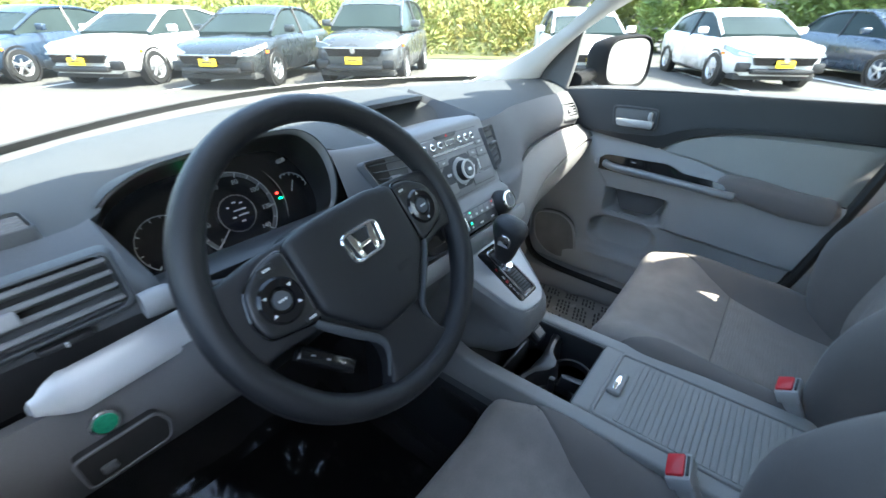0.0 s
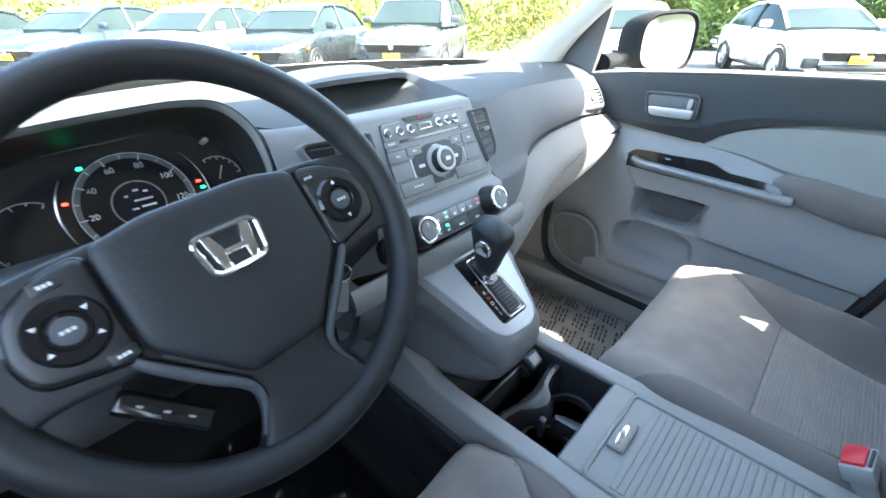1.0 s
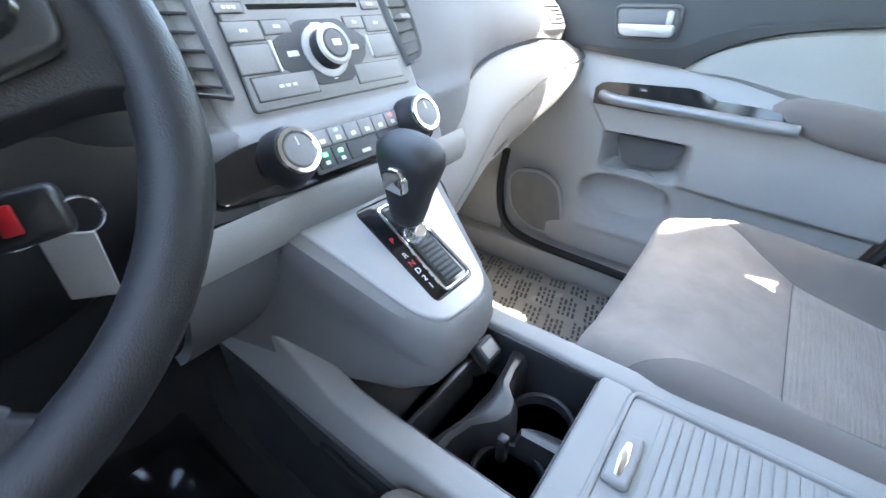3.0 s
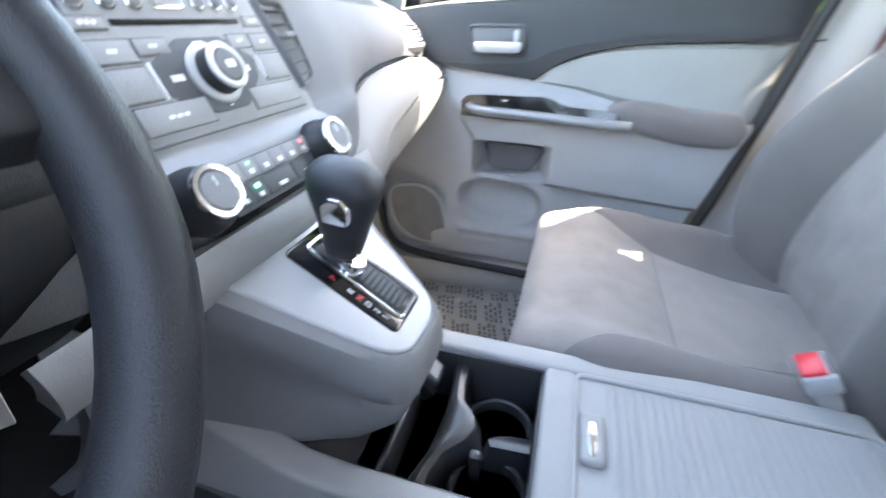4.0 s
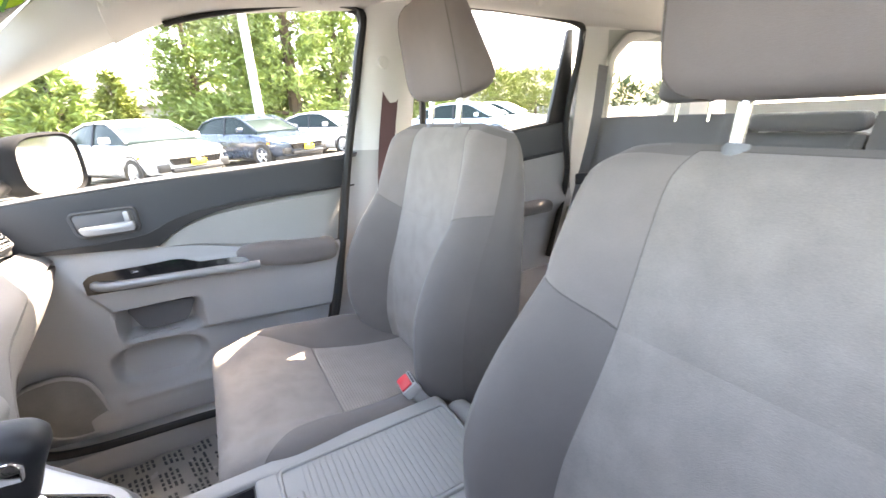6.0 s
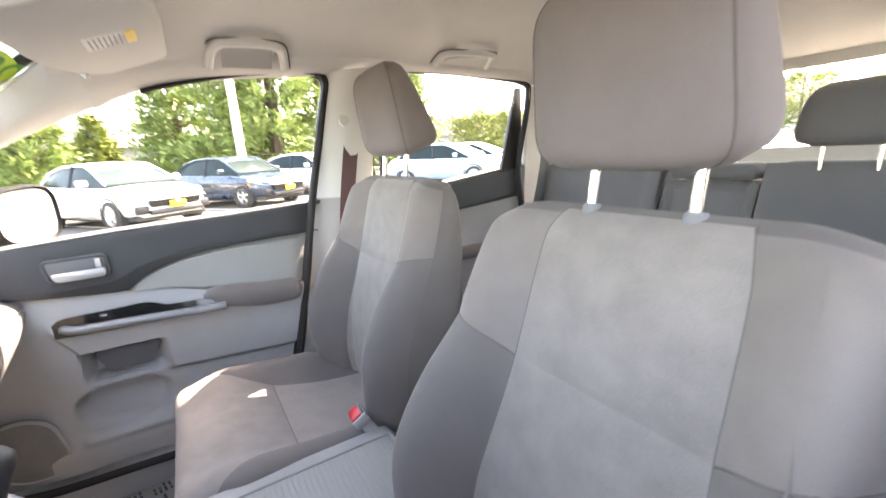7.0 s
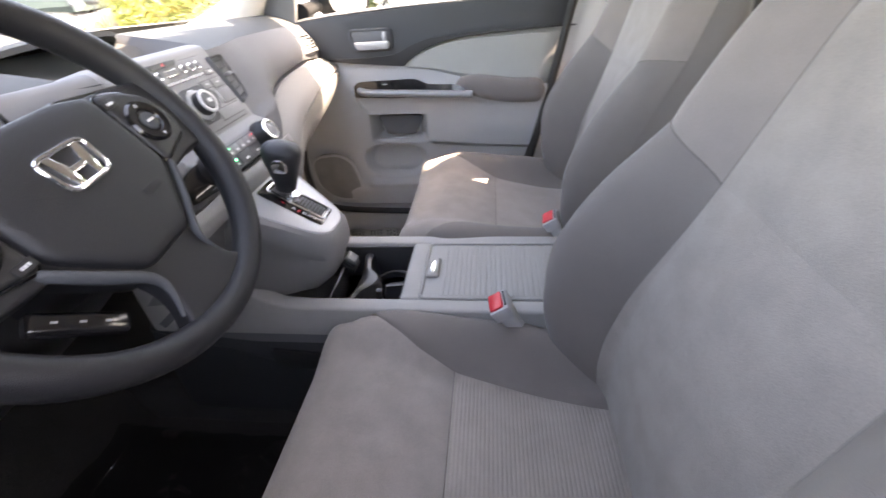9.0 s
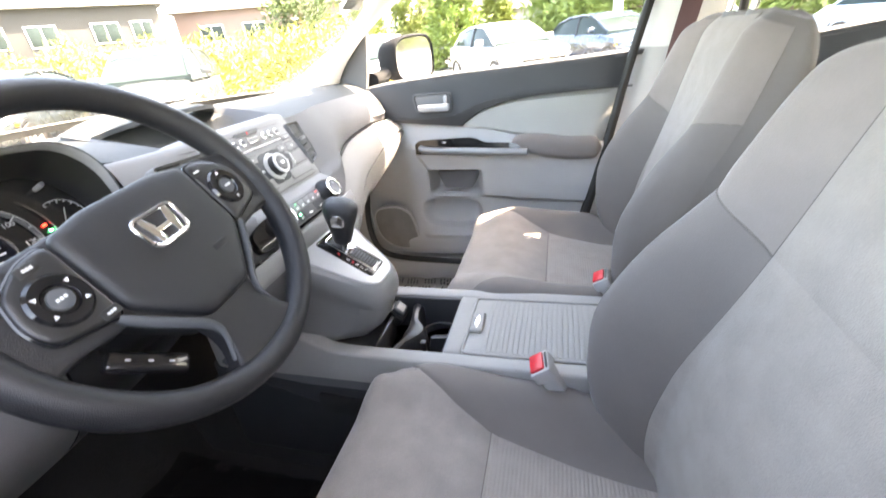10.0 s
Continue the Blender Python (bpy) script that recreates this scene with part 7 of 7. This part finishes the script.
def vehicle(colour, suv, label):
    """A parked car, its nose towards +y, built at the origin."""
    c = thing("parked_car", label, "car", (0, 0, 0), group="parked cars")
    L, W = (2.2, 0.90) if not suv else (2.15, 0.89)
    hood = 0.92 if not suv else 1.02
    roofz = 1.43 if not suv else 1.62
    # stations along the length: y, half width, underside, shoulder height, crown of hood or deck
    S = [(-L, 0.62, 0.45, 0.70, 0.74), (-L + 0.06, 0.78, 0.32, 0.80, 0.90), (-L + 0.3, 0.87, 0.26, 0.90, hood + 0.10), (-1.5, W, 0.22, 0.94, hood + 0.10), (-0.8, W, 0.20, 0.93, hood + 0.06), (0.2, W, 0.20, 0.90, hood + 0.03), (0.95, W, 0.20, 0.87, hood + 0.02), (1.3, W, 0.22, 0.83, hood - 0.03), (1.75, 0.87, 0.24, 0.77, hood - 0.10), (2.02, 0.80, 0.25, 0.70, hood - 0.19), (L - 0.03, 0.70, 0.28, 0.62, hood - 0.28), (L + 0.02, 0.60, 0.34, 0.55, hood - 0.36)]
    rings = []
    for y, w, lo, sh, cr in S:
        rings.append([(w * a, y - 0.10 * abs(a) ** 4 * (1 if y > 1.9 else 0), z) for a, z in ((-0.80, lo), (-0.95, lo + 0.08), (-1.0, lerp(lo, sh, 0.5)), (-0.985, sh - 0.02), (-0.93, sh + 0.02), (-0.75, lerp(sh, cr, 0.75)), (-0.35, cr), (0, cr + 0.01), (0.35, cr), (0.75, lerp(sh, cr, 0.75)), (0.93, sh + 0.02), (0.985, sh - 0.02), (1.0, lerp(lo, sh, 0.5)), (0.95, lo + 0.08), (0.80, lo))])
    body = part("body", loft(rings), BODY[colour], c, "painted body", smooth=50)
    # cabin: dark glass block under a painted roof with pillars
    rear_y = -1.35 if not suv else -1.85
    G = [(rear_y - 0.35, 0.66, hood + 0.04, hood + 0.06), (rear_y, 0.70, hood + 0.04, lerp(hood, roofz, 0.72)), (-0.75, 0.74, hood, roofz - 0.015), (-0.2, 0.74, hood, roofz), (0.25, 0.72, hood, roofz - 0.03), (0.55, 0.70, hood, roofz - 0.16), (1.12, 0.66, hood, hood + 0.04)]
    if suv:
        G = [(-2.08, 0.68, hood, hood + 0.08), (-1.95, 0.70, hood, roofz - 0.14), (-1.6, 0.71, hood, roofz - 0.03)] + G[2:]
    rings = []
    for y, w, lo, hi in G:
        k = (hi - lo) / (roofz - hood)
        wt = lerp(w + 0.10, w - 0.10, max(0.0, k))
        rings.append([(x, y, z) for x, z in ((-w - 0.12, lo - 0.05), (lerp(-w - 0.12, -wt, 0.55), lerp(lo, hi, 0.55)), (-wt, lerp(lo, hi, 0.93)), (-wt * 0.8, hi), (0, hi + 0.015 * k), (wt * 0.8, hi), (wt, lerp(lo, hi, 0.93)), (lerp(w + 0.12, wt, 0.55), lerp(lo, hi, 0.55)), (w + 0.12, lo - 0.05))])
    part("glasshouse", loft(rings), CAR_GLASS, c, "dark reflecting windows", smooth=30)
    rr = [[(x * 1.01, y, z + 0.012) for x, y, z in (r[2], r[3], r[4], r[5], r[6])] for r in rings if r[4][2] > roofz - 0.2]
    part("roof", grid(lambda u, v: Vector(rr[min(len(rr) - 1, round(v * (len(rr) - 1)))][round(u * 4)]), 4, len(rr) - 1, 0.02), BODY[colour], c, "painted roof")
    for s in (-1, 1):
        side = [Vector(r[6 if s > 0 else 2]) + Vector((s * 0.012, 0, 0.004)) for r in rings]
        part("pillar", tube(side, 0.03, 6), BODY[colour], c)
        mid = rings[len(rings) // 2]
        q0, q1 = Vector(mid[8 if s > 0 else 0]), Vector(mid[6 if s > 0 else 2])
        part("pillar", tube([q0 + Vector((s * 0.01, 0.02, 0)), q1 + Vector((s * 0.015, -0.05, 0))], 0.035, 6), PLASTIC_BLACK, c)
        part("wing_mirror", box(-0.10, 0.10, -0.045, 0.05, -0.065, 0.065, 0.03, 3), BODY[colour], c, m=Matrix.Translation((s * 0.99, 0.72, hood + 0.10)))
        # headlamp, indicator
        part("headlamp", loft([[(s * x, y, z) for x, y, z in ((0.46, 2.17, hood - 0.27), (0.76, 2.03, hood - 0.20), (0.90, 1.70, hood - 0.13), (0.895, 1.70, hood - 0.21), (0.80, 2.05, hood - 0.31), (0.50, 2.21, hood - 0.33))], [(s * x, y - 0.08, z) for x, y, z in ((0.46, 2.17, hood - 0.27), (0.76, 2.03, hood - 0.20), (0.90, 1.70, hood - 0.13), (0.895, 1.70, hood - 0.21), (0.80, 2.05, hood - 0.31), (0.50, 2.21, hood - 0.33))]]), LAMP, c, "clear headlamp")
        part("indicator", box(-0.012, 0.012, -0.05, 0.05, -0.025, 0.025, 0.008), AMBER, c, m=Matrix.Translation((s * 0.892, 1.66, hood - 0.28)))
        for y in (1.33, -1.33):
            wm = basis((s * 0.80, y, 0.325), (0, 1, 0), (0, 0, 1)) if s > 0 else basis((s * 0.80, y, 0.325), (0, -1, 0), (0, 0, 1))
            wl = part("wheel", lathe([(0.20, -0.09), (0.30, -0.10), (0.325, -0.07), (0.325, 0.07), (0.30, 0.10), (0.21, 0.10), (0.20, 0.0)], wm, 28), RUBBER, c, "black tyre")
            part("rim", lathe([(0.19, 0.02), (0.215, 0.09), (0.205, 0.10), (0.18, 0.03)], wm, 28), RIM, wl, "bright alloy rim")
            for kx in range(5):
                part("spoke", box(0.03, 0.20, -0.026, 0.026, 0.055, 0.085, 0.008, 1), RIM, wl, m=wm @ Euler((0, 0, 2 * math.pi * kx / 5 + 0.3)).to_matrix().to_4x4())
            part("hub", lathe([(0, 0.03), (0.06, 0.03), (0.055, 0.09), (0, 0.095)], wm, 14), RIM, wl)
            part("arch", lathe([(0.335, -0.05), (0.375, -0.05), (0.375, 0.095), (0.335, 0.095)], wm, 28), PLASTIC_BLACK, c, "dark wheel arch")
            part("well", lathe([(0, -0.06), (0.34, -0.06), (0.34, -0.02), (0, -0.02)], wm, 24), CABIN, c)
    part("grille", loft([[(x, 2.245 - 0.14 * abs(x) ** 2, z) for x, z in ((-0.58, hood - 0.31), (-0.2, hood - 0.33), (0.2, hood - 0.33), (0.58, hood - 0.31), (0.50, hood - 0.46), (-0.50, hood - 0.46))], [(x, 2.10 - 0.06 * abs(x), z) for x, z in ((-0.58, hood - 0.31), (-0.2, hood - 0.33), (0.2, hood - 0.33), (0.58, hood - 0.31), (0.50, hood - 0.46), (-0.50, hood - 0.46))]]), GLOSS_BLACK, c, "black grille")
    part("grille_bar", tube([(x, 2.25 - 0.14 * abs(x) ** 2, hood - 0.315) for x in (-0.6, -0.4, -0.2, 0, 0.2, 0.4, 0.6)], 0.018, 6), CHROME, c, "chrome bar")
    part("badge", lathe([(0, 0), (0.055, 0), (0.05, 0.012), (0, 0.014)], basis((0, 2.255, hood - 0.36), (-1, 0, 0), (0, 0, 1)), 18), CHROME, c)
    part("lower_intake", box(-0.56, 0.56, 2.10, 2.238, 0.30, 0.40, 0.03), PLASTIC_BLACK, c, "black lower intake")
    for s in (-1, 1):
        part("fog_recess", box(s * 0.66 - 0.12, s * 0.66 + 0.12, 2.02, 2.15, 0.33, 0.50, 0.03), PLASTIC_BLACK, c)
    part("plate", box(-0.17, 0.17, 2.245, 2.26, 0.42, 0.55, 0.006), PLATE, c, "plain yellow dealer plate")
    part("plate_bar", box(-0.11, 0.11, 2.2595, 2.263, 0.475, 0.50, 0), DARK_MARK, c)
    part("underbody", box(-0.75, 0.75, -2.0, 2.0, 0.18, 0.3, 0.02), CABIN, c)
    return c


yaw = math.atan2(-HEAD.x, HEAD.y)
SED = {}
PARKED = [("black", False, -0.6, 15.4), ("navy", False, 2.15, 13.75), ("white", False, 3.8, 11.45), ("black", False, 5.25, 9.45), ("grey", True, 7.25, 7.75), ("white", False, 10.3, 4.1), ("silver", False, 12.0, 1.1), ("navy", False, 13.9, -1.65), ("white", False, 15.4, -4.4), ("blue", False, 12.6, -8.6), ("silver", False, 14.6, -11.2)]
WORDS = {"black": "shiny black", "navy": "dark navy", "white": "bright white", "grey": "dark grey", "silver": "silver-white", "blue": "pale blue"}
for colour, suv, x, y in PARKED:
    m = Matrix.Translation((x, y, 0)) @ Euler((0, 0, yaw)).to_matrix().to_4x4()
    if (colour, suv) in SED:
        copy_thing(SED[colour, suv], m)
    else:
        SED[colour, suv] = vehicle(colour, suv, WORDS[colour] + (" small crossover" if suv else " saloon car") + " parked on the asphalt")
        SED[colour, suv].matrix_basis = m
for i in range(12):
    p = Vector((0.9, 14.6, 0)) + ROWD * (2.75 * i + 0.4)
    m = Matrix.Translation((p.x, p.y, 0.004)) @ Euler((0, 0, yaw)).to_matrix().to_4x4()
    tagged(part("road_marking", box(-0.05, 0.05, -2.4, 2.3, -0.003, 0.002, 0), LINE, m=m), "white painted parking bay line", "road marking", kind="structure")


# foliage: many small leaves round a set of twigs
LEAF = {}
for nm, col in (("conifer", (0.18, 0.24, 0.06)), ("shrub", (0.16, 0.19, 0.04)), ("dark", (0.06, 0.09, 0.03)), ("gold", (0.21, 0.18, 0.035))):
    LEAF[nm] = material(nm + "_leaves", col, 0.6, vary=0.35, scale=0.7, grain=9)
BARK = material("bark", (0.12, 0.085, 0.06), 0.95, vary=0.3, scale=8, grain=60, bump=0.8)


def leaves(points, normals, size, seed):
    """One mesh of small bent leaf blades at the points."""
    r = np.random.RandomState(seed)
    n = len(points)
    a = r.normal(size=(n, 3))
    a = a * 0.6 + normals
    a /= np.linalg.norm(a, axis=1)[:, None]
    b = np.cross(a, r.normal(size=(n, 3)))
    b /= np.linalg.norm(b, axis=1)[:, None] + 1e-9
    s = size * r.uniform(0.6, 1.4, size=(n, 1))
    v = np.stack([points - b * s * 0.35, points + a * s * 0.5 - b * s * 0.05 + np.cross(a, b) * s * 0.15, points + b * s * 0.35, points + a * s * 1.0], 1).reshape(-1, 3)
    # order: left, middle, right, tip
    f = [(4 * i, 4 * i + 1, 4 * i + 3) for i in range(n)] + [(4 * i + 1, 4 * i + 2, 4 * i + 3) for i in range(n)]
    me = bpy.data.meshes.new("leaves")
    me.from_pydata(v.tolist(), [], f)
    return me


def tree(x, y, h, rad, kind, label, seed, cone=True, count=6000, size=0.28):
    t = thing("tree", label, "tree", (x, y, 0))
    r = np.random.RandomState(seed)
    part("trunk", tube([(x, y, 0), (x + 0.1, y, h * 0.4), (x + 0.05, y + 0.05, h * 0.93)], [0.035 * h, 0.022 * h, 0.005 * h], 8), BARK, t, "brown tapered trunk")
    # branches as spokes, with leaves along them
    pts, nrm = [], []
    nb = 150 if cone else 90
    limbs = []
    for i in range(nb):
        u = r.uniform(0.06, 1.0) if cone else r.uniform(0.15, 1.0)
        ang = r.uniform(0, 2 * np.pi)
        if cone:
            ln = rad * (1.03 - u) ** 0.75 * r.uniform(0.7, 1.15) + 0.1
            z0, dz = u * h * 0.97, ln * r.uniform(-0.15, 0.35)
        else:
            ln = rad * np.sqrt(max(0.05, 1 - (2 * u - 1.05) ** 2)) * r.uniform(0.6, 1.15)
            z0, dz = u * h * 0.9, ln * r.uniform(-0.1, 0.4)
        k = max(6, int(count / nb))
        s = r.uniform(0.25, 1.0, size=k) ** 0.7
        base = np.stack([x + np.cos(ang) * ln * s, y + np.sin(ang) * ln * s, z0 + dz * s - 0.12 * ln * s * s], 1)
        base += r.normal(size=(k, 3)) * (0.05 * rad + 0.05 * ln)
        pts.append(base)
        d = np.array([np.cos(ang), np.sin(ang), 0.35])
        nrm.append(np.repeat(d[None], k, 0))
        if i < 14:
            limbs.append(tube([(x, y, z0 * 0.96), (x + math.cos(ang) * ln * 0.8, y + math.sin(ang) * ln * 0.8, z0 + dz * 0.7)], [0.012 * h * (1.05 - u), 0.01], 5))
    part("limb", join(*limbs), BARK, t)
    me = leaves(np.concatenate(pts), np.concatenate(nrm), size, seed)
    me.materials.append(LEAF[kind])
    o = new("crown", me)
    o.parent = t
    o.matrix_parent_inverse = Matrix.Translation((-x, -y, 0))
    o["base"] = (0.0, 0.0, 0.0)
    return t


def polar(az, d):
    a = radians(az)
    return -0.6 + d * math.sin(a), -0.25 + d * math.cos(a)


for k, (az, d, h, rad, kind, cone, cnt) in enumerate(((96, 24, 10.5, 2.6, "conifer", True, 9000), (101, 23, 11.5, 2.5, "conifer", True, 9000), (106.5, 25, 9.5, 2.4, "conifer", True, 8000), (90.5, 27, 9.0, 2.2, "conifer", True, 7000), (78, 21, 4.6, 1.3, "conifer", True, 5000), (74, 26, 6.0, 1.6, "shrub", False, 4000), (83, 30, 4.2, 1.3, "shrub", True, 3000), (112, 27, 8.0, 2.2, "conifer", True, 6000), (117, 26, 9.0, 2.2, "conifer", True, 6000), (126, 34, 4.0, 2.6, "shrub", False, 4000), (131, 36, 4.2, 2.8, "shrub", False, 4000), (66, 24, 3.2, 1.6, "shrub", False, 3500), (60, 30, 5.5, 2.5, "dark", False, 4000), (161, 45, 6.0, 3.0, "shrub", False, 4000), (167, 48, 5.0, 3.5, "shrub", False, 4000))):
    x, y = polar(az, d)
    tree(x, y, h, rad, kind, "tall green conifer with drooping feathery branches" if cone and h > 8 else "leafy light green bush beside the car park", 20 + k, cone, cnt, 0.34 if cone else 0.30)

# shrub bank behind the parked cars: one mass of leaves
r = np.random.RandomState(3)
P, Nn = [], []
for i in range(170):
    az = r.uniform(2, 66)
    d = r.uniform(17, 27) + 0.07 * max(0, 20 - az)
    cx_, cy_ = polar(az, d)
    h = 0.9 + 0.10 * (d - 15) + r.uniform(0, 0.9)
    k = 260
    u = r.normal(size=(k, 3))
    u /= np.linalg.norm(u, axis=1)[:, None]
    u[:, 2] = np.abs(u[:, 2])
    rr_ = np.array([1.1, 1.1, h]) * r.uniform(0.75, 1.05, size=(k, 1))
    P.append(np.array([cx_, cy_, 0.0]) + u * rr_)
    Nn.append(u)
P, Nn = np.concatenate(P), np.concatenate(Nn)
half = len(P) // 3
for nm, sl, kd in (("hedge", slice(0, half * 2), "shrub"), ("hedge", slice(half * 2, None), "gold")):
    me = leaves(P[sl], Nn[sl], 0.24, 11)
    me.materials.append(LEAF[kd])
    tagged(new(nm, me), "yellow-green shrub bank beyond the parked cars", "hedge", kind="stuff")
BANK = material("grass_bank", (0.10, 0.11, 0.035), 0.95, vary=0.35, scale=2, grain=40, bump=0.6)
bank = part("bank", grid(lambda u, v: (*polar(lerp(0, 70, u), lerp(15.5, 44, v)), 0.02 + 2.6 * step(0.05, 0.75, v)), 24, 10), BANK)
tagged(bank, "grassy bank rising behind the car park", "bank", kind="structure")
# far woods round the horizon
P, Nn = [], []
for i in range(260):
    az = r.uniform(0, 360)
    d = r.uniform(75, 110)
    cx_, cy_ = polar(az, d)
    h = r.uniform(5, 9) * (0.75 if 25 < az < 140 else 0.6)
    k = 90
    u = r.normal(size=(k, 3))
    u /= np.linalg.norm(u, axis=1)[:, None]
    u[:, 2] = np.abs(u[:, 2])
    P.append(np.array([cx_, cy_, 0.0]) + u * np.array([4.0, 4.0, h]) * r.uniform(0.7, 1.05, size=(k, 1)))
    Nn.append(u)
me = leaves(np.concatenate(P), np.concatenate(Nn), 2.0, 12)
me.materials.append(LEAF["dark"])
tagged(new("far_woods", me), "distant line of green trees", "woods", kind="stuff")

# lamp post
lp = thing("lamp_post", "white painted lamp post in the car park", "lamp post", (17.4, -2.35, 0))
part("pole", tube([(17.4, -2.35, 0), (17.4, -2.35, 5), (17.4, -2.35, 9.5)], [0.16, 0.14, 0.11], 14), material("white_pole_paint", (0.75, 0.75, 0.73), 0.5, vary=0.06), lp, "white pole")
part("footing", lathe([(0, 0), (0.3, 0), (0.3, 0.55), (0.27, 0.6), (0, 0.6)], Matrix.Translation((17.4, -2.35, 0)), 18), material("concrete", (0.42, 0.41, 0.39), 0.9, vary=0.15, scale=4, grain=80, bump=0.4), lp, "concrete footing")


def house(az, d, w, dep, h, z0, wall, roof, label, wins):
    x, y = polar(az, d)
    b = thing("house", label, "house", (x, y, 0))
    m = Matrix.Translation((x, y, z0)) @ Euler((0, 0, radians(-az))).to_matrix().to_4x4()
    wl = part("wall", box(-w / 2, w / 2, 0, dep, -z0, h, 0.02), wall, b, "sided wall", m=m)
    part("roof", prism([(-0.6, h), (dep + 0.6, h), (dep / 2, h + 0.28 * dep)], "x", -w / 2 - 0.5, w / 2 + 0.5, 0.03), roof, b, "low pitched roof", m=m.copy())
    for wx, wz, ww, wh in wins:
        fr = part("window", box(wx - ww / 2 - 0.1, wx + ww / 2 + 0.1, -0.08, 0.02, wz - 0.1, wz + wh + 0.1, 0.02), BODY["white"], b, "white framed window", m=m.copy())
        part("pane", box(wx - ww / 2, wx - 0.04, -0.1, -0.06, wz, wz + wh, 0.01), CAR_GLASS, fr, m=m.copy())
        part("pane", box(wx + 0.04, wx + ww / 2, -0.1, -0.06, wz, wz + wh, 0.01), CAR_GLASS, fr, m=m.copy())
    return b


SIDING = material("dark_siding", (0.028, 0.027, 0.027), 0.8, vary=0.12, scale=1)
PINK = material("pinkish_siding", (0.15, 0.10, 0.085), 0.8, vary=0.1, scale=1)
PALE = material("pale_siding", (0.30, 0.29, 0.27), 0.8, vary=0.1, scale=1)
SHINGLE = material("grey_shingles", (0.10, 0.095, 0.09), 0.9, vary=0.2, scale=3, grain=30, bump=0.5)
house(38, 46, 13, 9, 3.4, 2.8, SIDING, SHINGLE, "dark sided house with white framed windows", [(-4.5, 0.9, 1.7, 1.3), (-1.5, 0.9, 1.7, 1.3), (2.5, 0.9, 1.7, 1.3), (5, 0.9, 1.4, 1.3)])
house(56, 52, 16, 9, 3.6, 2.4, PINK, SHINGLE, "pale brick coloured house beyond the bank", [(-5, 1.0, 2.0, 1.3), (-1, 1.0, 2.0, 1.3), (4, 1.0, 2.0, 1.3)])
house(84, 40, 14, 8, 2.9, 0.0, PALE, SHINGLE, "low grey building behind the car park", [(-4, 1.0, 1.6, 1.2), (0, 1.0, 1.6, 1.2), (4, 1.0, 1.6, 1.2)])
house(130, 60, 20, 9, 3.2, 0.0, PALE, SHINGLE, "long low pale building beyond the cars", [(-7, 1.0, 2, 1.2), (-3, 1.0, 2, 1.2), (1, 1.0, 2, 1.2), (5, 1.0, 2, 1.2)])
house(154, 60, 16, 9, 4.0, 0.0, BODY["white"], SHINGLE, "white building far behind the car", [(-4, 1.2, 2, 1.4), (0, 1.2, 2, 1.4), (4, 1.2, 2, 1.4)])
